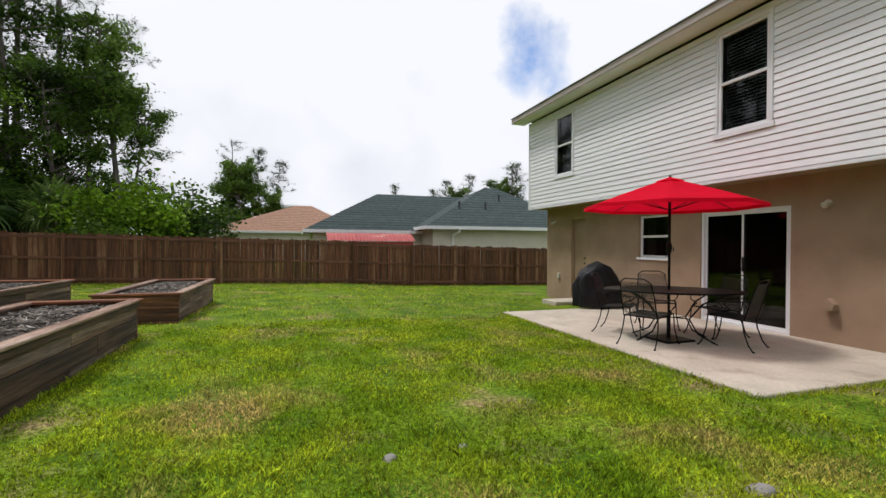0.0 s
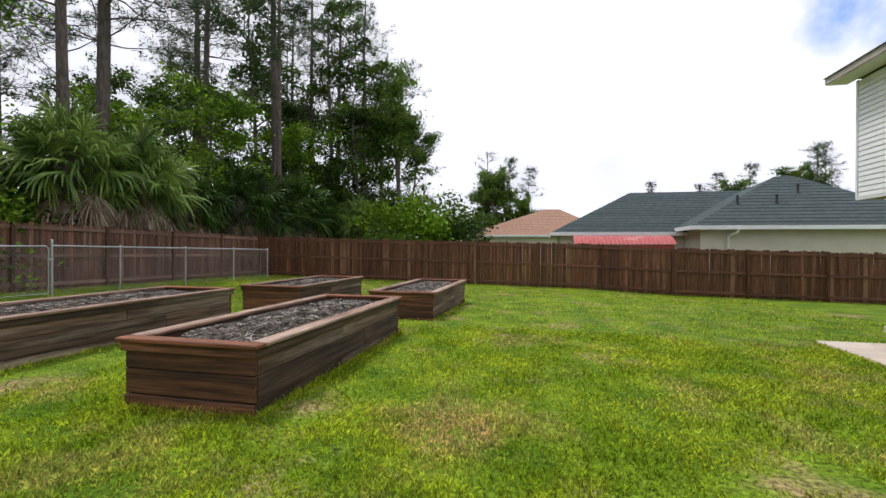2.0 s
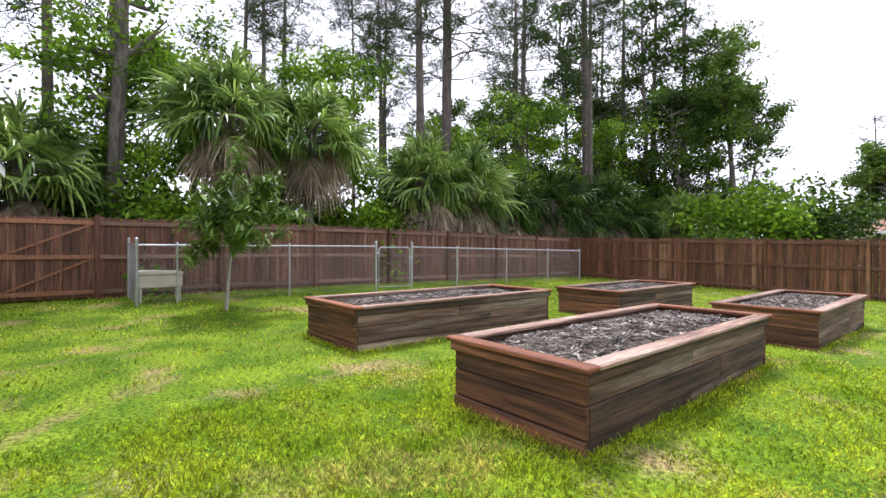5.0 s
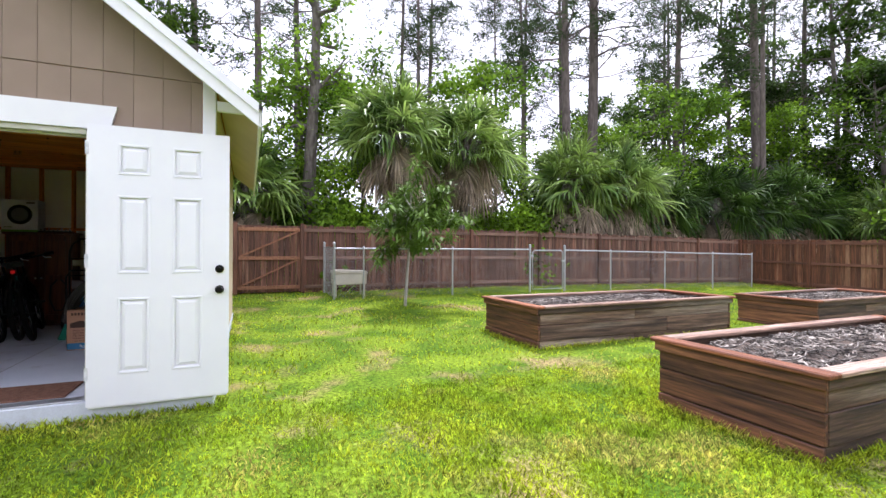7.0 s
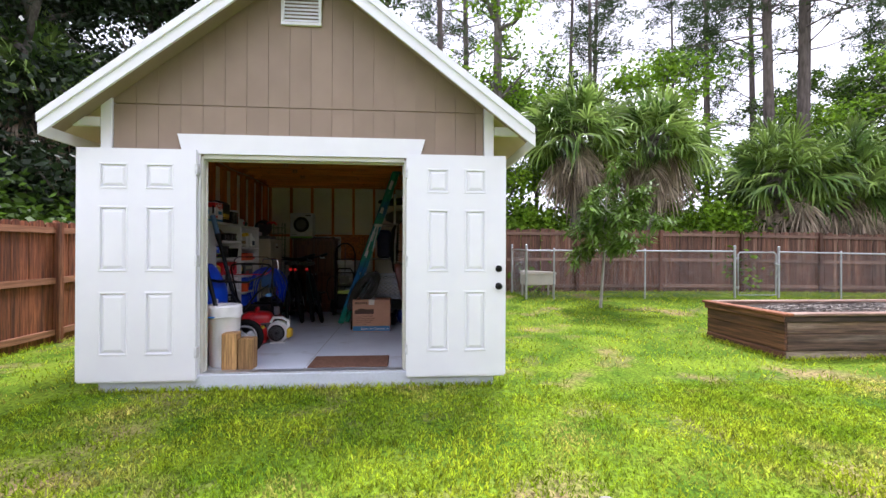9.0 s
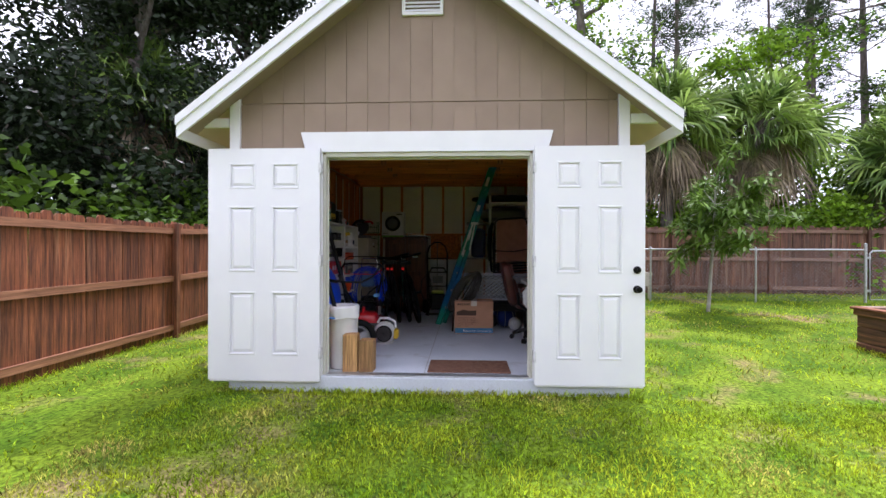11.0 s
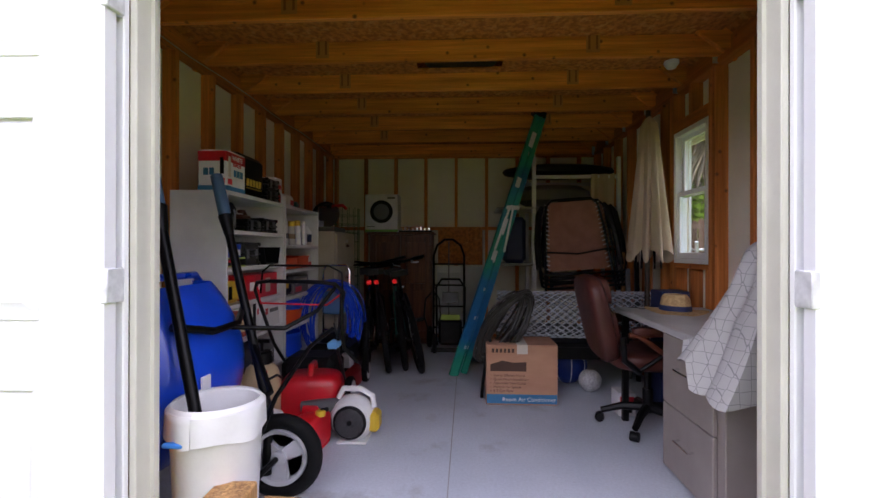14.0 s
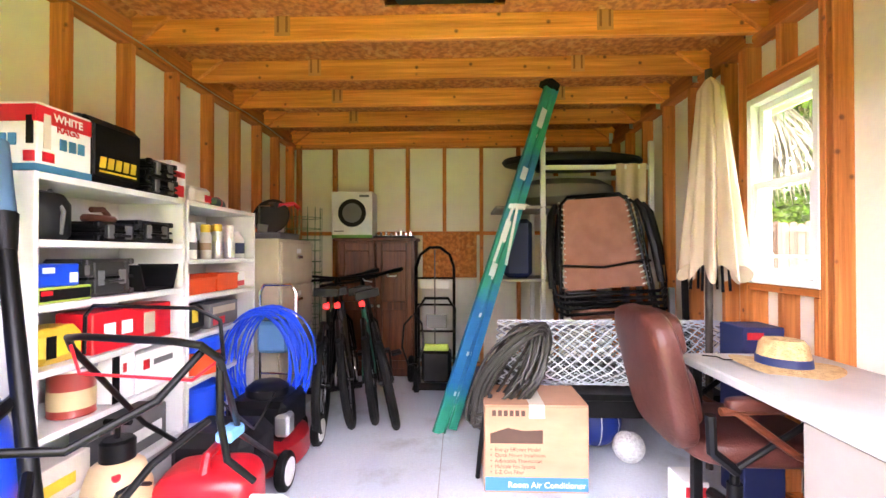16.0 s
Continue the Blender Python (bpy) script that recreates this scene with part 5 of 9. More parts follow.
def broadleaf_parts(seed, h, spread, r, leaves, size, leaf_mat, low=0.3, clump=0.36, ratio=0.62, fill=0.46):
    rng = np.random.default_rng(seed)
    t = Mesh()
    main = limb(t, rng, (0, 0, -0.3), (0, 0, 1), h * 0.85, r, 8, 0.06, 0.1)
    tips = []
    for i in range(26):
        u = rng.uniform(low, 0.98)
        k = min(7, int(u * 8))
        base = main[k].lerp(main[k + 1], u * 8 - k)
        az = rng.uniform(0, 6.28)
        ln = spread * rng.uniform(0.55, 1.1) * (1.15 - 0.6 * u)
        b1 = limb(t, rng, base, (math.cos(az), math.sin(az), rng.uniform(0.2, 0.9)), ln, r * 0.32, 5, 0.2, 0.04)
        tips += b1[2:]
        for j in range(2):
            b2 = limb(t, rng, b1[3], (rng.normal(), rng.normal(), rng.uniform(-0.1, 0.8)), ln * 0.5, r * 0.12, 4, 0.3)
            tips += b2[1:]
    tips = np.array([tuple(p) for p in tips])
    # clumps round the twigs, some left bare so that gaps remain
    keep = tips[rng.random(len(tips)) < fill]
    per = max(1, leaves // len(keep))
    pts = np.concatenate([c + rng.normal(0, clump * rng.uniform(0.6, 1.2), (int(per * rng.uniform(0.4, 1.6)) + 1, 3)) * (1, 1, 0.7) for c in keep])
    v, f = leaf_quads(rng, pts, size, size * ratio, 0.15)
    return t.data("trunk", M["bark"]), fast_mesh("crown", v, f, leaf_mat)


def bush_mesh(seed, rad, h, leaves, size, mat):
    rng = np.random.default_rng(seed)
    cs = rng.normal(0, 1, (60, 3)) * (rad * 0.45, rad * 0.45, 0)
    cs[:, 2] = rng.uniform(0.1, 1.0, 60) * h * (1 - 0.35 * np.linalg.norm(cs[:, :2], axis=1) / rad).clip(0.2, 1)
    pts = np.concatenate([c + rng.normal(0, 0.24, (leaves // 60, 3)) for c in cs])
    pts[:, 2] = pts[:, 2].clip(0.0, None)
    v, f = leaf_quads(rng, pts, size, size * 0.6, 0.1)
    return fast_mesh("foliage", v, f, mat)


def palm_parts(seed, trunk_h, fr_len, fronds=30, dead=14, leaf="frond"):
    """A cabbage palm: trunk, a round crown of folded fan fronds with stiff pointed blades, and a skirt of dead fronds."""
    rng = np.random.default_rng(seed)
    t = Mesh()
    t.tube([(0.05 * math.sin(k), 0.04 * k, trunk_h * k / 6 - (0.2 if k == 0 else 0)) for k in range(7)], [0.19, 0.17, 0.165, 0.17, 0.165, 0.18, 0.2], 10)
    top = np.array((0.05 * math.sin(6), 0.24, trunk_h))
    down = np.array((0, 0, -1.0))
    green, brown = [], []
    for i in range(fronds + dead):
        isdead = i >= fronds
        az = i * 2.399 + rng.uniform(-0.25, 0.25)
        el = rng.uniform(-1.3, -0.35) if isdead else math.radians(86) - (i / fronds) ** 0.85 * math.radians(98) + rng.normal(0, 0.12)
        ln = fr_len * rng.uniform(0.75, 1.1) * (0.8 if isdead else 1)
        d = np.array((math.cos(az) * math.cos(el), math.sin(az) * math.cos(el), math.sin(el)))
        side = np.array((-math.sin(az), math.cos(az), 0.0))
        nrm = np.cross(d, side)
        roll = rng.normal(0, 0.8)
        side = side * math.cos(roll) + nrm * math.sin(roll)
        nrm = np.cross(d, side)
        base = top + down * rng.uniform(0, 0.5) * (1.6 if isdead else 0.6)
        pet = base + d * ln * rng.uniform(0.42, 0.58) + down * 0.10 * ln * max(0.0, math.cos(el))
        t.tube([tuple(base), tuple(base + d * ln * 0.25 + np.array((0, 0, 0.03))), tuple(pet)], [0.024, 0.017, 0.012], 5)
        # the rib runs on into the fan and bends over
        rib = d + down * (0.35 + 0.3 * rng.random())
        rib = rib / np.linalg.norm(rib)
        fold = rng.uniform(0.35, 0.8)
        nb = 20
        for k in range(nb):
            c = k / (nb - 1) - 0.5
            a = c * math.radians(225)
            root = pet + rib * ln * 0.16 * (1 - abs(2 * c))
            dd = d * math.cos(a) + side * math.sin(a) - nrm * fold * abs(math.sin(a))
            dd = dd / np.linalg.norm(dd)
            bl = ln * 0.46 * (0.62 + 0.38 * math.cos(a * 0.75)) * rng.uniform(0.85, 1.12)
            w = np.cross(dd, nrm + side * rng.normal(0, 0.5))
            w = w / (np.linalg.norm(w) + 1e-6) * (0.036 if not isdead else 0.024)
            fall = (0.02, 0.10 + 0.08 * rng.random(), 0.24 + 0.3 * rng.random()) if not isdead else (0.2, 0.5, 0.85)
            m1 = root + dd * bl * 0.45 + down * bl * fall[0]
            m2 = root + dd * bl * 0.78 + down * bl * fall[1]
            m3 = root + dd * bl * 0.98 + down * bl * fall[2]
            (brown if isdead else green).append((root - w * 0.4, root + w * 0.4, m1 + w, m1 - w, m2 + w * 0.7, m2 - w * 0.7, m3 + w * 0.08, m3 - w * 0.08))

    def strips(a):
        v = np.array(a).reshape(-1, 3)
        n = len(a)
        b = np.arange(n)[:, None] * 8
        f = np.concatenate([b + np.array((0, 1, 2, 3)), b + np.array((3, 2, 4, 5)), b + np.array((5, 4, 6, 7))])
        return v, f
    return t.data("trunk", M["bark"]), fast_mesh("fronds", *strips(green), M[leaf]), fast_mesh("dead_fronds", *strips(brown), M["frond_dead"])


def tree(name, label, meshes, x, y, turn=0.0, scale=1.0, group=""):
    o = thing(name, label, "tree", pose(x, y, ground(x, y), 0, 0, turn) @ Matrix.Scale(scale, 4), group=group)
    for nm, me in meshes:
        attach(new(nm, me), o)
    return o


trng = random.Random(11)
pines = [list(zip(("trunk", "crown"), pine_parts(20 + i, h, r))) for i, (h, r) in enumerate(((22, 0.24), (20, 0.19), (24, 0.27), (17, 0.14)))]
PINES = [(-20, -1.4, 1, 0.95), (-19, 0.8, 1, 1.0), (-22, 7.3, 1, 0.85), (-20, 7.6, 3, 1.0), (-24, 14.0, 3, 1.0), (-22, 14.6, 1, 0.9), (-16.5, 13.2, 0, 1.0), (-17, 15.1, 0, 1.05),
         (-17.3, 15.5, 1, 1.1), (-18, 21.7, 0, 1.0), (-16, 25.3, 2, 1.1), (-13.9, 22.4, 3, 1.15), (-17, 31.5, 0, 1.0), (-16.5, 34.7, 0, 1.05), (-15, 36.3, 1, 1.1),
         (-27, 3, 2, 1.0), (-30, 12, 0, 1.0), (-28, 22, 2, 1.0), (-26, 30, 0, 1.0), (-24, 40, 2, 1.0), (-18, 44, 0, 1.0), (-14, 43, 1, 1.0), (-33, -4, 0, 1.0), (-24, -6, 1, 1.0), (-27, 18, 1, 1.05), (-22, 26, 1, 1.0)]
for x, y, k, s in PINES:
    tree("pine_tree", "tall slender pine with sparse dark needles behind the fence" if k != 2 else "tall thick-trunked pine behind the palms", pines[k], x, y, trng.uniform(0, 360), s, "pines behind the fence")
leafy = [list(zip(("trunk", "crown"), broadleaf_parts(40, 12, 4.6, 0.16, 9500, 0.17, M["leaf"], 0.3, 0.30))),
         list(zip(("trunk", "crown"), broadleaf_parts(41, 14, 4.3, 0.17, 10000, 0.17, M["leaf"], 0.35, 0.30))),
         list(zip(("trunk", "crown"), broadleaf_parts(42, 9, 3.8, 0.13, 9500, 0.15, M["leaf_bright"], 0.2, 0.30))),
         list(zip(("trunk", "crown"), broadleaf_parts(46, 22, 4.4, 0.21, 9500, 0.22, M["leaf_tall"], 0.25, 0.30))),
         list(zip(("trunk", "crown"), broadleaf_parts(48, 19, 3.4, 0.2, 9000, 0.21, M["leaf_mid"], 0.35, 0.32)))]
LEAFY = [(-18, 4.6, 2, 1.1), (-16.5, 1.6, 2, 0.95), (-19, 16.5, 2, 1.0), (-20, 23.5, 0, 1.1), (-19, 33, 1, 1.0), (-14.5, 38, 1, 1.0), (-20, 29, 3, 1.0), (-9.6, 31, 4, 0.98), (-12.4, 34.5, 4, 1.08),
         (-12.5, 41, 1, 1.0), (-25, 9.5, 0, 0.9), (-23, 19, 0, 1.0), (-22, 36, 3, 1.05), (-17, -3, 0, 1.0), (-26, 26, 1, 1.0), (-12.2, 30, 0, 1.1), (-15.0, 30.5, 3, 1.0), (-17.5, 10.0, 2, 1.15), (-16.8, 20, 2, 1.2), (-15.8, 28, 2, 1.2)]
grove = list(zip(("trunk", "crown"), broadleaf_parts(47, 12, 4.0, 0.2, 9000, 0.26, M["leaf_mid"], 0.34, 0.36, 0.6, 0.5)))
for x, y, s in ((-5.3, 57, 0.98), (-7.6, 59, 1.05), (-3.4, 56, 0.7), (22.5, 60, 0.92), (27.0, 60, 1.05), (13.8, 66, 0.72), (19.0, 63, 0.78)):
    tree("broadleaf_tree", "distant round-crowned tree beyond the roofs", grove, x, y, trng.uniform(0, 360), s, "distant trees")
for x, y, k, s in LEAFY:
    tree("broadleaf_tree", "leafy deciduous tree in light green leaf" if k in (2, 4) else "tall deciduous tree with open green crown", leafy[k], x, y, trng.uniform(0, 360), s, "broadleaf trees")
oak = list(zip(("trunk", "crown"), broadleaf_parts(44, 10, 4.6, 0.3, 30000, 0.19, M["leaf_dark"], 0.08, 0.5, 0.5, 0.62)))
for x, y, s in ((-12.5, -10.5, 1.05), (-16.5, -9.0, 1.2), (-9.0, -12.5, 1.0), (-17.5, -14.5, 1.3)):
    tree("oak_tree", "dense dark-leaved oak behind the shed fence", oak, x, y, trng.uniform(0, 360), s, "oaks")
vine = list(zip(("trunk", "crown"), broadleaf_parts(45, 16, 2.0, 0.26, 4000, 0.16, M["leaf_bright"], 0.35, 0.3)))
tree("broadleaf_tree", "thick dark trunk with climbing vines behind the gate", vine, -15.4, 2.3, 40, 1.0)
palms = [list(zip(("trunk", "fronds", "dead_fronds"), palm_parts(60, 5.0, 2.15, 76, 40))), list(zip(("trunk", "fronds", "dead_fronds"), palm_parts(61, 3.7, 2.2, 76, 44))), list(zip(("trunk", "fronds", "dead_fronds"), palm_parts(62, 3.0, 2.0, 60, 30)))]
# Palm mesh whose fronds carry the painted shade.
palms.append(list(zip(("trunk", "fronds", "dead_fronds"), palm_parts(63, 3.3, 2.2, 66, 26, "frond_shade"))))
PALMS = [(-14.6, 4.9, 0, 1.0), (-14.3, 7.1, 0, 0.94), (-14.6, 12.2, 1, 1.06), (-14.3, 14.2, 1, 1.02), (-14.5, 17.0, 3, 0.95), (-14.4, 19.6, 3, 1.05), (-14.3, 22.0, 3, 0.95), (-14.0, 24.6, 3, 1.08), (-14.1, 27.2, 3, 1.0),
         (-13.7, 29.8, 3, 1.06), (-13.2, 32.4, 3, 1.0), (-12.4, 35.0, 3, 1.1), (-14.6, 0.3, 2, 1.0), (-15.2, -1.4, 1, 1.1), (-11.5, 28.0, 2, 1.0), (-14.8, -8.2, 2, 1.0), (-13.8, -11.0, 0, 1.15)]
for x, y, k, s in PALMS:
    tree("palm_tree", "cabbage palm with fan fronds and a skirt of dead grey fronds" if k != 3 else "cabbage palm with fronds coloured darker for shade in the undergrowth", palms[k], x, y, trng.uniform(0, 360), s, "palms along the fence")
bushes = [bush_mesh(70, 1.5, 2.9, 4200, 0.17, M["leaf_bright"]), bush_mesh(71, 1.6, 2.4, 4200, 0.16, M["leaf"])]
BUSHES = [(-14.2, 9.4, 0, 1.0), (-14.6, 2.9, 0, 1.0), (-15.5, 10.6, 1, 1.2), (-16, 6.4, 1, 1.3), (-15.6, 15.6, 1, 1.2), (-15.8, 18.5, 1, 1.1), (-15.5, 21.5, 1, 1.1), (-15.4, 25, 1, 1.2), (-15.2, 29, 1, 1.2), (-14.6, 33, 1, 1.2),
          (-16.4, 0.2, 1, 1.3), (-16.5, 12.6, 0, 1.2), (-9.8, 27, 0, 1.5), (-8.3, 29, 0, 1.7), (-6.3, 32, 1, 1.9), (-9, 24.5, 1, 1.1), (-14.8, -7.4, 1, 1.0), (-12.2, -8.6, 1, 1.1), (-9.5, -8.4, 1, 1.1), (-6.8, -9.5, 1, 1.4),
          (-16.8, 16.5, 1, 1.4), (-17.2, 19.8, 1, 1.4), (-16.8, 23.2, 1, 1.4), (-17.0, 27, 1, 1.4), (-16.2, 31, 1, 1.5), (-14.2, 36, 1, 1.5), (-17.4, 13.6, 1, 1.4), (-18.2, 8.4, 1, 1.5), (-18.0, 2.4, 1, 1.5), (-12.6, 33.6, 1, 1.4), (-10.8, 30.2, 1, 1.3),
          (-15.0, 4.0, 0, 0.95), (-15.2, 5.9, 0, 0.9), (-15.0, 8.3, 0, 1.0), (-15.3, 11.0, 0, 0.95), (-15.2, 13.2, 0, 0.9), (-16.2, 1.2, 0, 1.1)]
for x, y, k, s in BUSHES:
    o = thing("bush", "bright green leafy shrub behind the fence" if k == 0 else "tangled green undergrowth shrub", "bush", pose(x, y, ground(x, y) - 0.05, 0, 0, trng.uniform(0, 360)) @ Matrix.Scale(s, 4), group="undergrowth")
    attach(new("foliage", bushes[k]), o)
# Added dark ground sheet, hidden behind the fence, to cut bounce under the trees
lx, ly = [-13.08 - 2.0 * i for i in range(26)], [-40 + 4.0 * i for i in range(34)]
lit = Mesh()
lit.add([(x, y, ground(x, y) + 0.02 + 0.012 * noise.noise((x, y, 2.0))) for x in lx for y in ly],
        [(i * len(ly) + j, i * len(ly) + j + 1, (i + 1) * len(ly) + j + 1, (i + 1) * len(ly) + j) for i in range(len(lx) - 1) for j in range(len(ly) - 1)])
tagged(lit.obj("leaf_litter", M["litter"], smooth=True), "unseen dark brown sheet added under the trees to cut bounced light", "leaf litter", kind="structure")
# far woods
frng = np.random.default_rng(5)
fp = []
for i in range(260):
    x = frng.uniform(-75, 60)
    y = frng.uniform(55, 85) if x > -20 else frng.uniform(-40, 85)
    if x > -20:
        hgt = frng.uniform(2.5, 4.2) if x > -4 else frng.uniform(6, 9)
    else:
        hgt = frng.uniform(4, 9)
        if x > -32:
            x -= 14
    c = np.array((x, y, 0.0))
    n = 170
    q = frng.normal(0, 1, (n, 3)) * (1.6, 1.6, hgt * 0.22) + (0, 0, hgt * 0.58)
    fp.append(c + q)
fv, ff = leaf_quads(frng, np.concatenate(fp), 0.55, 0.36, 0.1)
tagged(new("far_woods", fast_mesh("far_woods", fv, ff, M["leaf"])), "distant belt of green woods", "woods", kind="stuff")
far_pines = [(-7, 58, 0, 0.62), (-4.5, 60, 3, 0.75), (-2.2, 62, 3, 0.7), (14, 66, 3, 0.62), (24, 62, 3, 0.7), (21, 64, 3, 0.66), (29, 58, 1, 0.68), (31, 60, 3, 0.8), (18, 60, 3, 0.55)]
for x, y, k, s in far_pines:
    tree("pine_tree", "distant pine rising over the roofs", pines[k], x, y, trng.uniform(0, 360), s, "distant pines")

# young fruit tree on the lawn
yt = thing("fruit_tree", "young fruit tree with long glossy leaves on a thin trunk", "tree", pose(-9.92, 3.62, ground(-9.92, 3.62)))
yr = np.random.default_rng(8)
ym = Mesh()
stem = [(0, 0, -0.1), (0.02, 0.03, 0.5), (0.0, 0.08, 1.1), (0.05, 0.1, 1.7), (0.03, 0.12, 2.5)]
ym.tube(stem, [0.04, 0.032, 0.028, 0.022, 0.01], 8)
ends = []
for i in range(26):
    z = yr.uniform(1.15, 2.4)
    az = yr.uniform(0, 6.28)
    b = limb(ym, yr, (0.03, 0.1, z), (math.cos(az), math.sin(az), yr.uniform(-0.35, 0.8)), yr.uniform(0.7, 1.45) * (1.1 - 0.2 * (z - 1.1)), 0.012, 5, 0.22, -0.02)
    ends += b[2:]
part("trunk", ym, material("pale bark", (0.42, 0.40, 0.36), (0.28, 0.26, 0.23), rough=0.9, scale=9, bump=0.4), yt)
lv = []
for e in ends:
    for j in range(24):
        az, el = yr.uniform(0, 6.28), yr.normal(-0.1, 0.5)
        d = np.array((math.cos(az) * math.cos(el), math.sin(az) * math.cos(el), math.sin(el)))
        s = np.cross(d, (0, 0, 1.0))
        s /= np.linalg.norm(s) + 1e-6
        p = np.array(e) + yr.normal(0, 0.07, 3)
        ln, wd = yr.uniform(0.2, 0.33), 0.03
        lv += [p, p + d * ln * 0.4 + s * wd - (0, 0, 0.01), p + d * ln - (0, 0, 0.05), p + d * ln * 0.4 - s * wd - (0, 0, 0.01)]
attach(new("crown", fast_mesh("crown", np.array(lv), np.arange(len(lv)).reshape(-1, 4), M["leaf_fruit"])), yt)

# grass blades on the part of the lawn that is walked past
gr = np.random.default_rng(3)


def blades(n, x0, x1, y0, y1, h, w):
    x, y = gr.uniform(x0, x1, n), gr.uniform(y0, y1, n)
    ok = np.ones(n, bool)
    for a, b, c, d in ((-3.33, -2.07, 3.70, 7.28), (-6.9, -5.44, 3.95, 7.83), (-3.12, -1.88, 8.62, 12.03), (-6.22, -4.86, 9.07, 12.43), (SX1 - 0.05, SX0 + 0.045, SY0 - 0.02, SY1 + 0.02), (4.06, 8, 3.03, 8.52), (7.28, 12, -9, 13), (6.1, 6.95, 9.72, 10.4)):
        ok &= ~((x > a) & (x < b) & (y > c) & (y < d))
    # thin, worn spots
    worn = np.array([noise.noise((px * 0.75, py * 0.75, 3.3)) + 0.5 * noise.noise((px * 2.1, py * 2.1, 9.0)) for px, py in zip(x, y)])
    ok &= worn < gr.uniform(0.18, 0.7, n)
    x, y = x[ok], y[ok]
    n = len(x)
    z = np.array([ground(a, b) for a, b in zip(x, y)]) - 0.006
    az, az2 = gr.uniform(0, 6.28, n), gr.uniform(0, 6.28, n)
    clumps = np.array([noise.noise((a * 2.6, b * 2.6, 5.0)) + 0.6 * noise.noise((a * 9, b * 9, 1.0)) for a, b in zip(x, y)])
    hh, ww = h * gr.uniform(0.5, 1.4, n) * (1.15 + 0.75 * clumps).clip(0.35, 2.2), w * gr.uniform(0.7, 1.3, n)
    lean = hh * gr.uniform(0.2, 1.1, n)
    b = np.stack([x, y, z], 1)
    s = np.stack([np.cos(az) * ww, np.sin(az) * ww, np.zeros(n)], 1)
    tip = b + np.stack([np.cos(az2) * lean, np.sin(az2) * lean, hh], 1)
    md = b + np.stack([np.cos(az2) * lean * 0.3, np.sin(az2) * lean * 0.3, hh * 0.6], 1)
    v = np.stack([b - s, b + s, md + s * 0.8, tip, md - s * 0.8], 1).reshape(-1, 3)
    return v, np.arange(5 * n).reshape(-1, 5)


parts_v, parts_f, kk = [], [], 0
for args in ((180000, -4.6, 3.4, -3.8, 4.2, 0.026, 0.0036), (110000, -4.5, 4.2, 1.5, 8.0, 0.030, 0.0048), (100000, -12.5, 7.0, -5.7, 19.0, 0.034, 0.0065)):
    v, f = blades(*args)
    parts_v.append(v)
    parts_f.append(f + kk)
    kk += len(v)
tagged(new("grass", fast_mesh("grass", np.concatenate(parts_v), np.concatenate(parts_f), M["blade"])), "short green lawn grass with dry blades", "grass", kind="stuff")
# taller tufts along the feet of beds, slab and fences
tv = []
def tufts(p, q, n):
    for i in range(n):
        u = gr.random()
        x, y = p[0] + (q[0] - p[0]) * u + gr.normal(0, 0.03), p[1] + (q[1] - p[1]) * u + gr.normal(0, 0.03)
        z = ground(x, y) - 0.01
        az, h, w, az2 = gr.uniform(0, 6.28), gr.uniform(0.03, 0.085), 0.0035, gr.uniform(0, 6.28)
        s = np.array((math.cos(az) * w, math.sin(az) * w, 0))
        b = np.array((x, y, z))
        t = b + (math.cos(az2) * h * 0.6, math.sin(az2) * h * 0.6, h)
        m = b + (math.cos(az2) * h * 0.2, math.sin(az2) * h * 0.2, h * 0.6)
        tv.extend((b - s, b + s, m + s * 0.8, t, m - s * 0.8))


for p, q, n in (((-2.03, 3.7), (-2.03, 7.3), 1300), ((-3.33, 3.66), (-2.07, 3.66), 450), ((-5.40, 3.95), (-5.40, 7.8), 900), ((-6.9, 3.9), (-5.4, 3.9), 400), ((SX0 + 0.08, SY0 - 0.1), (SX0 + 0.08, SY1 + 0.1), 1800),
                ((SX0, SY1 + 0.05), (SX1, SY1 + 0.05), 900), ((-9.0, -5.78), (-1.0, -5.78), 1500), ((-1.85, 8.6), (-1.85, 12), 500), ((4.04, 3.0), (4.04, 8.5), 1500), ((4.0, 3.0), (7.2, 3.0), 700), ((-12.8, 19.2), (12, 19.2), 2500), ((-12.8, 0), (-12.8, 19), 1500)):
    tufts(p, q, n)
tagged(new("grass_tufts", fast_mesh("grass_tufts", np.array(tv), np.arange(len(tv)).reshape(-1, 5), M["blade"])), "longer grass left along edges", "grass", kind="stuff")

# half-buried stones in the lawn
for x, y, s in ((0.56, 2.76, 0.055), (1.05, 2.78, 0.04), (2.45, 1.82, 0.08), (-2.55, 0.4, 0.06), (-2.4, -2.9, 0.07), (-2.0, -2.5, 0.05)):
    bm = Mesh().lathe([(s * 0.9, -0.02), (s, 0.0), (s * 0.85, s * 0.25), (s * 0.4, s * 0.42), (0.004, s * 0.45)], None, 10)
    bm.v = [(p[0] * (1 + 0.3 * noise.noise((p[0] * 20, p[1] * 20, x))), p[1] * (0.75 + 0.3 * noise.noise((p[1] * 20, p[0] * 20, y))), p[2]) for p in bm.v]
    o = bm.obj("stone", M["stone"], m=pose(x, y, ground(x, y), 0, 0, x * 70))
    tagged(o, "pale stone half sunk in the grass", "stone", group="stones in the lawn")


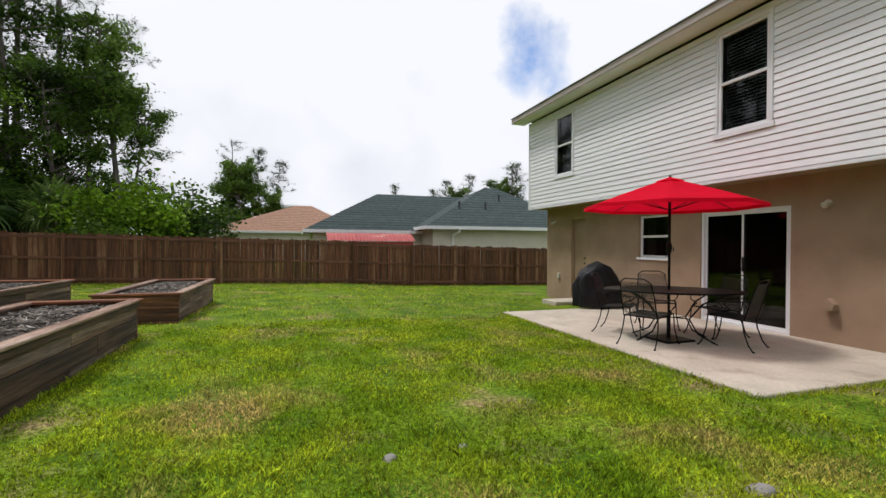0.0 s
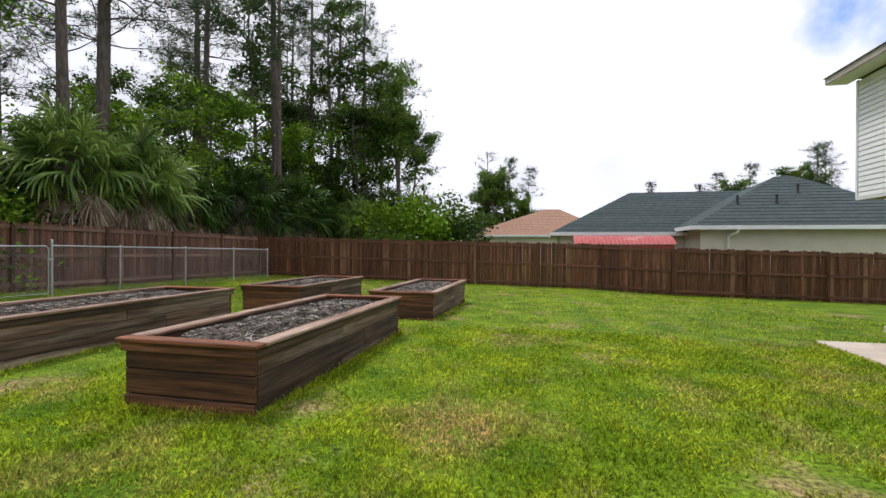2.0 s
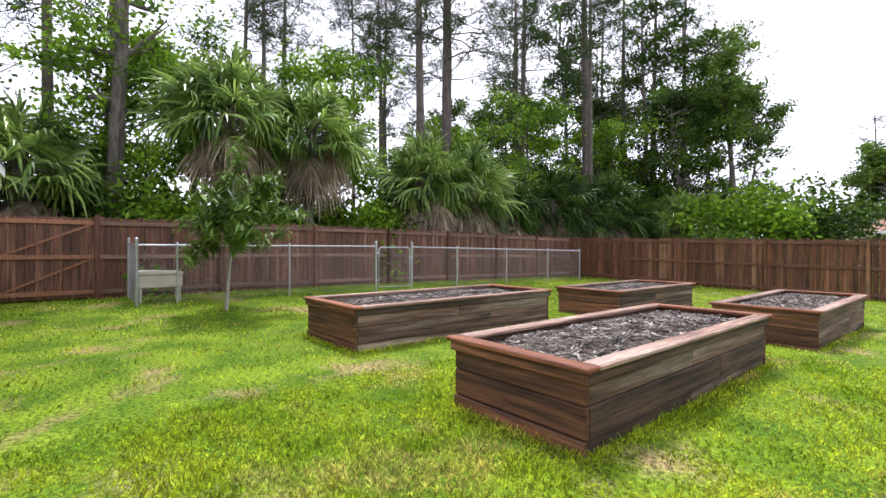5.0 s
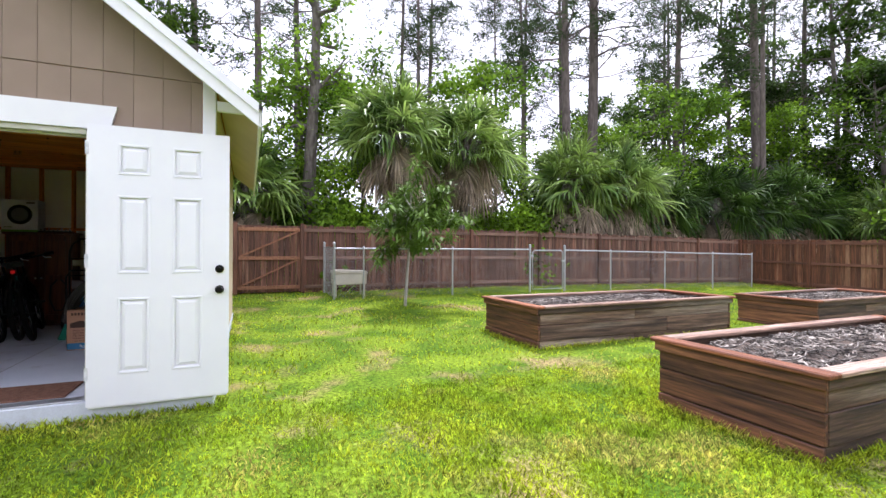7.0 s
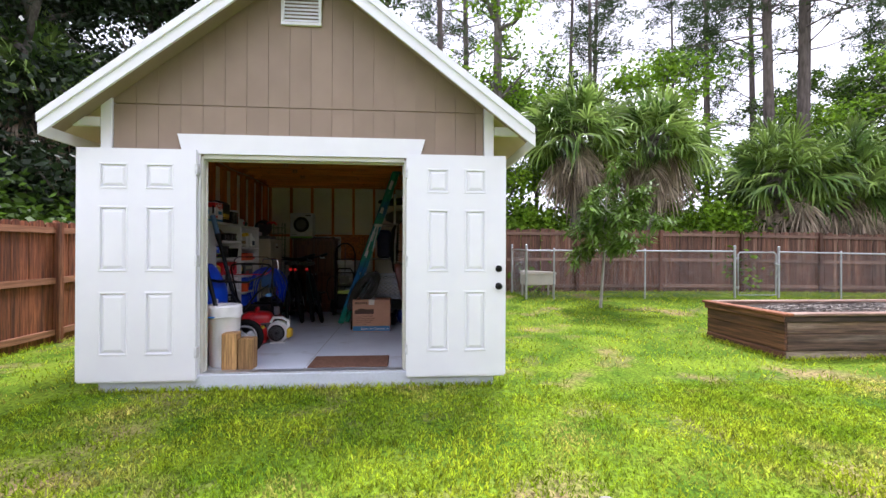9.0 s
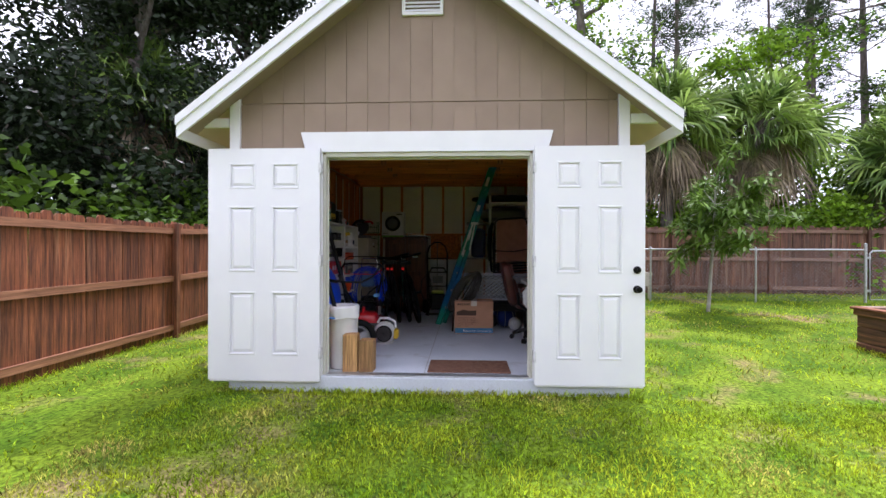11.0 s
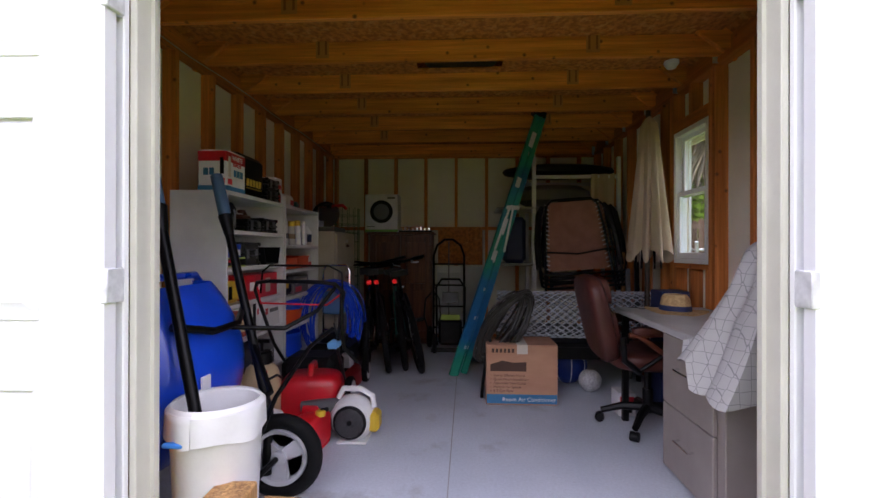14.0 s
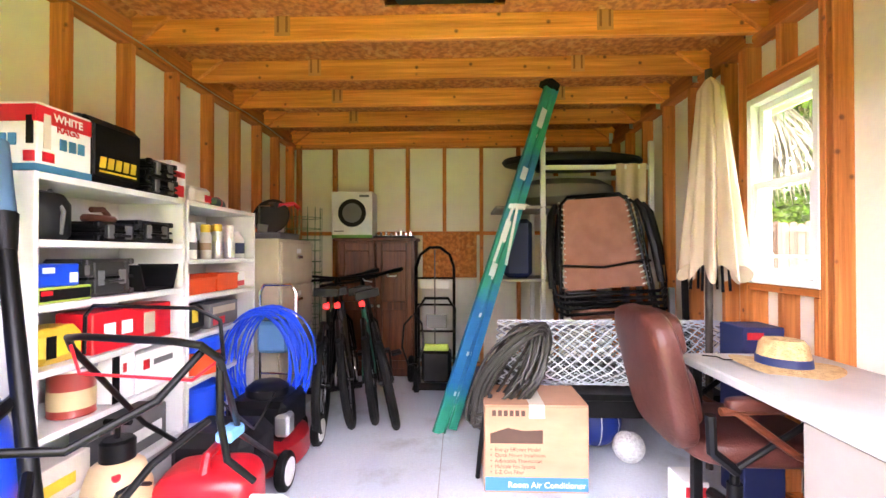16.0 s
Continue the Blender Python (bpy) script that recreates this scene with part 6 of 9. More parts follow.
# ---- patio things ----
M["red_cloth"] = material("red canopy cloth", (0.88, 0.006, 0.035), (0.80, 0.005, 0.028), rough=0.85, scale=3, bump=0.15, bump_scale=200, subsurf=0.4, spec=0.1)
M["cover"] = material("black cover cloth", (0.008, 0.0085, 0.0105), (0.004, 0.0045, 0.0055), rough=0.55, scale=4, bump=0.5, bump_scale=12, spec=0.3)
PZ = -0.045
um = thing("patio_umbrella", "red octagonal patio umbrella standing through the table", "umbrella", pose(5.22, 5.29, PZ))
part("pole", Mesh().tube([(0, 0, 0.02), (0, 0, 2.32)], 0.019, 10), M["black_metal"], um)
part("crank_housing", Mesh().lathe([(0.02, 1.28), (0.034, 1.3), (0.036, 1.40), (0.02, 1.43)], None, 12).tube([(0.03, 0, 1.35), (0.09, 0.02, 1.35), (0.1, 0.02, 1.30)], 0.008), M["black_metal"], um)
NR, RAD, ZE, ZT = 8, 1.22, 1.97, 2.36


def canopy(u, v, ring=None):
    a = u * 2 * math.pi
    seg = (u * NR) % 1.0
    pull = 1 - 0.075 * math.sin(math.pi * seg)
    r = 0.02 + v * (RAD - 0.02) * pull
    z = ZT - (ZT - ZE) * v ** 1.12 - 0.03 * math.sin(math.pi * seg) * math.sin(math.pi * v)
    return (r * math.cos(a), r * math.sin(a), z)


part("canopy", Mesh().grid(canopy, 64, 8), M["red_cloth"], um, "red fabric canopy")
part("valance", Mesh().grid(lambda u, v: (canopy(u, 1)[0] * (1 + 0.004 * v), canopy(u, 1)[1] * (1 + 0.004 * v), canopy(u, 1)[2] - 0.05 * v), 64, 1), M["red_cloth"], um)
part("vent_cap", Mesh().grid(lambda u, v: (canopy(u, v * 0.15)[0], canopy(u, v * 0.15)[1], ZT + 0.028 - 0.055 * v), 32, 3), M["red_cloth"], um)
part("finial", Mesh().lathe([(0.01, ZT + 0.02), (0.02, ZT + 0.03), (0.012, ZT + 0.05), (0.003, ZT + 0.06)], None, 10), M["black_metal"], um)
for i in range(NR):
    a = i * 2 * math.pi / NR
    c, s = math.cos(a), math.sin(a)
    rib = part("rib", Mesh().tube([(c * 0.03, s * 0.03, ZT - 0.03), (c * 0.7, s * 0.7, ZT - 0.24), (c * (RAD - 0.02), s * (RAD - 0.02), ZE - 0.005)], 0.006, 6), M["black_metal"], um)
    part("strut", Mesh().tube([(c * 0.03, s * 0.03, ZE - 0.06), (c * 0.68, s * 0.68, ZT - 0.245)], 0.005, 6), M["black_metal"], rib)

tb = thing("patio_table", "oval black metal patio table with curved legs", "table", pose(5.32, 5.32, PZ, 0, 0, -35))
M["table_mesh"] = material("black table top", (0.03, 0.028, 0.027), (0.018, 0.017, 0.016), rough=0.35, scale=30, bump=0.3, bump_scale=160)
ell = [(0.95 * math.cos(t * math.pi / 20), 0.56 * math.sin(t * math.pi / 20)) for t in range(40)]
part("tabletop", Mesh().prism(ell, 0.715, 0.735, 2), M["table_mesh"], tb)
part("rim", Mesh().tube([(x * 1.0, y * 1.0, 0.722) for x, y in ell], 0.016, 6, close=True), M["black_metal"], tb)
for sx in (-1, 1):
    for sy in (-1, 1):
        part("leg", Mesh().tube([(sx * 0.62, sy * 0.34, 0.71), (sx * 0.35, sy * 0.2, 0.55), (sx * 0.2, sy * 0.12, 0.32), (sx * 0.3, sy * 0.18, 0.12), (sx * 0.52, sy * 0.3, 0.0)], 0.012, 7), M["black_metal"], tb)
part("stretcher", Mesh().tube([(-0.2, -0.12, 0.32), (0.2, 0.12, 0.32)], 0.008).tube([(-0.2, 0.12, 0.32), (0.2, -0.12, 0.32)], 0.008), M["black_metal"], tb)
bs = thing("umbrella_base", "low black square umbrella base under the table", "umbrella base", pose(5.22, 5.29, PZ))
part("plate", Mesh().box((-0.25, -0.25, 0.0), (0.25, 0.25, 0.03), 0.008), M["black_metal"], bs)
part("tube", Mesh().tube([(0, 0, 0.03), (0, 0, 0.4)], 0.028, 10), M["black_metal"], bs)

# wrought chair, facing +x
ch = thing("patio_chair", "black wrought metal patio chair with mesh seat", "chair", Matrix(), group="chairs round the patio table")
M["mesh_seat"] = material("expanded metal", (0.03, 0.03, 0.03), (0.015, 0.015, 0.015), rough=0.5, scale=60, bump=0.6, bump_scale=220)


def mesh_panel(origin, du, dv, nu, nv, w=0.003):
    m = Mesh()
    o, du, dv = Vector(origin), Vector(du), Vector(dv)
    n = du.cross(dv).normalized() * 0.0015
    for i in range(nu + 1):
        a, b = o + du * i / nu, o + du * i / nu + dv
        s = du.normalized() * w
        m.add([a - s + n, a + s + n, b + s + n, b - s + n, a - n, b - n], [(0, 1, 2, 3), (0, 3, 5, 4), (1, 4, 5, 2)])
    for j in range(nv + 1):
        a, b = o + dv * j / nv, o + dv * j / nv + du
        s = dv.normalized() * w
        m.add([a - s + n, a + s + n, b + s + n, b - s + n, a - n, b - n], [(0, 1, 2, 3), (0, 3, 5, 4), (1, 4, 5, 2)])
    return m


part("seat", mesh_panel((-0.22, -0.24, 0.40), (0.46, 0, 0.03), (0, 0.48, 0), 24, 24), M["mesh_seat"], ch)
part("seat_frame", Mesh().tube([(-0.22, -0.24, 0.40), (0.24, -0.24, 0.43), (0.24, 0.24, 0.43), (-0.22, 0.24, 0.40)], 0.008, 6, close=True), M["black_metal"], ch)
part("backrest", mesh_panel((-0.23, -0.23, 0.44), (-0.12, 0, 0.44), (0, 0.46, 0), 22, 22), M["mesh_seat"], ch)
part("back_frame", Mesh().tube([(-0.22, -0.24, 0.40), (-0.30, -0.24, 0.68), (-0.36, -0.22, 0.88), (-0.38, -0.14, 0.93), (-0.38, 0.14, 0.93), (-0.36, 0.22, 0.88), (-0.30, 0.24, 0.68), (-0.22, 0.24, 0.40)], 0.009, 6), M["black_metal"], ch)
for s in (-1, 1):
    part("arm", Mesh().tube([(-0.31, s * 0.25, 0.66), (-0.1, s * 0.28, 0.64), (0.12, s * 0.28, 0.63), (0.22, s * 0.28, 0.60), (0.22, s * 0.27, 0.54), (0.12, s * 0.25, 0.47)], 0.009, 6), M["black_metal"], ch)
    part("front_leg", Mesh().tube([(0.12, s * 0.25, 0.47), (0.22, s * 0.25, 0.42), (0.24, s * 0.25, 0.25), (0.29, s * 0.27, 0.06), (0.33, s * 0.28, 0.0)], 0.009, 6).lathe([(0.016, 0), (0.016, 0.015), (0.008, 0.02)], pose(0.33, s * 0.28, 0), 8), M["black_metal"], ch)
    part("rear_leg", Mesh().tube([(-0.2, s * 0.24, 0.40), (-0.22, s * 0.25, 0.25), (-0.28, s * 0.26, 0.08), (-0.34, s * 0.27, 0.0)], 0.009, 6).lathe([(0.016, 0), (0.016, 0.015), (0.008, 0.02)], pose(-0.34, s * 0.27, 0), 8), M["black_metal"], ch)
SEATS = [(4.72, 5.15, 20), (4.95, 6.05, -52), (5.85, 6.2, -120), (6.2, 5.35, 175), (5.75, 4.7, 110)]
ch.matrix_basis = pose(SEATS[0][0], SEATS[0][1], PZ, 0, 0, SEATS[0][2])
for x, y, a in SEATS[1:]:
    copy_thing(ch, pose(x, y, PZ, 0, 0, a))

gl = thing("covered_grill", "gas grill under a creased black cloth cover", "grill", pose(6.42, 8.55, PZ, 0, 0, -12))


def drape(u, v):
    a = u * 2 * math.pi
    w, d = 0.56 - 0.20 * v ** 3, 0.36 - 0.13 * v ** 2.5
    c, s = math.cos(a), math.sin(a)
    k = 1.0 / max(abs(c), abs(s)) ** 0.4
    z = 0.03 + 1.0 * v
    f = 0.03 * math.sin(a * 7 + v * 3) * (1 - v) + 0.07 * noise.noise((c * 2.2, s * 2.2, v * 3.2))
    return ((w * c * k * 0.92 + f * c), (d * s * k * 0.92 + f * s), z - 0.24 * (v ** 3) * (abs(c) ** 2.0) - 0.05 * v ** 6)


gmesh = Mesh().grid(drape, 56, 18)
top = [drape(i / 56, 1) for i in range(56)]
k0 = len(gmesh.v)
gmesh.add(top + [(0, 0, 1.04)], [(i, (i + 1) % 56, 56) for i in range(56)])
part("cover", gmesh, M["cover"], gl)

# ---- inside the shed ----
def lettering(text, size, m, mat, parent, extrude=0.0004, bold=0.0):
    c = bpy.data.curves.new("lettering", "FONT")
    c.body, c.size, c.extrude, c.offset = text, size, extrude, bold
    c.materials.append(mat)
    o = new("lettering", c)
    return attach(o, parent, "", m)


def plain(name, col, rough=0.5, **k):
    return material(name, col, tuple(v * 0.86 for v in col), rough=rough, scale=k.pop("scale", 5), bump=k.pop("bump", 0.06), **k)


M["melamine"] = plain("white melamine", (0.72, 0.72, 0.71), 0.4)
M["worktop"] = plain("pale laminate", (0.45, 0.445, 0.44), 0.35)
M["beige_steel"] = plain("beige steel", (0.47, 0.41, 0.30), 0.45)
M["taupe"] = plain("taupe laminate", (0.29, 0.25, 0.23), 0.5)
M["brown_wood"] = wood("dark stained wood", (0.15, 0.042, 0.016), (0.06, 0.016, 0.007), 2, vary=0.08, rough=0.35)
M["brown_wood"].node_tree.nodes["Principled BSDF"].inputs["Specular IOR Level"].default_value = 0.35
M["blue_tub"] = plain("blue plastic", (0.01, 0.07, 0.62), 0.3, coat=0.3)
M["red_plastic"] = plain("red plastic", (0.62, 0.012, 0.02), 0.35, coat=0.2)
M["yellow"] = plain("yellow plastic", (0.75, 0.50, 0.03), 0.4)
M["white_plastic"] = plain("white plastic", (0.80, 0.80, 0.79), 0.4)
M["grey_plastic"] = plain("grey plastic", (0.12, 0.12, 0.125), 0.5)
M["orange"] = plain("orange plastic", (0.76, 0.085, 0.016), 0.42)
M["tyre"] = plain("tyre rubber", (0.006, 0.006, 0.006), 0.7, bump=0.4, spec=0.15)
M["chrome"] = plain("chrome tube", (0.75, 0.75, 0.76), 0.15, metal=1.0)
M["card"] = material("cardboard", (0.50, 0.27, 0.165), (0.42, 0.22, 0.13), rough=0.85, scale=3, bump=0.15, bump_scale=40, stretch=(1, 1, 3))
M["print_brown"] = plain("brown print", (0.085, 0.045, 0.03), 0.8)
M["print_blue"] = plain("blue print", (0.04, 0.19, 0.36), 0.7)
M["paper"] = plain("white paper", (0.78, 0.78, 0.78), 0.8)
M["leather"] = material("brown leather", (0.085, 0.026, 0.02), (0.05, 0.015, 0.012), rough=0.4, scale=5, bump=0.25, bump_scale=90, spec=0.3)
M["arm_wood"] = wood("stained arm wood", (0.13, 0.035, 0.014), (0.08, 0.02, 0.01), 0, vary=0.05, rough=0.35)
M["green_rail"] = plain("green fibreglass", (0.02, 0.30, 0.20), 0.35, patch=(0.02, 0.16, 0.36), patch_scale=1.1, patch_at=(0.5, 0.6))
M["alu"] = plain("aluminium", (0.72, 0.73, 0.74), 0.35, metal=0.9)
M["beige_cloth"] = material("beige canopy cloth", (0.62, 0.50, 0.36), (0.52, 0.41, 0.29), rough=0.9, scale=4, bump=0.2, bump_scale=120)
M["brown_cloth"] = material("brown sling cloth", (0.40, 0.185, 0.13), (0.33, 0.145, 0.10), rough=0.8, scale=8, bump=0.2, bump_scale=250)
M["plate_steel"] = plain("dull truss steel", (0.50, 0.20, 0.05), 0.6)
M["plate_print"] = plain("scorched plate print", (0.26, 0.09, 0.025), 0.8)
M["wheel_grey"] = plain("silver wheel plastic", (0.50, 0.50, 0.51), 0.4)
M["straw_hat"] = material("woven straw", (0.62, 0.43, 0.20), (0.45, 0.29, 0.12), rough=0.8, scale=40, bump=0.7, bump_scale=90)
M["navy"] = plain("navy", (0.015, 0.025, 0.10), 0.6)
M["blue_hose"] = plain("blue hose", (0.012, 0.075, 0.70), 0.3, spec=0.6)
M["grey_hose"] = plain("weathered hose", (0.024, 0.021, 0.018), 0.42, spec=0.35)
M["tan_tank"] = plain("tan tank", (0.62, 0.47, 0.27), 0.45)
M["mat_brown"] = material("coir mat", (0.20, 0.095, 0.055), (0.13, 0.06, 0.035), rough=0.95, scale=25, bump=0.8, bump_scale=180)
M["block"] = wood("treated block", (0.42, 0.24, 0.09), (0.28, 0.15, 0.055), 2, vary=0.15, streak=0.45)
M["green_wire"] = plain("green wire", (0.05, 0.16, 0.05), 0.5)
M["red_lens"] = bpy.data.materials.new("red reflector")
M["red_lens"].use_nodes = True
_b = M["red_lens"].node_tree.nodes["Principled BSDF"]
_b.inputs["Base Color"].default_value = (0.8, 0.01, 0.01, 1)
_b.inputs["Emission Color"].default_value = (1.0, 0.03, 0.02, 1)
_b.inputs["Emission Strength"].default_value = 0.12


def sheet_material():
    """White cotton with a grey ogee lattice."""
    m = material("lattice sheet", (0.40, 0.395, 0.39), (0.34, 0.335, 0.33), rough=0.9, scale=4, bump=0.1)
    nt = m.node_tree
    bsdf = nt.nodes["Principled BSDF"]
    src = bsdf.inputs["Base Color"].links[0].from_socket
    uv = nt.nodes.new("ShaderNodeTexCoord")
    vo = nt.nodes.new("ShaderNodeTexVoronoi")
    vo.feature = "DISTANCE_TO_EDGE"
    vo.inputs["Scale"].default_value = 22.0
    vo.inputs["Randomness"].default_value = 0.15
    nt.links.new(uv.outputs["Object"], vo.inputs["Vector"])
    mr = nt.nodes.new("ShaderNodeMapRange")
    mr.inputs[1].default_value, mr.inputs[2].default_value, mr.inputs[3].default_value, mr.inputs[4].default_value = 0.012, 0.034, 1.0, 0.0
    nt.links.new(vo.outputs["Distance"], mr.inputs[0])
    mx = nt.nodes.new("ShaderNodeMixRGB")
    mx.inputs[2].default_value = (0.20, 0.20, 0.205, 1)
    nt.links.new(mr.outputs[0], mx.inputs[0])
    nt.links.new(src, mx.inputs[1])
    nt.links.new(mx.outputs[0], bsdf.inputs["Base Color"])
    return m


M["sheet"] = sheet_material()


# shelving against the left wall
def shelf_unit(x0, x1, shelves, label):
    u = thing("shelf_unit", label, "shelf", pose((x0 + x1) / 2, -3.10, FL), group="white shelf units", world_parts=True)
    yb, yf, zt = -3.265, -2.93, 1.66
    box("side_panel", (x0 - 0.018, yb, FL), (x0, yf, zt), M["melamine"], u, 0.002)
    box("side_panel", (x1, yb, FL), (x1 + 0.018, yf, zt), M["melamine"], u, 0.002)
    box("back_panel", (x1 + 0.0185, yb - 0.004, FL), (x0 - 0.0185, yb + 0.004, zt - 0.02), M["melamine"], u, 0.0)
    for z in shelves:
        box("shelf", (x1 + 0.0185, yb + 0.005, z - 0.025), (x0 - 0.0185, yf - 0.002, z), M["melamine"], u, 0.002)
    return u


S1, S2 = [1.66, 1.435, 1.215, 0.995, 0.775, 0.50, 0.24], [1.659, 1.355, 1.165, 0.955, 0.72, 0.48, 0.24]
shelf_unit(-5.87, -6.68, S1, "crowded white shelf unit by the shed wall")
shelf_unit(-6.70, -7.46, S2, "white shelf unit holding paint cans and bins")


def carton(name, label, cat, lo, hi, mat, bands=(), bev=0.004):
    """A box or case with printed bands: (face, u0, u1, v0, v1, material) in fractions of the face; face 'y' looks at the room, 'x' at the door."""
    t = thing(name, label, cat, pose((lo[0] + hi[0]) / 2, (lo[1] + hi[1]) / 2, lo[2]), world_parts=True)
    part("body", Mesh().box(lo, hi, bev), mat, t)
    for k, (face, u0, u1, v0, v1, bm) in enumerate(bands):
        z0, z1 = lo[2] + (hi[2] - lo[2]) * v0, lo[2] + (hi[2] - lo[2]) * v1
        e = 0.0012 + 0.0006 * k
        if face == "y":
            x0, x1 = hi[0] + (lo[0] - hi[0]) * u0, hi[0] + (lo[0] - hi[0]) * u1
            part("print", Mesh().box((x0, hi[1] - 0.001, z0), (x1, hi[1] + e, z1)), bm, t)
        else:
            y0, y1 = lo[1] + (hi[1] - lo[1]) * u0, lo[1] + (hi[1] - lo[1]) * u1
            part("print", Mesh().box((hi[0] - 0.001, y0, z0), (hi[0] + e, y1, z1)), bm, t)
    return t


T = 1.661
WH, RD, BL, BK, YE, GY = M["paper"], M["red_plastic"], M["print_blue"], M["black_plastic"], M["yellow"], M["grey_plastic"]
rb = carton("rag_box", "white, red and blue carton of rags on the shelf", "box", (-6.12, -3.115, T), (-5.90, -2.95, T + 0.235), WH,
            [("y", 0, 1, 0.72, 0.96, RD), ("y", 0, 1, 0.0, 0.12, BL), ("y", 0.1, 0.22, 0.35, 0.85, M["pale_plastic"]), ("y", 0.08, 0.28, 0.16, 0.3, RD), ("y", 0.38, 0.5, 0.38, 0.55, BL), ("y", 0.55, 0.67, 0.38, 0.55, BL), ("y", 0.72, 0.84, 0.38, 0.55, BL),
             ("x", 0, 1, 0.72, 0.96, RD), ("x", 0, 1, 0.0, 0.12, BL), ("x", 0.2, 0.35, 0.38, 0.55, BL), ("x", 0.42, 0.56, 0.38, 0.55, BL), ("x", 0.8, 0.92, 0.4, 0.8, BK), ("x", 0.75, 0.95, 0.15, 0.3, RD)])
for w, dz in (("WHITE", 0.183), ("RAGS", 0.148)):
    lettering(w, 0.038, Matrix.Translation((-5.955 if w == "WHITE" else -5.965, -2.9435, T + dz)) @ pose(0, 0, 0, 90, 0, 180), M["paper"] if w == "WHITE" else RD, rb, 0.0004, 0.001)


def hard_case(name, label, lo, hi, mat=None, stripe=None, latches=2):
    mat = mat or M["black_plastic"]
    t = thing(name, label, "tool case", pose((lo[0] + hi[0]) / 2, (lo[1] + hi[1]) / 2, lo[2]), world_parts=True)
    zm = (lo[2] + hi[2]) / 2
    part("shell", Mesh().box(lo, (hi[0], hi[1] - 0.005, zm - 0.004), 0.012), mat, t)
    part("lid", Mesh().box((lo[0], lo[1], zm + 0.002), (hi[0], hi[1] - 0.005, hi[2]), 0.012), mat, t)
    w = hi[0] - lo[0]
    for k in range(latches):
        x = lo[0] + w * (k + 0.5) / latches
        part("latch", Mesh().box((x - 0.018, hi[1] - 0.006, zm - 0.03), (x + 0.018, hi[1] + 0.006, zm + 0.03), 0.004), M["grey_plastic"], t)
    for fr in (0.15, 0.85):
        x = lo[0] + w * fr
        part("rib", Mesh().box((x - 0.01, hi[1] - 0.006, lo[2] + 0.012), (x + 0.01, hi[1] + 0.003, hi[2] - 0.012), 0.003), mat, t)
    part("seam_bead", Mesh().box((lo[0] - 0.003, lo[1] + 0.02, zm - 0.006), (hi[0] + 0.003, hi[1] + 0.002, zm + 0.005), 0.002), M["black_metal"], t)
    xm = (lo[0] + hi[0]) / 2
    part("handle", Mesh().tube([(xm - w * 0.2, hi[1] - 0.004, zm - 0.012), (xm - w * 0.17, hi[1] + 0.018, zm - 0.016), (xm + w * 0.17, hi[1] + 0.018, zm - 0.016), (xm + w * 0.2, hi[1] - 0.004, zm - 0.012)], 0.006, 6), mat, t)
    for cx in (lo[0], hi[0]):
        for cz in (lo[2] + 0.012, hi[2] - 0.012):
            part("corner_guard", Mesh().box((cx - 0.012, hi[1] - 0.022, cz - 0.012), (cx + 0.012, hi[1] + 0.001, cz + 0.012), 0.004), mat, t)
    if stripe:
        part("badge", Mesh().box((lo[0] + w * 0.12, hi[1] - 0.0055, lo[2] + (hi[2] - lo[2]) * stripe[0]), (lo[0] + w * 0.88, hi[1] + 0.0015, lo[2] + (hi[2] - lo[2]) * stripe[1]), 0.002), YE, t, "yellow badge strip")
    return t


bgc = thing("tool_case", "large black upright tool case with a yellow badge", "tool case", pose(-6.29, -3.08, T), world_parts=True)
part("shell", Mesh().box((-6.455, -3.16, T), (-6.135, -3.072, T + 0.275), 0.03), BK, bgc)
part("lid", Mesh().box((-6.455, -3.066, T), (-6.135, -2.985, T + 0.275), 0.03), BK, bgc)
part("raised_panel", Mesh().box((-6.425, -2.988, T + 0.035), (-6.165, -2.976, T + 0.245), 0.012), BK, bgc)
for x in (-6.40, -6.19):
    part("latch", Mesh().box((x - 0.018, -3.09, T + 0.262), (x + 0.018, -3.045, T + 0.284), 0.004), M["grey_plastic"], bgc)
for k in range(5):
    xk = -6.19 - 0.042 * k
    part("badge", Mesh().prism([(xk, T + 0.07), (xk - 0.030, T + 0.07), (xk - 0.036, T + 0.115), (xk - 0.006, T + 0.115)], -2.977, -2.9735, 1), YE, bgc, "yellow badge mark")
part("badge", Mesh().box((-6.395, -2.977, T + 0.052), (-6.19, -2.9738, T + 0.06)), YE, bgc, "yellow badge mark")
hard_case("tool_case", "black latched case lying on the shelf", (-6.66, -3.15, T), (-6.46, -2.96, T + 0.085))
hard_case("tool_case", "black latched case stacked on another", (-6.65, -3.15, T + 0.086), (-6.47, -2.96, T + 0.165))
carton("carton", "white carton with red and black print", "box", (-6.80, -3.22, T), (-6.68, -3.0, T + 0.20), WH, [("y", 0.1, 0.9, 0.6, 0.75, RD), ("x", 0.1, 0.9, 0.75, 0.85, BK), ("y", 0.2, 0.8, 0.1, 0.4, RD)])
carton("clear_package", "clear plastic package with pale contents", "package", (-7.05, -3.16, T), (-6.86, -3.0, T + 0.10), M["white_plastic"], [("y", 0.6, 0.95, 0.2, 0.6, RD)], 0.02)
dr = thing("cordless_drill", "green drill lying on the white shelf", "drill", pose(-7.2, -3.05, T + 0.035, 0, 0, 20))
part("body", Mesh().lathe([(0.02, -0.12), (0.034, -0.1), (0.034, 0.06), (0.022, 0.08), (0.018, 0.13)], pose(0, 0, 0, 0, 90, 0), 14), plain("dark green", (0.01, 0.08, 0.06)), dr)
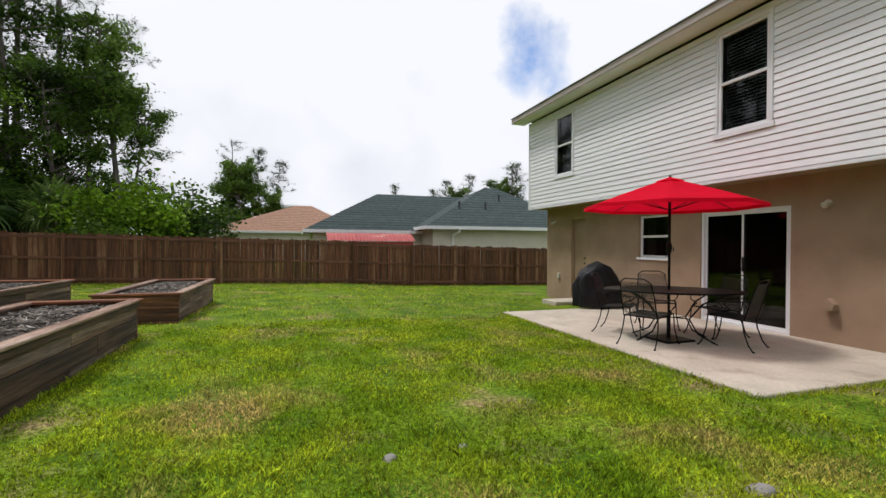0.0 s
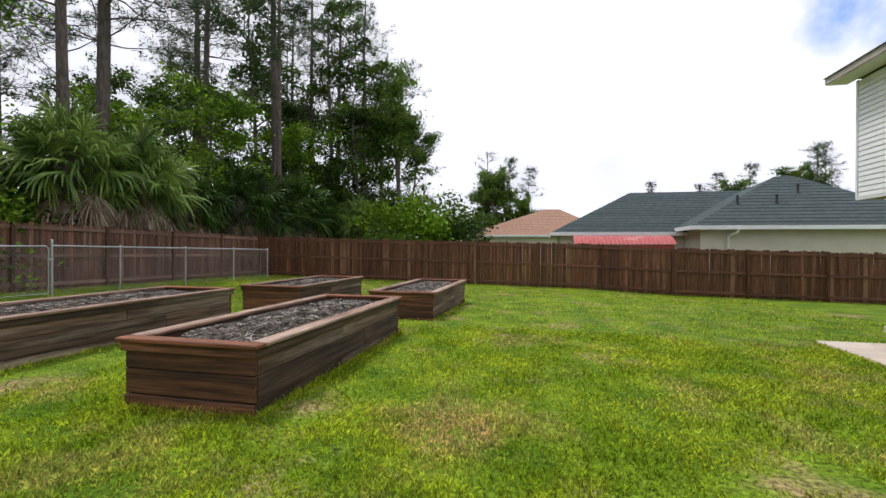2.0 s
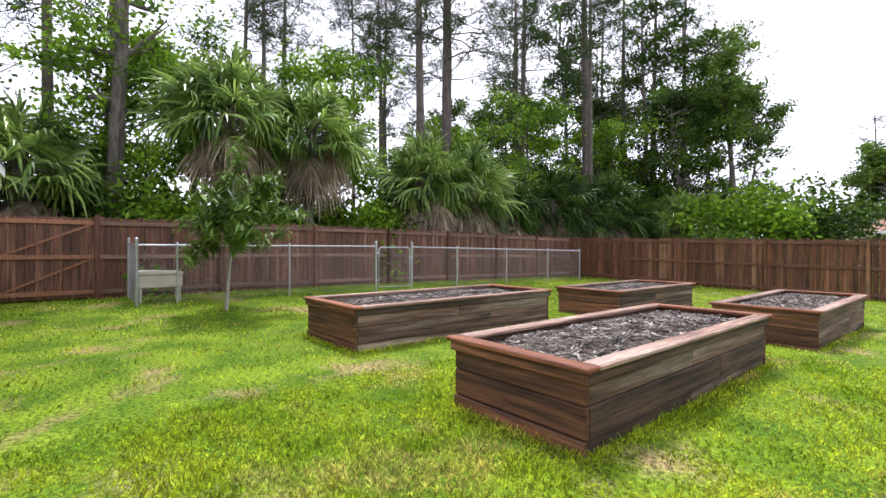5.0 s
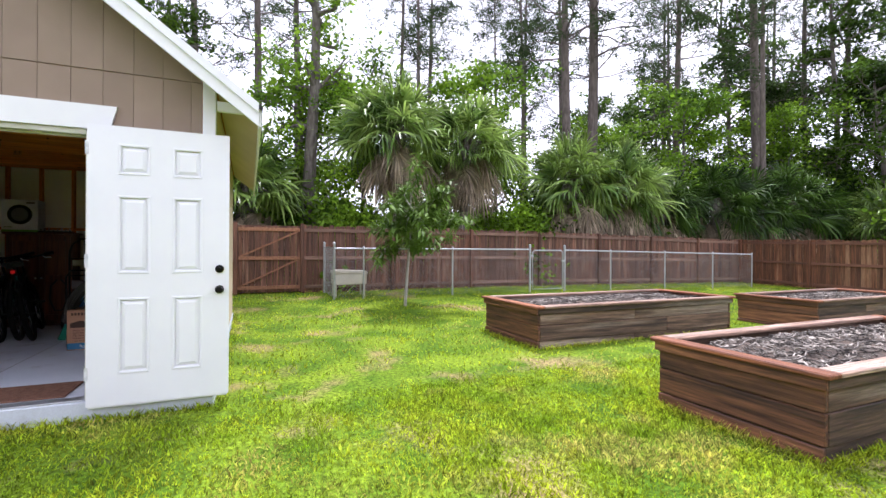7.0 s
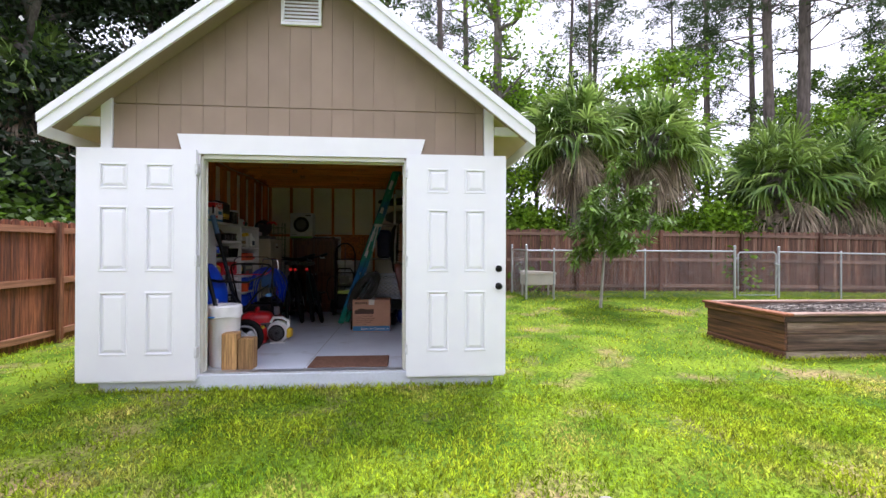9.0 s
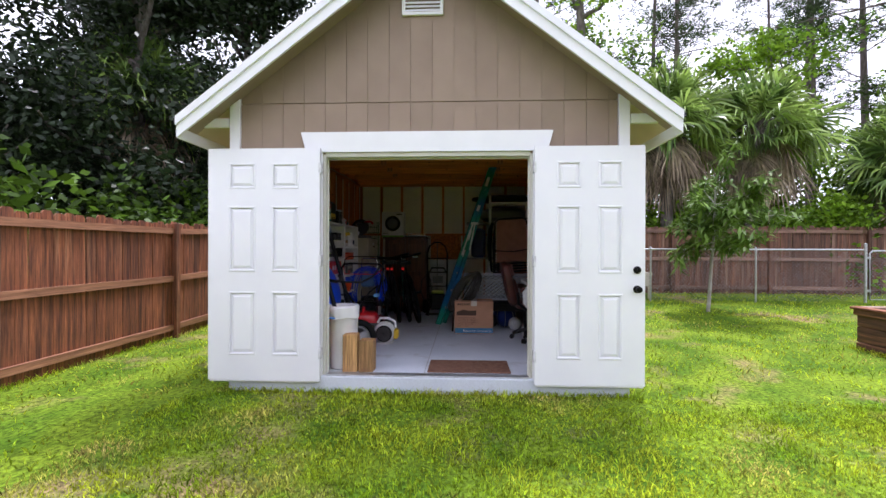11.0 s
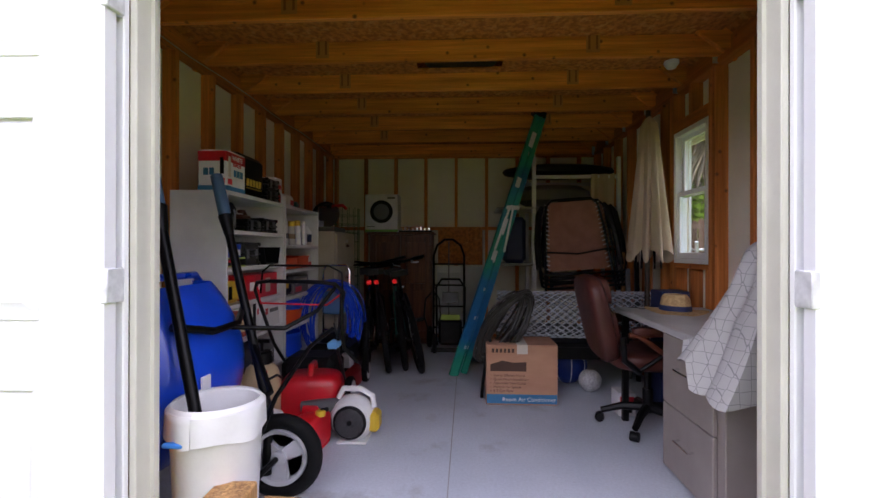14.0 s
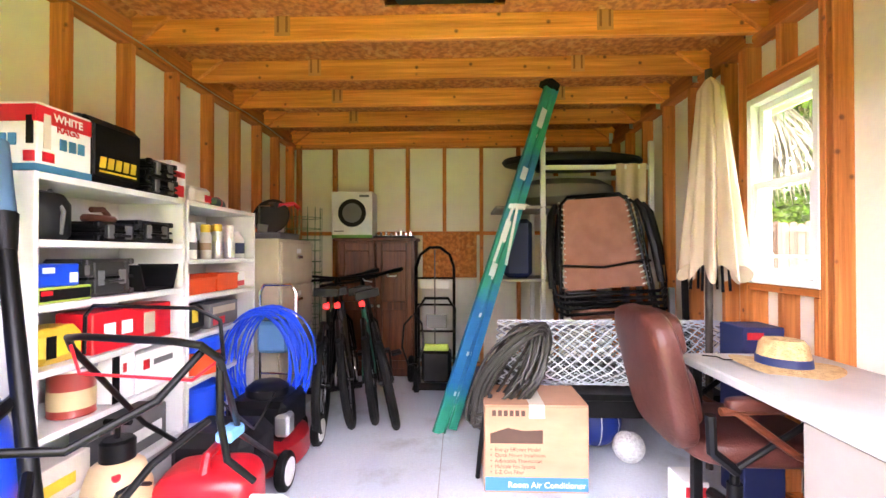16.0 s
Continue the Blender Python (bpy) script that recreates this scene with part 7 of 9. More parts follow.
part("collar", Mesh().lathe([(0.036, 0.0), (0.036, 0.03)], pose(0.03, 0, 0, 0, 90, 0), 14), M["red_plastic"], dr)
part("grip", Mesh().box((-0.09, -0.11, -0.02), (-0.05, 0.0, 0.02), 0.01), BK, dr)
z = 1.436
bag = thing("tool_bag", "black canvas tool bag on the shelf", "tool bag", pose(-6.0, -3.06, z))
part("body", Mesh().lathe([(0.09, 0), (0.105, 0.02), (0.105, 0.13), (0.085, 0.165), (0.05, 0.175)], Matrix.Diagonal((1.0, 1.0, 1.0, 1)), 16), M["cover"], bag)
part("strap", Mesh().tube([(0.0, 0.1, 0.02), (0.0, 0.112, 0.1), (0.0, 0.06, 0.178)], 0.008, 6), M["grey_plastic"], bag)
hard_case("tool_case", "low black case with latches on the shelf", (-6.62, -3.14, z), (-6.40, -2.96, z + 0.10))
hard_case("tool_case", "small black case beside a latched case", (-6.38, -3.14, z), (-6.18, -2.96, z + 0.08))
pl = thing("planer", "brown-handled hand tool on a black case", "hand tool", pose(-6.28, -3.05, z + 0.081))
part("body", Mesh().box((-0.07, -0.03, 0), (0.07, 0.03, 0.03), 0.01).tube([(-0.05, 0, 0.03), (-0.02, 0, 0.055), (0.04, 0, 0.05)], 0.012, 8), plain("brown grip", (0.09, 0.03, 0.015)), pl)
z = 1.216
carton("blue_carton", "blue plastic-wrapped carton on the shelf", "box", (-6.07, -3.1, z + 0.056), (-5.90, -2.95, z + 0.135), M["blue_tub"], [("y", 0.12, 0.4, 0.6, 0.85, WH), ("y", 0.75, 0.95, 0.15, 0.6, WH)])
carton("tool_carton", "flat black and lime tool carton", "box", (-6.12, -3.12, z), (-5.90, -2.945, z + 0.055), plain("lime", (0.45, 0.60, 0.08)), [("y", 0.03, 0.97, 0.15, 0.85, BK), ("y", 0.05, 0.25, 0.5, 0.8, RD)])
hard_case("tool_case", "dark grey moulded case on the shelf", (-6.36, -3.16, z), (-6.13, -2.965, z + 0.15), plain("charcoal plastic", (0.035, 0.034, 0.033), 0.45, spec=0.3))
tr = thing("black_tray", "black plastic tray standing on the shelf", "tray", pose(-6.52, -3.05, z))
part("tray", Mesh().prism([(-0.10, 0), (0.10, 0), (0.14, 0.12), (0.13, 0.12), (0.095, 0.008), (-0.095, 0.008), (-0.13, 0.12), (-0.14, 0.12)], -0.1, 0.1, 1), BK, tr)
z = 0.996
carton("yellow_carton", "yellow pouch on the shelf", "pouch", (-6.12, -3.12, z), (-5.93, -2.96, z + 0.13), YE, [("y", 0.1, 0.3, 0.2, 0.8, BK)], 0.03)
carton("tool_carton", "red tool carton with pictures on its side", "box", (-6.60, -3.1, z), (-6.13, -2.95, z + 0.16), RD, [("y", 0.12, 0.25, 0.35, 0.7, WH), ("y", 0.32, 0.45, 0.35, 0.7, WH), ("y", 0.6, 0.75, 0.2, 0.8, M["beige_steel"])])
z = 0.776
pc = thing("paint_can", "red and gold paint can on the shelf", "paint can", pose(-6.13, -3.03, z))
part("can", Mesh().lathe([(0.075, 0), (0.078, 0.005), (0.076, 0.01), (0.076, 0.165), (0.079, 0.17), (0.079, 0.178), (0.07, 0.18), (0.068, 0.174)], None, 24), plain("can label", (0.33, 0.05, 0.035), 0.3), pc)
part("rim", Mesh().lathe([(0.0795, 0.168), (0.0805, 0.178), (0.07, 0.181)], None, 24), M["alu"], pc)
part("label", Mesh().lathe([(0.0768, 0.03), (0.0768, 0.10)], None, 24), plain("gold print", (0.55, 0.42, 0.22)), pc)
carton("carton", "white carton with black ends", "box", (-6.36, -3.12, z), (-6.23, -2.95, z + 0.19), WH, [("y", 0.0, 0.3, 0, 1, BK), ("y", 0.45, 0.6, 0.6, 0.8, RD)])
carton("carton", "white fitting carton with a red mark", "box", (-6.64, -3.12, z), (-6.37, -2.95, z + 0.17), WH, [("y", 0.15, 0.3, 0.55, 0.8, RD), ("y", 0.4, 0.9, 0.6, 0.75, GY)])
z = 0.501
carton("carton", "pale carton low on the shelf", "box", (-6.15, -3.15, z), (-5.92, -2.97, z + 0.14), M["pale_plastic"], [("y", 0.1, 0.7, 0.3, 0.6, YE)])
carton("carton", "grey parts box low on the shelf", "box", (-6.60, -3.15, z), (-6.25, -2.97, z + 0.17), GY, [("y", 0.1, 0.9, 0.3, 0.6, WH)])
sp = thing("spray_bottle", "white jug on the bottom shelf", "jug", pose(-6.0, -3.05, 0.241))
part("body", Mesh().lathe([(0.07, 0), (0.08, 0.02), (0.08, 0.14), (0.03, 0.2), (0.025, 0.23)], None, 18), M["white_plastic"], sp)
# unit two
crng = random.Random(6)
for i in range(9):
    x = -6.76 - 0.068 * i + crng.uniform(-0.008, 0.008)
    y = -2.99 if i % 2 else -3.05
    c = thing("spray_can", "white spray paint can with a " + ("yellow" if i in (2, 3, 5, 6) else "white") + " cap", "spray can", pose(x, y, 1.356), group="spray cans on the shelf")
    hgt = 0.17 + crng.uniform(-0.01, 0.012)
    part("body", Mesh().lathe([(0.029, 0), (0.032, 0.006), (0.032, hgt - 0.03), (0.024, hgt - 0.01)], None, 14), M["white_plastic"] if i % 3 else plain("grey label", (0.5, 0.48, 0.44)), c)
    part("label", Mesh().lathe([(0.0326, 0.05), (0.0326, hgt - 0.07)], None, 14), crng.choice([M["alu"], GY, M["paper"], plain("brown label", (0.25, 0.16, 0.08))]), c)
    part("cap", Mesh().lathe([(0.026, hgt - 0.01), (0.026, hgt + 0.03), (0.02, hgt + 0.035)], None, 14), YE if i in (2, 3, 5, 6) else M["white_plastic"], c)
jg = thing("jug", "white jug with a dark blue label", "jug", pose(-7.38, -3.02, 1.356))
part("body", Mesh().lathe([(0.045, 0), (0.05, 0.01), (0.05, 0.12), (0.022, 0.16), (0.02, 0.175)], None, 16), M["white_plastic"], jg)
part("label", Mesh().lathe([(0.0508, 0.03), (0.0508, 0.10)], None, 16), M["navy"], jg)


def bin_box(name, label, x0, x1, y0, y1, z0, h, mat):
    b = thing(name, label, "bin", pose((x0 + x1) / 2, (y0 + y1) / 2, z0), world_parts=True)
    m = Mesh()
    m.box((x0, y0, z0), (x1, y1, z0 + 0.004))
    for a in ((x0, y0, x1, y0 + 0.004), (x0, y1 - 0.004, x1, y1), (x0, y0 + 0.004, x0 + 0.004, y1 - 0.004), (x1 - 0.004, y0 + 0.004, x1, y1 - 0.004)):
        m.box((a[0], a[1], z0 + 0.004), (a[2], a[3], z0 + h))
    m.box((x0 - 0.006, y1 - 0.006, z0 + h - 0.012), (x1 + 0.006, y1 + 0.006, z0 + h), 0.002)
    part("bin", m, mat, b)
    return b


bin_box("parts_bin", "orange open parts bin on the shelf", -7.02, -6.74, -3.15, -2.96, 1.166, 0.085, M["orange"])
bin_box("parts_bin", "red orange parts bin half full", -7.28, -7.04, -3.15, -2.96, 1.166, 0.10, M["orange"])
carton("carton", "small white and red box", "box", (-7.42, -3.1, 1.166), (-7.31, -2.98, 1.166 + 0.11), WH, [("y", 0.1, 0.9, 0.1, 0.4, RD)])
bg = carton("tool_pouch", "black pouch with a yellow patch", "pouch", (-6.95, -3.12, 0.956), (-6.73, -2.97, 0.956 + 0.15), M["cover"], [("y", 0.35, 0.6, 0.4, 0.85, YE)], 0.03)
carton("carton", "grey printed carton on the shelf", "box", (-7.30, -3.12, 0.956), (-6.98, -2.97, 0.956 + 0.14), GY, [("y", 0.1, 0.9, 0.55, 0.85, M["beige_steel"]), ("y", 0.1, 0.5, 0.1, 0.4, RD)])
pb = thing("pail", "orange pail holding a blue one", "pail", pose(-6.95, -3.02, 0.721))
part("pail", Mesh().lathe([(0.10, 0), (0.12, 0.11), (0.126, 0.12), (0.12, 0.125), (0.115, 0.12)], None, 20), M["orange"], pb)
part("inner_pail", Mesh().lathe([(0.112, 0.122), (0.116, 0.18), (0.10, 0.2), (0.05, 0.205)], None, 20), M["blue_tub"], pb)
pb = thing("pail", "blue bucket on the lower shelf", "pail", pose(-6.92, -3.02, 0.481))
part("pail", Mesh().lathe([(0.11, 0), (0.125, 0.17), (0.132, 0.18), (0.125, 0.185), (0.118, 0.02)], None, 20), M["blue_tub"], pb)

# filing cabinet, saw and wire roll
fc = thing("filing_cabinet", "beige steel four-drawer filing cabinet", "filing cabinet", pose(-7.88, -3.02, FL), world_parts=True)
part("body", Mesh().box((-8.22, -3.26, FL), (-7.54, -2.80, 1.49), 0.006), M["beige_steel"], fc)
for k in range(4):
    z0 = FL + 0.04 + k * 0.322
    df = part("drawer_front", Mesh().box((-8.20, -2.802, z0), (-7.56, -2.782, z0 + 0.31), 0.005), M["beige_steel"], fc)
    part("handle", Mesh().box((-7.93, -2.783, z0 + 0.19), (-7.83, -2.765, z0 + 0.215), 0.004), M["chrome"], df)
    part("label_holder", Mesh().box((-7.92, -2.783, z0 + 0.23), (-7.84, -2.776, z0 + 0.265), 0.002), M["paper"], df)
ms = thing("mitre_saw", "black mitre saw with a round guard on the cabinet", "saw", pose(-7.86, -2.99, 1.491))
part("base", Mesh().box((-0.2, -0.13, 0), (0.2, 0.15, 0.05), 0.01), GY, ms)
part("fence", Mesh().box((-0.2, -0.02, 0.05), (0.2, 0.0, 0.11), 0.005), M["alu"], ms)
part("blade", Mesh().lathe([(0.004, -0.0015), (0.125, -0.0015), (0.125, 0.0015), (0.004, 0.0015)], pose(0.03, 0.02, 0.17, 0, 70, 0), 28), plain("dark blade steel", (0.10, 0.10, 0.10), 0.3, metal=0.8), ms)
part("guard", Mesh().lathe([(0.10, -0.022), (0.135, -0.022), (0.142, 0.0), (0.135, 0.022), (0.10, 0.022)], pose(0.0, 0.0, 0.18, 0, 70, 0), 28), BK, ms)
part("arm", Mesh().tube([(-0.12, -0.1, 0.05), (-0.1, -0.08, 0.2), (0.0, 0.0, 0.27), (0.05, 0.06, 0.26)], 0.022, 8), BK, ms)
part("clamp_rod", Mesh().tube([(0.16, -0.02, 0.05), (0.16, -0.02, 0.24), (0.16, 0.06, 0.24)], 0.008, 6), M["chrome"], ms)
part("motor", Mesh().lathe([(0.05, -0.12), (0.055, -0.1), (0.055, 0.0), (0.04, 0.02)], pose(-0.08, 0, 0.2, 0, 70, 0), 16), BK, ms)
part("handle", Mesh().tube([(0.0, 0.05, 0.26), (-0.05, 0.16, 0.28), (-0.05, 0.2, 0.24)], 0.016, 8), M["red_plastic"], ms)
wr = thing("wire_roll", "upright roll of green garden wire", "wire roll", pose(-8.55, -2.98, FL))
for k in range(16):
    part("hoop", Mesh().tube([(0.16 * math.cos(t * 0.5236), 0.16 * math.sin(t * 0.5236), 0.06 + k * 0.1) for t in range(12)], 0.003, 4, close=True), M["green_wire"], wr)
for k in range(14):
    a = k * 2 * math.pi / 14
    part("strand", Mesh().tube([(0.16 * math.cos(a), 0.16 * math.sin(a), 0), (0.165 * math.cos(a + 0.1), 0.165 * math.sin(a + 0.1), 1.65)], 0.003, 4), M["green_wire"], wr)

# wardrobe against the rear wall
aw = thing("wardrobe", "dark stained two-door wooden wardrobe", "wardrobe", pose(-9.13, -2.39, FL), world_parts=True)
AX0, AX1, AY0, AY1, AZ = -9.33, -8.95, -2.78, -2.0, 1.54
part("carcass", Mesh().box((AX0, AY0, FL), (AX1 - 0.022, AY1, AZ - 0.03), 0.004), M["brown_wood"], aw)
part("top", Mesh().box((AX0, AY0 - 0.03, AZ - 0.03), (AX1 + 0.02, AY1 + 0.03, AZ), 0.006), M["brown_wood"], aw)
for a, b, hy in ((AY0 + 0.02, (AY0 + AY1) / 2 - 0.004, 1), ((AY0 + AY1) / 2 + 0.004, AY1 - 0.02, -1)):
    d = Mesh()
    for p in ((a, a + 0.06, FL + 0.08, AZ - 0.05), (b - 0.06, b, FL + 0.08, AZ - 0.05), (a + 0.06, b - 0.06, FL + 0.08, FL + 0.16), (a + 0.06, b - 0.06, AZ - 0.13, AZ - 0.05), (a + 0.06, b - 0.06, 0.82, 0.9)):
        d.box((AX1 - 0.021, p[0], p[2]), (AX1, p[1], p[3]), 0.004)
    dd = part("door", d, M["brown_wood"], aw)
    for c, e in ((FL + 0.16, 0.82), (0.9, AZ - 0.13)):
        part("door_panel", Mesh().box((AX1 - 0.021, a + 0.06, c), (AX1 - 0.009, b - 0.06, e), 0.006), M["brown_wood"], dd)
    part("knob", Mesh().lathe([(0.008, 0), (0.008, 0.012), (0.016, 0.02), (0.01, 0.028)], pose(AX1, (b - 0.03) if hy > 0 else (a + 0.03), 0.86, 0, 90, 0), 12), M["alu"], dd)
fb = carton("fan_box", "white carton printed with a round black fan", "box", (-9.32, -2.86, AZ + 0.001), (-9.05, -2.44, AZ + 0.48), WH, [("x", 0, 1, 0, 0.07, plain("green print", (0.15, 0.4, 0.06))), ("x", 0.68, 0.92, 0.88, 0.93, GY), ("x", 0.06, 0.3, 0.14, 0.16, GY)])
part("fan_picture", Mesh().lathe([(0.145, 0.0), (0.145, 0.0015)], pose(-9.049, -2.65, AZ + 0.26, 0, 90, 0), 32), BK, fb)
part("fan_picture", Mesh().lathe([(0.10, 0.0016), (0.10, 0.0024)], pose(-9.049, -2.65, AZ + 0.26, 0, 90, 0), 32), GY, fb)
rk = thing("wrench_rack", "row of chrome wrenches on the wardrobe", "wrenches", pose(-9.0, -2.2, AZ))
part("rail", Mesh().box((-0.02, -0.22, 0.0), (0.02, 0.2, 0.02), 0.003), BK, rk)
for k in range(8):
    part("wrench", Mesh().box((-0.01, -0.2 + k * 0.05, 0.02), (0.0, -0.18 + k * 0.05, 0.05 + 0.01 * (k % 3)), 0.003), M["chrome"], rk)
ob = tagged(box("strand_board_panel", (SX1 + 0.114, -1.95, 1.12), (SX1 + 0.126, -1.36, 1.62), M["osb"]), "strand board panel screwed to the rear studs", "panel")
ob2 = tagged(box("strand_board_panel", (SX1 + 0.114, -1.96, 0.2), (SX1 + 0.126, -1.36, 1.1), M["melamine"]), "white board panel at the foot of the rear wall", "panel")


# bicycles seen from behind, pointing at the rear wall (local +x is ahead)
def wheel_parts(parent, x, z, r, spokes=18):
    wheel = part("wheel", Mesh().tube([(x + (r - 0.028) * math.cos(t * math.pi / 18), 0, z + (r - 0.028) * math.sin(t * math.pi / 18)) for t in range(36)], 0.029, 8, close=True), M["tyre"], parent)
    part("rim", Mesh().tube([(x + (r - 0.055) * math.cos(t * math.pi / 18), 0, z + (r - 0.055) * math.sin(t * math.pi / 18)) for t in range(36)], 0.010, 6, close=True), M["black_metal"], wheel)
    sm = Mesh()
    for k in range(spokes):
        a = k * 2 * math.pi / spokes
        sm.tube([(x, 0.025 * (1 if k % 2 else -1), z), (x + (r - 0.06) * math.cos(a), 0, z + (r - 0.06) * math.sin(a))], 0.0015, 3, False)
    part("spokes", sm, M["alu"], wheel)
    part("hub", Mesh().tube([(x, -0.05, z), (x, 0.05, z)], 0.022, 10), M["black_metal"], wheel)


def bicycle(x, y, yaw, lean, label, accent, light=True):
    b = thing("bicycle", label, "bicycle", pose(x, y, FL, 0, 0, yaw) @ pose(0, 0, 0, lean, 0, 0), group="bicycles")
    r = 0.335
    wheel_parts(b, 0.0, r, r)
    wheel_parts(b, 1.05, r, r)
    part("frame", Mesh().tube([(0.43, 0, 0.30), (0.30, 0, 0.80)], 0.017, 8).tube([(0.43, 0, 0.30), (0.86, 0, 0.74)], 0.019, 8).tube([(0.33, 0, 0.70), (0.85, 0, 0.80)], 0.017, 8).tube([(0.0, 0.05, r), (0.43, 0.03, 0.30)], 0.009).tube([(0.0, -0.05, r), (0.43, -0.03, 0.30)], 0.009).tube([(0.0, 0.05, r), (0.32, 0.02, 0.72)], 0.008).tube([(0.0, -0.05, r), (0.32, -0.02, 0.72)], 0.008), accent, b)
    part("fork", Mesh().tube([(0.84, 0, 0.86), (0.89, 0, 0.70), (0.93, 0.05, 0.62), (1.05, 0.05, r)], 0.012).tube([(0.89, 0, 0.70), (0.93, -0.05, 0.62), (1.05, -0.05, r)], 0.012), M["black_metal"], b)
    part("seatpost", Mesh().tube([(0.31, 0, 0.78), (0.27, 0, 0.93)], 0.013), M["black_metal"], b)
    sd = [(-0.02, -0.085), (0.02, -0.09), (0.10, -0.04), (0.24, -0.016), (0.26, 0.0), (0.24, 0.016), (0.10, 0.04), (0.02, 0.09), (-0.02, 0.085), (-0.03, 0)]
    part("saddle", Mesh().prism([(0.14 + u, w) for u, w in sd], 0.93, 0.985, 2), BK, b)
    part("stem", Mesh().tube([(0.84, 0, 0.84), (0.82, 0, 0.98), (0.88, 0, 1.02)], 0.015), M["black_metal"], b)
    part("handlebar", Mesh().tube([(0.72, -0.33, 1.05), (0.80, -0.24, 1.04), (0.88, -0.06, 1.02), (0.88, 0.06, 1.02), (0.80, 0.24, 1.04), (0.72, 0.33, 1.05)], 0.012), M["black_metal"], b)
    for s in (-1, 1):
        part("grip", Mesh().tube([(0.70, s * 0.35, 1.05), (0.79, s * 0.25, 1.042)], 0.018), BK, b)
        part("brake_lever", Mesh().tube([(0.81, s * 0.23, 1.03), (0.88, s * 0.24, 1.0), (0.86, s * 0.31, 0.99)], 0.006, 6), M["alu"], b)
    part("crank", Mesh().tube([(0.43, -0.07, 0.30), (0.43, 0.07, 0.30)], 0.02).tube([(0.43, 0.07, 0.30), (0.50, 0.08, 0.16)], 0.01).tube([(0.43, -0.07, 0.30), (0.36, -0.08, 0.44)], 0.01), M["black_metal"], b)
    part("chainring", Mesh().lathe([(0.02, -0.003), (0.09, -0.003), (0.09, 0.003), (0.02, 0.003)], pose(0.43, -0.055, 0.30, 90, 0, 0), 24), M["alu"], b)
    for s in (-1, 1):
        part("pedal", Mesh().box((0.45 if s > 0 else 0.31, s * 0.09, 0.14 if s > 0 else 0.42), (0.55 if s > 0 else 0.41, s * 0.17, 0.165 if s > 0 else 0.445), 0.005), BK, b)
    part("mudguard", Mesh().tube([(-0.2, 0, 0.66), (-0.02, 0, 0.76), (0.2, 0, 0.70)], 0.02, 6), BK, b)
    if light:
        part("tail_light", Mesh().box((0.155, -0.022, 0.835), (0.175, 0.022, 0.875), 0.006).tube([(0.17, 0, 0.855), (0.28, 0, 0.87)], 0.006), M["red_lens"], b, "red tail light")
    return b


bicycle(-7.50, -2.49, 190, 1, "black mountain bicycle with a red tail light", M["black_metal"])
bicycle(-7.66, -2.31, 192, -8, "dark bicycle leaning among others", plain("graphite frame", (0.03, 0.032, 0.036)))
bicycle(-7.74, -2.16, 191, -7, "black bicycle with teal trim leaning aside", plain("teal frame", (0.02, 0.14, 0.11)))
bicycle(-7.66, -2.00, 194, -12, "black bicycle leaning far over", M["black_metal"], False)

# hand truck with a folding trolley before it
ht = thing("hand_truck", "black tubular hand truck with an arched top", "hand truck", pose(-8.72, -1.78, FL))
part("frame", Mesh().tube([(0, -0.18, 0.02), (0.0, -0.18, 1.1), (0, -0.14, 1.22), (0, -0.05, 1.29), (0, 0.05, 1.29), (0, 0.14, 1.22), (0, 0.18, 1.1), (0, 0.18, 0.02)], 0.014, 8), M["black_metal"], ht)
for z in (0.25, 0.5, 0.75, 1.0):
    part("crossbar", Mesh().tube([(0, -0.18, z), (0.01, 0.18, z)], 0.011, 6), M["black_metal"], ht)
part("toe_plate", Mesh().box((-0.01, -0.2, 0.0), (0.2, 0.2, 0.008), 0.002), M["black_metal"], ht)
part("label_plate", Mesh().box((0.012, -0.14, 0.90), (0.02, -0.01, 0.98), 0.003).box((0.012, 0.01, 0.90), (0.02, 0.14, 0.98), 0.003), M["white_plastic"], ht)
part("strap", Mesh().box((0.012, -0.006, 0.3), (0.018, 0.006, 1.27)), M["grey_plastic"], ht)
for s in (-1, 1):
    part("wheel", Mesh().tube([(-0.05 + 0.1 * math.cos(t * 0.5236), s * 0.23, 0.13 + 0.1 * math.sin(t * 0.5236)) for t in range(12)], 0.03, 8, close=True), M["tyre"], ht)
tl = thing("pressure_washer", "black and lime pressure washer with a tube handle", "pressure washer", pose(-8.42, -1.75, FL))
part("frame", Mesh().tube([(0, -0.15, 0.1), (0, -0.16, 0.75), (0.0, -0.1, 0.84), (0, 0.1, 0.84), (0, 0.16, 0.75), (0, 0.15, 0.1)], 0.013, 8), M["black_metal"], tl)
part("body", Mesh().box((-0.1, -0.13, 0.12), (0.1, 0.13, 0.40), 0.03), BK, tl)
part("panel", Mesh().box((0.09, -0.11, 0.40), (0.12, 0.11, 0.46), 0.01), plain("lime trim", (0.45, 0.6, 0.08)), tl)
part("plate", Mesh().box((0.02, -0.09, 0.58), (0.03, 0.09, 0.70), 0.004), GY, tl)
part("hose", Mesh().tube([(0.1 + 0.02 * k, -0.19 + 0.09 * math.sin(k * 0.9), 0.5 + 0.22 * math.cos(k * 0.9)) for k in range(8)], 0.009, 6), BK, tl)
for s in (-1, 1):
    part("wheel", Mesh().lathe([(0.02, -0.02), (0.11, -0.02), (0.11, 0.02), (0.02, 0.02)], pose(-0.05, s * 0.18, 0.11, 90, 0, 0), 20), M["tyre"], tl)

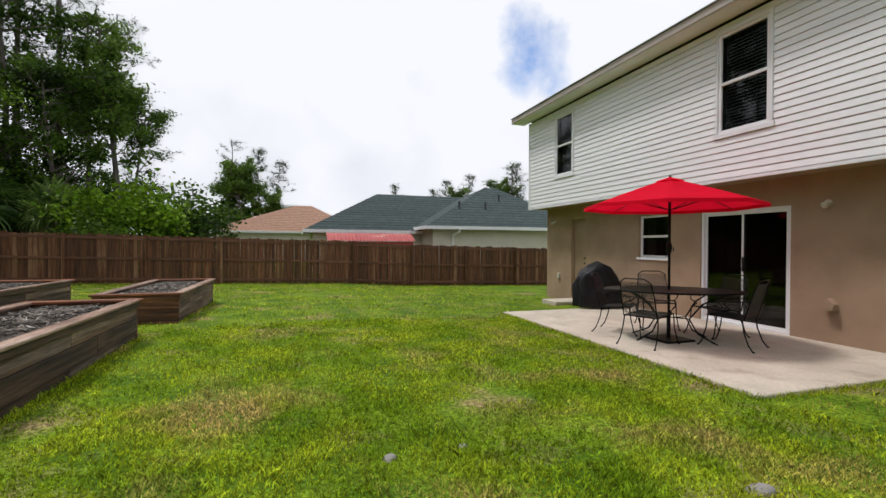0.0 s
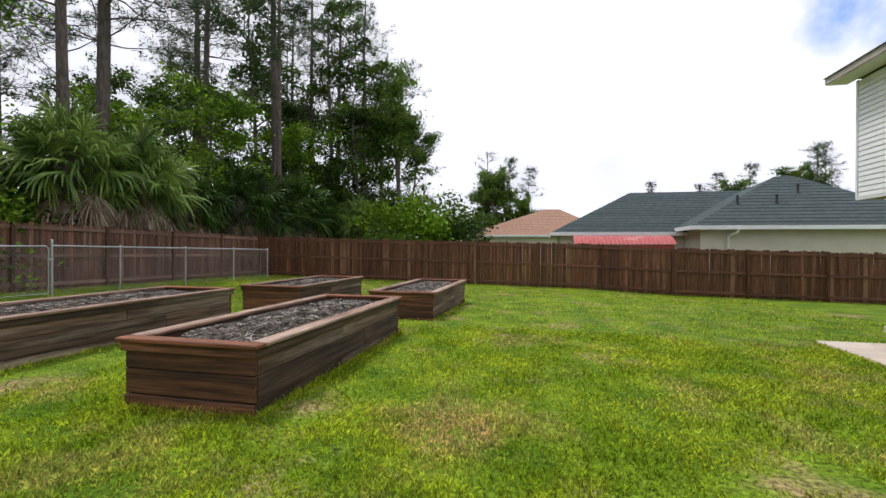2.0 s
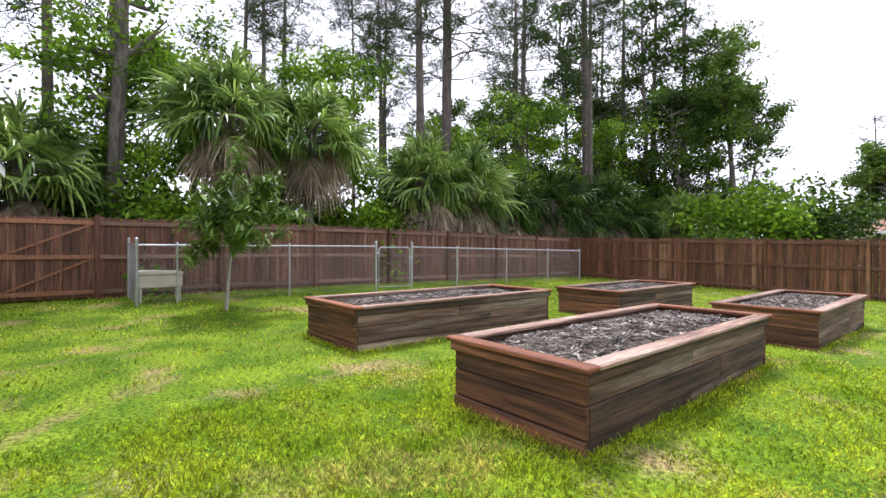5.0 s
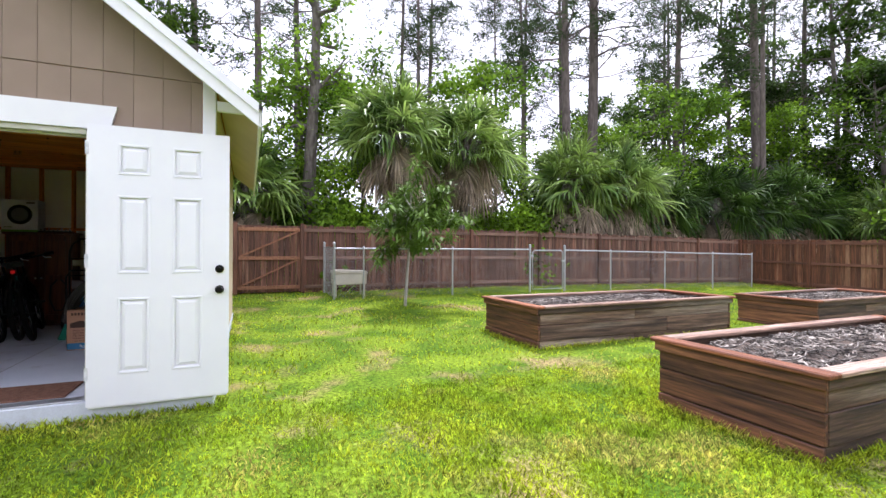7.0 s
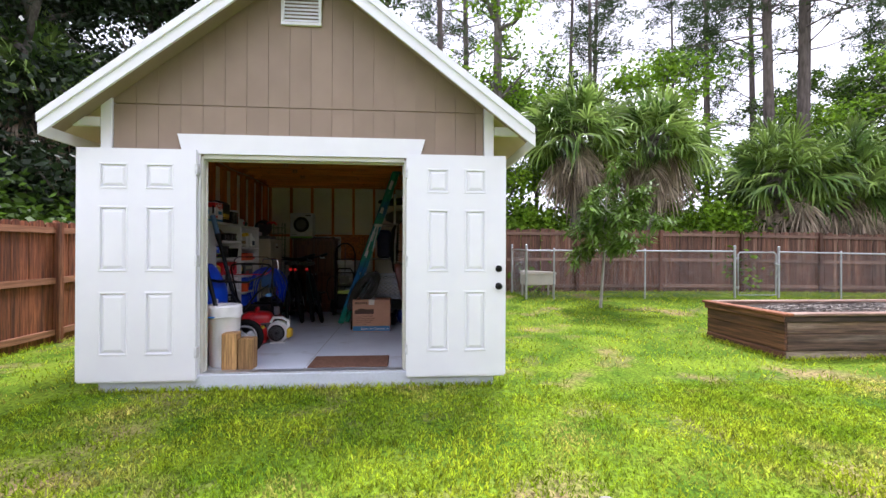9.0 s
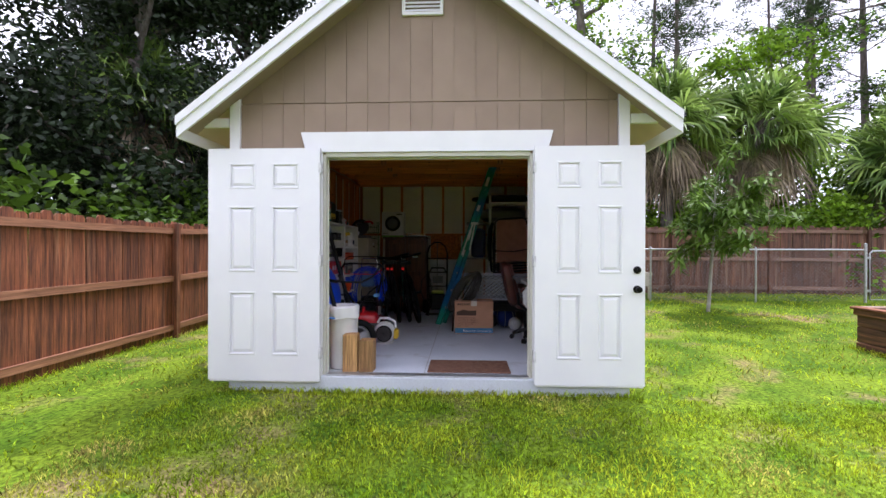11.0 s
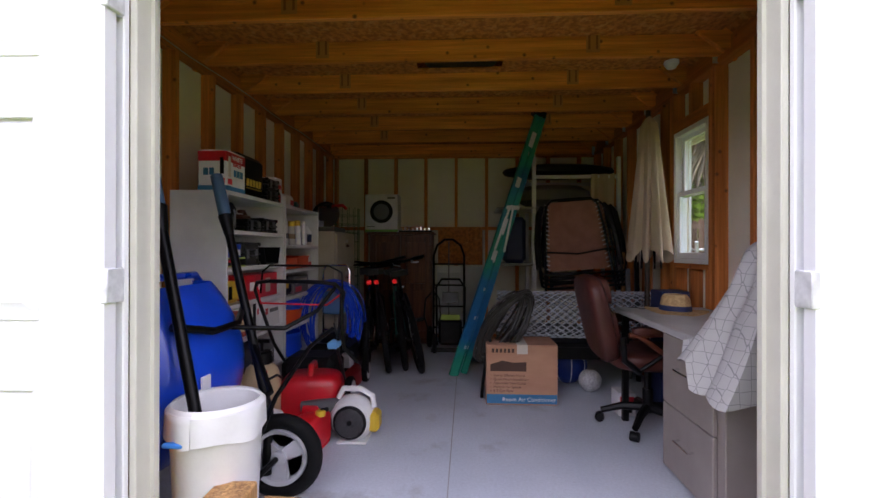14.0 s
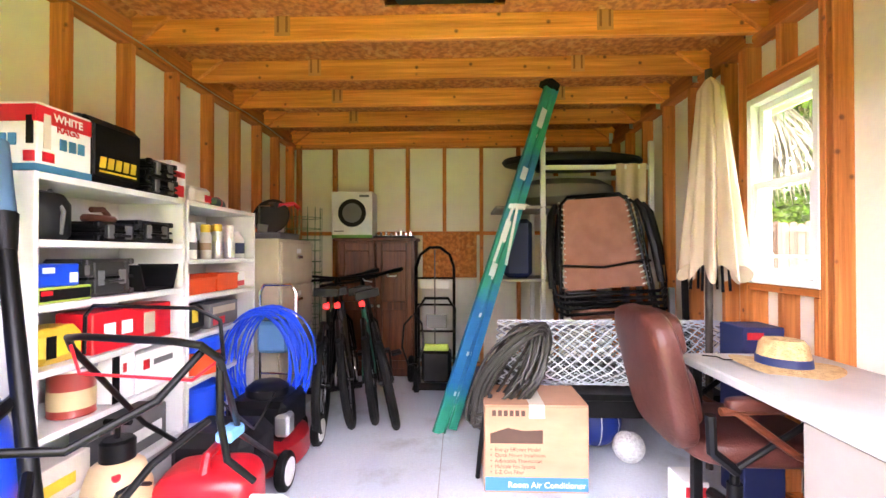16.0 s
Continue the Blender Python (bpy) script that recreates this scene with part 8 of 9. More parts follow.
# stepladder leaning against the joists
ld = thing("stepladder", "green fibreglass stepladder folded and leaning on joists", "ladder", pose(-7.58, -1.61, FL), world_parts=True)
A, B = Vector((-7.56, -1.70, FL + 0.001)), Vector((-8.0, -0.84, 2.70))
dvec = (B - A).normalized()
side = Vector((0.55, 0.32, 0)).normalized()
side = (side - dvec * side.dot(dvec)).normalized()
nrm = dvec.cross(side)


def beam(a, b, s, n, w, t):
    vs = [p + s * (w * i) + n * (t * j) for p in (a, b) for i in (-0.5, 0.5) for j in (-0.5, 0.5)]
    return Mesh().add(vs, [(0, 1, 3, 2), (4, 6, 7, 5), (0, 4, 5, 1), (2, 3, 7, 6), (0, 2, 6, 4), (1, 5, 7, 3)])


w2 = Vector((-0.02, 0.095, 0))
part("rail", beam(A, B, side, nrm, 0.03, 0.075), M["green_rail"], ld)
part("rail", beam(A + w2 + dvec * 0.02, B + w2 * 0.55 - dvec * 0.02, side, nrm, 0.025, 0.06), M["green_rail"], ld)
part("flange", beam(A + nrm * 0.036 + side * 0.02, B + nrm * 0.036 + side * 0.02, side, nrm, 0.035, 0.004), M["green_rail"], ld)
for k in range(8):
    p = A.lerp(B, 0.1 + 0.105 * k)
    part("step", beam(p, p + w2 * 0.9 - dvec * 0.01, dvec, nrm, 0.03, 0.05), M["alu"], ld)
mid = A.lerp(B, 0.62)
BRIGHT = plain("bright aluminium", (0.80, 0.80, 0.78), 0.35)
for a, b in ((0.0, -0.012), (0.35, 0.06)):
    q = mid + side * 0.032 + w2 * a
    part("spreader", beam(q, q - dvec * 0.44 + nrm * b, side, nrm, 0.006, 0.022), BRIGHT, ld, "bright aluminium spreader bar")
part("bracket", beam(mid - w2 * 0.2 + side * 0.03, mid + w2 * 0.9 + side * 0.03, dvec, nrm, 0.035, 0.03), BRIGHT, ld)
part("top_cap", beam(B - dvec * 0.03, B + dvec * 0.025, side, nrm, 0.10, 0.12), BK, ld)
for k, t in enumerate((0.42, 0.52, 0.70, 0.86)):
    p = A.lerp(B, t) + side * 0.0385
    part("sticker", beam(p, p + dvec * (0.16 if k % 2 else 0.10), side, nrm, 0.002, 0.05), M["paper"], ld)

# black bench with a roll of chain-link on it
bn = thing("bench", "black steel bench under a roll of wire", "bench", pose(-7.62, -0.62, FL), world_parts=True)
part("top", Mesh().box((-8.1, -1.28, 0.52), (-7.12, 0.02, 0.56), 0.006), BK, bn)
part("apron", Mesh().box((-7.15, -1.26, 0.42), (-7.13, 0.0, 0.52), 0.004), BK, bn)
for x in (-8.06, -7.18):
    for y in (-1.24, -0.03):
        part("leg", Mesh().box((x - 0.025, y - 0.025, FL), (x + 0.025, y + 0.025, 0.52), 0.004), BK, bn)
cr = thing("chain_link_roll", "silver roll of spare chain-link mesh", "wire roll", pose(-7.34, -0.6, 0.56))
# Inner wraps get a darker wire colour, painting in the shade inside the roll.
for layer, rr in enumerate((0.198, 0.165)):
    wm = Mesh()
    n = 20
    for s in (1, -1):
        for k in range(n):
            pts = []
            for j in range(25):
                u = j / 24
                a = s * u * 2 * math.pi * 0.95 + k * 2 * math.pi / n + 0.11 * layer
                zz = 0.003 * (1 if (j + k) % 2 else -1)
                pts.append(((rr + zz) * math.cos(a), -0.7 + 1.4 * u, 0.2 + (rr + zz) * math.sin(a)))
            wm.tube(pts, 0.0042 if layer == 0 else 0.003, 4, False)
    tagged(part("wire", wm, plain("zinc wire" if layer == 0 else "shaded inner wire", (0.70, 0.75, 0.83) if layer == 0 else (0.16, 0.17, 0.20), 0.4), cr, "woven silver wire"), kind="stuff")

# coil of weathered hose thrown over the box
hc = thing("hose_coil", "weathered grey rubber hose in a long coil", "hose", pose(-7.02, -1.28, 0.62))
hrng = random.Random(21)
for k in range(24):
    w, tall = hrng.uniform(0.055, 0.125), hrng.uniform(0.22, 0.285)
    oy, oz, ph = hrng.uniform(-0.035, 0.035), hrng.uniform(-0.02, 0.03), hrng.uniform(0, 6.28)
    pts = []
    for t in range(24):
        a = t * 2 * math.pi / 24
        u, v = w * math.cos(a), tall * math.sin(a)
        pts.append((0.06 + 0.05 * math.sin(ph) + 0.02 * math.cos(a * 2 + ph), 0.62 * v + u + oy + 0.012 * math.sin(a * 3 + ph), 0.10 + 1.0 * v - 0.28 * u + oz))
    part("loop", Mesh().tube(pts, 0.0095, 6, close=True), M["grey_hose"], hc)
part("tail", Mesh().tube([(0.1, -0.1, 0.0), (0.13, -0.14, -0.15), (0.12, -0.16, -0.32), (0.08, -0.17, -0.46)], 0.013, 7), BK, hc)

# air conditioner carton
ac = thing("carton", "brown cardboard air conditioner carton with blue stripe", "box", pose(-6.99, -1.16, FL), world_parts=True)
bx0, bx1, by0, by1, bz1 = -7.16, -6.80, -1.42, -0.885, 0.595
part("body", Mesh().box((bx0, by0, FL), (bx1, by1, bz1), 0.006), M["card"], ac)
part("flap", Mesh().box((bx0, by0 + 0.002, bz1 + 0.001), (bx1 - 0.17, by1 - 0.002, bz1 + 0.006)), M["card"], ac)
part("flap", Mesh().box((bx1 - 0.168, by0 + 0.002, bz1 + 0.001), (bx1, by1 - 0.002, bz1 + 0.008)), M["card"], ac)
part("tape", Mesh().box((bx0, -1.19, bz1 + 0.0085), (bx1 + 0.0015, -1.11, bz1 + 0.0095)).box((bx1 + 0.0005, -1.19, bz1 - 0.06), (bx1 + 0.0015, -1.11, bz1 + 0.0085)), M["pale_plastic"], ac)
part("stripe", Mesh().box((bx1, by0 + 0.004, FL + 0.012), (bx1 + 0.0015, by1 - 0.004, FL + 0.082)), M["print_blue"], ac)
part("badge", Mesh().prism([(by0 + 0.03, 0.405), (by0 + 0.30, 0.405), (by0 + 0.30, 0.475), (by0 + 0.2, 0.47), (by0 + 0.12, 0.485), (by0 + 0.03, 0.455)], bx1, bx1 + 0.0015, 0), M["print_brown"], ac)
face = pose(0, 0, 0, 90, 0, 90)
for k, line in enumerate(("Energy Efficient Model", "Quick Mount Installation", "Adjustable Thermostat", "Multiple Fan Speeds", "E-Z Out Filter")):
    lettering("•  " + line, 0.026, Matrix.Translation((bx1 + 0.001, by0 + 0.03, 0.365 - 0.029 * k)) @ face, M["print_brown"], ac)
lettering("Room Air Conditioner", 0.043, Matrix.Translation((bx1 + 0.002, by0 + 0.12, FL + 0.030)) @ face, M["paper"], ac)
for k in range(6):
    part("stamp", Mesh().box((bx1, by0 + 0.04 + 0.03 * k, 0.545), (bx1 + 0.001, by0 + 0.06 + 0.03 * k, 0.575)), M["print_brown"], ac)

# reclining chairs folded in a stack
zg = thing("reclining_chair", "folded recliner with brown sling and black tube frame", "folding chair", pose(-7.72, -0.46, 0.56, 4, 0, 0), group="folded recliners")
def zg_pt(y, z, off=0.0):
    return (-0.16 * (z - 0.3) / 0.9 + 0.02 + off, y * 0.87, z)
slg = Mesh().grid(lambda u, v: zg_pt((u - 0.5) * (0.66 - 0.14 * v), 0.57 + 0.67 * v, -0.02 * math.sin(math.pi * u)), 10, 14)
part("sling", slg, M["brown_cloth"], zg, "faded brown sling fabric")
part("sling_underside", Mesh().grid(lambda u, v: zg_pt((u - 0.5) * (0.66 - 0.14 * v), 0.57 + 0.67 * v, -0.02 * math.sin(math.pi * u) - 0.006), 10, 14), M["brown_cloth"], zg)
for s in (-1, 1):
    part("side_tube", Mesh().tube([zg_pt(s * 0.38, 0.36), zg_pt(s * 0.36, 0.6), zg_pt(s * 0.32, 1.0), zg_pt(s * 0.29, 1.2), zg_pt(s * 0.22, 1.26), zg_pt(0.0, 1.265)], 0.013, 8), M["black_metal"], zg)
    part("armrest", Mesh().tube([zg_pt(s * 0.44, 0.60, 0.05), zg_pt(s * 0.43, 0.85, 0.05), zg_pt(s * 0.385, 1.12, 0.05), zg_pt(s * 0.34, 1.2, 0.03)], [0.026, 0.032, 0.032, 0.02], 8), BK, zg)
    lace = Mesh()
    for k in range(16):
        zc = 0.585 + 0.0415 * k
        lace.tube([zg_pt(s * (0.325 - 0.07 * (zc - 0.42) / 0.82), zc), zg_pt(s * (0.372 - 0.07 * (zc - 0.42) / 0.82), zc + 0.015, 0.005)], 0.005, 4)
    part("lacing", lace, M["paper"], zg)
for k in range(4):
    z = 0.545 - 0.04 * k
    part("lower_tube", Mesh().tube([(0.04, -0.38, z + 0.12), (0.07, -0.37, z + 0.02), (0.10 + 0.02 * k, -0.33, z), (0.10 + 0.02 * k, 0.33, z), (0.07, 0.37, z + 0.02), (0.04, 0.38, z + 0.12)], 0.012, 8), M["black_metal"], zg)
part("foot_sling", Mesh().box((0.03, -0.28, 0.37), (0.09, 0.28, 0.44), 0.02), M["brown_cloth"], zg)
part("strap", Mesh().tube([zg_pt(-0.36, 0.76, 0.03), zg_pt(0, 0.725, 0.04), zg_pt(0.36, 0.76, 0.03)], 0.010, 6), M["cover"], zg)
copy_thing(zg, pose(-7.86, -0.40, 0.56, 2, 0, 0))

# pale rack frame behind with dark cushions and a hanging cloth
rf = thing("storage_rack", "white metal rack frame in the shed corner", "rack", pose(-8.2, -0.4, FL), world_parts=True)
for y in (-0.86, 0.02):
    for x in (-8.2, -8.75):
        part("post", Mesh().box((x - 0.02, y - 0.02, FL), (x + 0.02, y + 0.02, 2.3), 0.004), M["white_plastic"], rf)
for x in (-8.2, -8.75):
    part("crossbar", Mesh().box((x - 0.015, -0.84, 2.07), (x + 0.015, 0.0, 2.11), 0.004), M["white_plastic"], rf)
for z in (1.15, 1.75):
    part("shelf", Mesh().box((-8.77, -1.25, z), (-8.18, 0.0, z + 0.025), 0.004), plain("grey board", (0.3, 0.28, 0.26)), rf)
def pillow(name, label, x, y, z, a, b, c, mat, cat="cushion"):
    m = Mesh().lathe([(0.02, 0), (0.7, 0.08), (0.97, 0.3), (1.0, 0.5), (0.97, 0.7), (0.7, 0.92), (0.02, 1.0)], Matrix.Diagonal((a, b, c, 1)), 20)
    o = m.obj(name, mat, m=pose(x, y, z))
    return tagged(o, label, cat)
pillow("cushion", "black cushion lying on the rack", -8.5, -0.55, 2.12, 0.30, 0.62, 0.14, M["cover"])
pillow("cushion", "grey stuffed sack on the rack shelf", -8.45, -0.62, 1.78, 0.24, 0.42, 0.26, plain("grey sack", (0.16, 0.15, 0.13)), "sack")
tagged(Mesh().grid(lambda u, v: (-8.175 + 0.012 * math.sin(u * 14), -0.27 + 0.24 * u - 0.02 * v, 2.115 - 0.75 * v), 20, 8).obj("hanging_cloth", M["beige_cloth"]), "beige cloth hung over the rack bar", "cloth")
bb = thing("blue_tote", "dark blue folding seat bag on the rack", "bag", pose(-8.4, -1.05, 1.176))
part("bag", Mesh().box((-0.12, -0.12, 0), (0.12, 0.12, 0.50), 0.04), M["navy"], bb)

# folded beige umbrella leaning by the window
bu = thing("folded_umbrella", "beige market umbrella folded and leaning at the wall", "umbrella", pose(-7.12, -0.10, FL))
def pleat(u, v):
    a = u * 2 * math.pi
    r = (0.012 + 0.07 * min(1.0, v * 14) + 0.125 * v) * (1 + (0.22 * v + 0.08) * math.sin(a * 9 + 0.8 * v)) * (1.0 + 0.1 * math.sin(a))
    return (0.95 * r * math.cos(a) + 0.03 * v, 0.62 * r * math.sin(a) - 0.02 * v, 2.26 - 1.14 * v - 0.05 * math.sin(a * 8) * v ** 3)
part("canopy", Mesh().grid(pleat, 108, 28), M["beige_cloth"], bu, "pleated beige canopy")
part("pole", Mesh().tube([(0.02, -0.02, 0.0), (0.0, 0, 2.30)], 0.02, 10), plain("dark pole", (0.05, 0.035, 0.025)), bu)
for k in range(6):
    a = k * 1.047
    part("rib", Mesh().tube([(0.12 * math.cos(a), 0.08 * math.sin(a), 1.2), (0.13 * math.cos(a), 0.09 * math.sin(a), 1.02)], 0.009, 6), BK, bu)
for k, (dy, hgt, mt) in enumerate(((0.0, 1.15, M["block"]), (0.05, 0.95, M["arm_wood"]), (-0.06, 1.0, GY), (0.1, 1.1, BK))):
    o = Mesh().box((-0.012, -0.02, 0), (0.012, 0.02, hgt), 0.003).obj("offcut", mt, m=pose(-7.75 + 0.09 * k, -0.07 + dy * 0.3, FL, 0, -3, 0))
    tagged(o, "narrow wooden offcut leaning in the corner" if k < 2 else "dark strip leaning in the corner", "offcut")

# balls under the bench
bl = thing("ball", "dimpled pale grey ball on the floor", "ball", pose(-7.17, -0.55, FL))
bm_ = Mesh().lathe([(0.092 * math.cos(math.radians(-88 + 8 * k)), 0.092 + 0.092 * math.sin(math.radians(-88 + 8 * k))) for k in range(23)], None, 28)
part("ball", bm_, material("speckled grey", (0.52, 0.52, 0.53), (0.36, 0.36, 0.37), rough=0.5, scale=60, bump=0.6, bump_scale=70), bl)
bl = thing("ball", "blue ball with pale seams under the bench", "ball", pose(-7.42, -0.68, FL))
part("ball", Mesh().lathe([(0.17 * math.cos(math.radians(-88 + 8 * k)), 0.17 + 0.17 * math.sin(math.radians(-88 + 8 * k))) for k in range(23)], None, 28), plain("blue cover", (0.01, 0.035, 0.22)), bl)
for k in range(4):
    part("seam", Mesh().tube([(0.171 * math.cos(t * 0.349) * math.cos(k * 0.785), 0.171 * math.cos(t * 0.349) * math.sin(k * 0.785), 0.17 + 0.171 * math.sin(t * 0.349)) for t in range(18)], 0.004, 5, close=True), M["paper"], bl)
bl = pillow("black_bag", "black stuffed bag beside the carton", -7.35, -0.92, FL, 0.13, 0.13, 0.2, M["cover"], "bag")

# desk along the right-hand wall
dk = thing("desk", "white-topped desk with taupe drawers", "desk", pose(-6.1, -0.28, FL), world_parts=True)
part("worktop", Mesh().box((-6.58, -0.54, 0.888), (-5.05, 0.055, 0.925), 0.006), M["worktop"], dk, "white laminate top")
part("pedestal", Mesh().box((-5.85, -0.50, FL + 0.03), (-5.30, 0.05, 0.886), 0.004), M["taupe"], dk)
part("plinth", Mesh().box((-5.83, -0.46, FL), (-5.32, 0.03, FL + 0.03)), BK, dk)
for z0, z1 in ((FL + 0.035, 0.52), (0.525, 0.883)):
    df = part("drawer_front", Mesh().box((-5.845, -0.522, z0), (-5.355, -0.501, z1), 0.004), M["taupe"], dk)
    zc = (z0 + z1) / 2 + 0.03
    part("handle", Mesh().tube([(-5.66, -0.522, zc), (-5.66, -0.55, zc - 0.004), (-5.52, -0.55, zc - 0.004), (-5.52, -0.522, zc)], 0.005, 6), M["chrome"], df)
for yl in (-0.48, 0.02):
    part("leg", Mesh().box((-6.56, yl - 0.02, FL), (-6.52, yl + 0.02, 0.887), 0.003), BK, dk, "black steel leg")
part("back_panel", Mesh().box((-6.52, 0.03, 0.5), (-5.86, 0.045, 0.886), 0.003), M["taupe"], dk)
wbn = thing("waste_bin", "black round waste bin under the desk", "bin", pose(-6.02, -0.20, FL))
part("bin", Mesh().lathe([(0.115, 0), (0.12, 0.005), (0.145, 0.30), (0.152, 0.305), (0.152, 0.32), (0.143, 0.32), (0.115, 0.012), (0.004, 0.01)], None, 28), BK, wbn)
sbx = carton("small_carton", "small white carton with a red mark under the desk", "box", (-6.78, -0.50, FL), (-6.62, -0.38, FL + 0.16), M["paper"], [("x", 0.1, 0.9, 0.55, 0.85, M["red_plastic"]), ("x", 0.2, 0.8, 0.15, 0.4, M["black_plastic"])])
ht_ = thing("straw_hat", "woven straw hat with a navy band on the desk", "hat", pose(-6.33, -0.24, 0.926, 0, 0, 20))
part("brim", Mesh().grid(lambda u, v: ((0.085 + 0.095 * v) * 1.12 * math.cos(u * 6.2832), (0.075 + 0.095 * v) * math.sin(u * 6.2832), 0.012 + 0.012 * math.sin(u * 12.566) * v - 0.006 * v), 40, 5), M["straw_hat"], ht_)
part("crown", Mesh().lathe([(0.093, 0.01), (0.09, 0.04), (0.082, 0.09), (0.066, 0.112), (0.04, 0.112), (0.01, 0.098)], Matrix.Diagonal((1.1, 0.92, 1, 1)), 28), M["straw_hat"], ht_)
part("band", Mesh().lathe([(0.0945, 0.012), (0.0935, 0.032), (0.0915, 0.044)], Matrix.Diagonal((1.1, 0.92, 1, 1)), 28), M["navy"], ht_, "navy ribbon band")
part("cord", Mesh().tube([(-0.1, -0.1, 0.012), (-0.15, -0.14, 0.006), (-0.2, -0.12, 0.006), (-0.24, -0.16, 0.006)], 0.003, 5), BK, ht_)
carton("tool_carton", "tall navy carton standing beyond the desk", "box", (-6.92, -0.16, FL), (-6.72, 0.04, 1.02), M["navy"], [("x", 0.1, 0.5, 0.93, 0.97, RD)])
sk = thing("speaker", "black speaker standing on the desk", "speaker", pose(-5.60, -0.13, 0.926))
part("cabinet", Mesh().box((-0.09, -0.08, 0), (0.07, 0.10, 0.25), 0.012), BK, sk)
part("grille", Mesh().lathe([(0.06, 0), (0.06, 0.004), (0.02, 0.006)], pose(0, -0.081, 0.12, 90, 0, 0), 20), M["cover"], sk)
sh_ = thing("draped_sheet", "white lattice-patterned sheet draped over desk things", "sheet", pose(-5.22, -0.22, 0.926))
def drape2(u, v):
    a = u * 2 * math.pi
    c, s = math.cos(a), math.sin(a)
    k = 1 / max(abs(c), abs(s)) ** 0.8
    r = 0.5 + 0.5 * v
    hang = 0.43 - 0.50 * v ** 1.6 - (0.10 * max(0, v - 0.75) / 0.25 if s < -0.3 and c > -0.2 else 0.0)
    f = 0.03 * math.sin(a * 6 + 1) * v + 0.02 * noise.noise((c * 4, s * 4, v * 3))
    return ((0.20 * r * k * c + f * c), min(0.25, (0.325 if s < 0 else 0.255) * r * k * s + f * s - (0.12 * v ** 4 if s < -0.3 else 0)), max(hang, 0.012 if (s > -0.75 and c < 0.6) else -9) + 0.012 * math.sin(a * 9) * v)
sm_ = Mesh().grid(drape2, 72, 16)
tp_ = [drape2(i / 72, 0) for i in range(72)]
sm_.add(tp_ + [(0, 0, 0.46)], [(i, (i + 1) % 72, 72) for i in range(72)])
part("cloth", sm_, M["sheet"], sh_)

# swivel chair, facing the desk (local +x is ahead)
oc = thing("office_chair", "brown leather swivel chair with wooden arms", "office chair", pose(-6.44, -0.37, FL, 0, 0, 89))
for k in range(5):
    a = radians(k * 72 + 20)
    c, s = math.cos(a), math.sin(a)
    leg_ = part("base_leg", Mesh().tube([(0.03 * c, 0.03 * s, 0.13), (0.16 * c, 0.16 * s, 0.12), (0.29 * c, 0.29 * s, 0.075)], [0.03, 0.026, 0.02], 8), BK, oc)
    part("caster", Mesh().tube([(0.30 * c - 0.025 * s, 0.30 * s + 0.025 * c, 0.03), (0.30 * c + 0.025 * s, 0.30 * s - 0.025 * c, 0.03)], 0.03, 12), BK, leg_)
part("column", Mesh().tube([(0, 0, 0.1), (0, 0, 0.25)], 0.032, 10).tube([(0, 0, 0.25), (0, 0, 0.40)], 0.02, 10), BK, oc)
part("mechanism", Mesh().box((-0.14, -0.1, 0.38), (0.14, 0.1, 0.42), 0.01), BK, oc)
def cushion(lo, hi, bulge, m=None):
    c = [(a + b) / 2 for a, b in zip(lo, hi)]
    h = [(b - a) / 2 for a, b in zip(lo, hi)]
    ms_ = Mesh()
    n = 10
    def sp(v):
        return math.copysign(abs(v) ** 0.45, v)
    def fn(u, v):
        a, b = u * 2 * math.pi, (v - 0.5) * math.pi
        p = Vector((c[0] + h[0] * sp(math.cos(a)) * sp(math.cos(b)), c[1] + h[1] * sp(math.sin(a)) * sp(math.cos(b)), c[2] + h[2] * sp(math.sin(b))))
        return tuple(m @ p) if m is not None else tuple(p)
    return ms_.grid(fn, 32, 16)
part("seat", cushion((-0.27, -0.26, 0.41), (0.27, 0.26, 0.53), 0.02), M["leather"], oc)
bk = pose(-0.27, 0, 0.46, 0, -13, 0)
part("backrest", cushion((-0.07, -0.26, 0.0), (0.05, 0.26, 0.56), 0.02, bk), M["leather"], oc)
part("headrest", cushion((-0.02, -0.22, 0.36), (0.085, 0.22, 0.54), 0.02, bk), M["leather"], oc)
part("lumbar", cushion((-0.02, -0.22, 0.08), (0.085, 0.22, 0.33), 0.02, bk), M["leather"], oc)
for s in (-1, 1):
    part("arm_pad", cushion((-0.20, s * 0.30 - 0.035, 0.66), (0.20, s * 0.30 + 0.035, 0.71), 0.01), M["leather"], oc)
    part("arm_wood", Mesh().tube([(-0.22, s * 0.30, 0.655), (0.0, s * 0.30, 0.665), (0.20, s * 0.30, 0.65)], 0.016, 8).tube([(-0.16, s * 0.30, 0.655), (0.05, s * 0.29, 0.50), (0.20, s * 0.27, 0.44)], 0.016, 8), M["arm_wood"], oc, "reddish wooden arm")
    part("arm_strut", Mesh().tube([(0.14, s * 0.29, 0.645), (-0.14, s * 0.27, 0.44)], 0.012, 8).tube([(-0.25, s * 0.29, 0.64), (-0.24, s * 0.28, 0.50), (-0.14, s * 0.26, 0.42)], 0.02, 8), BK, oc)

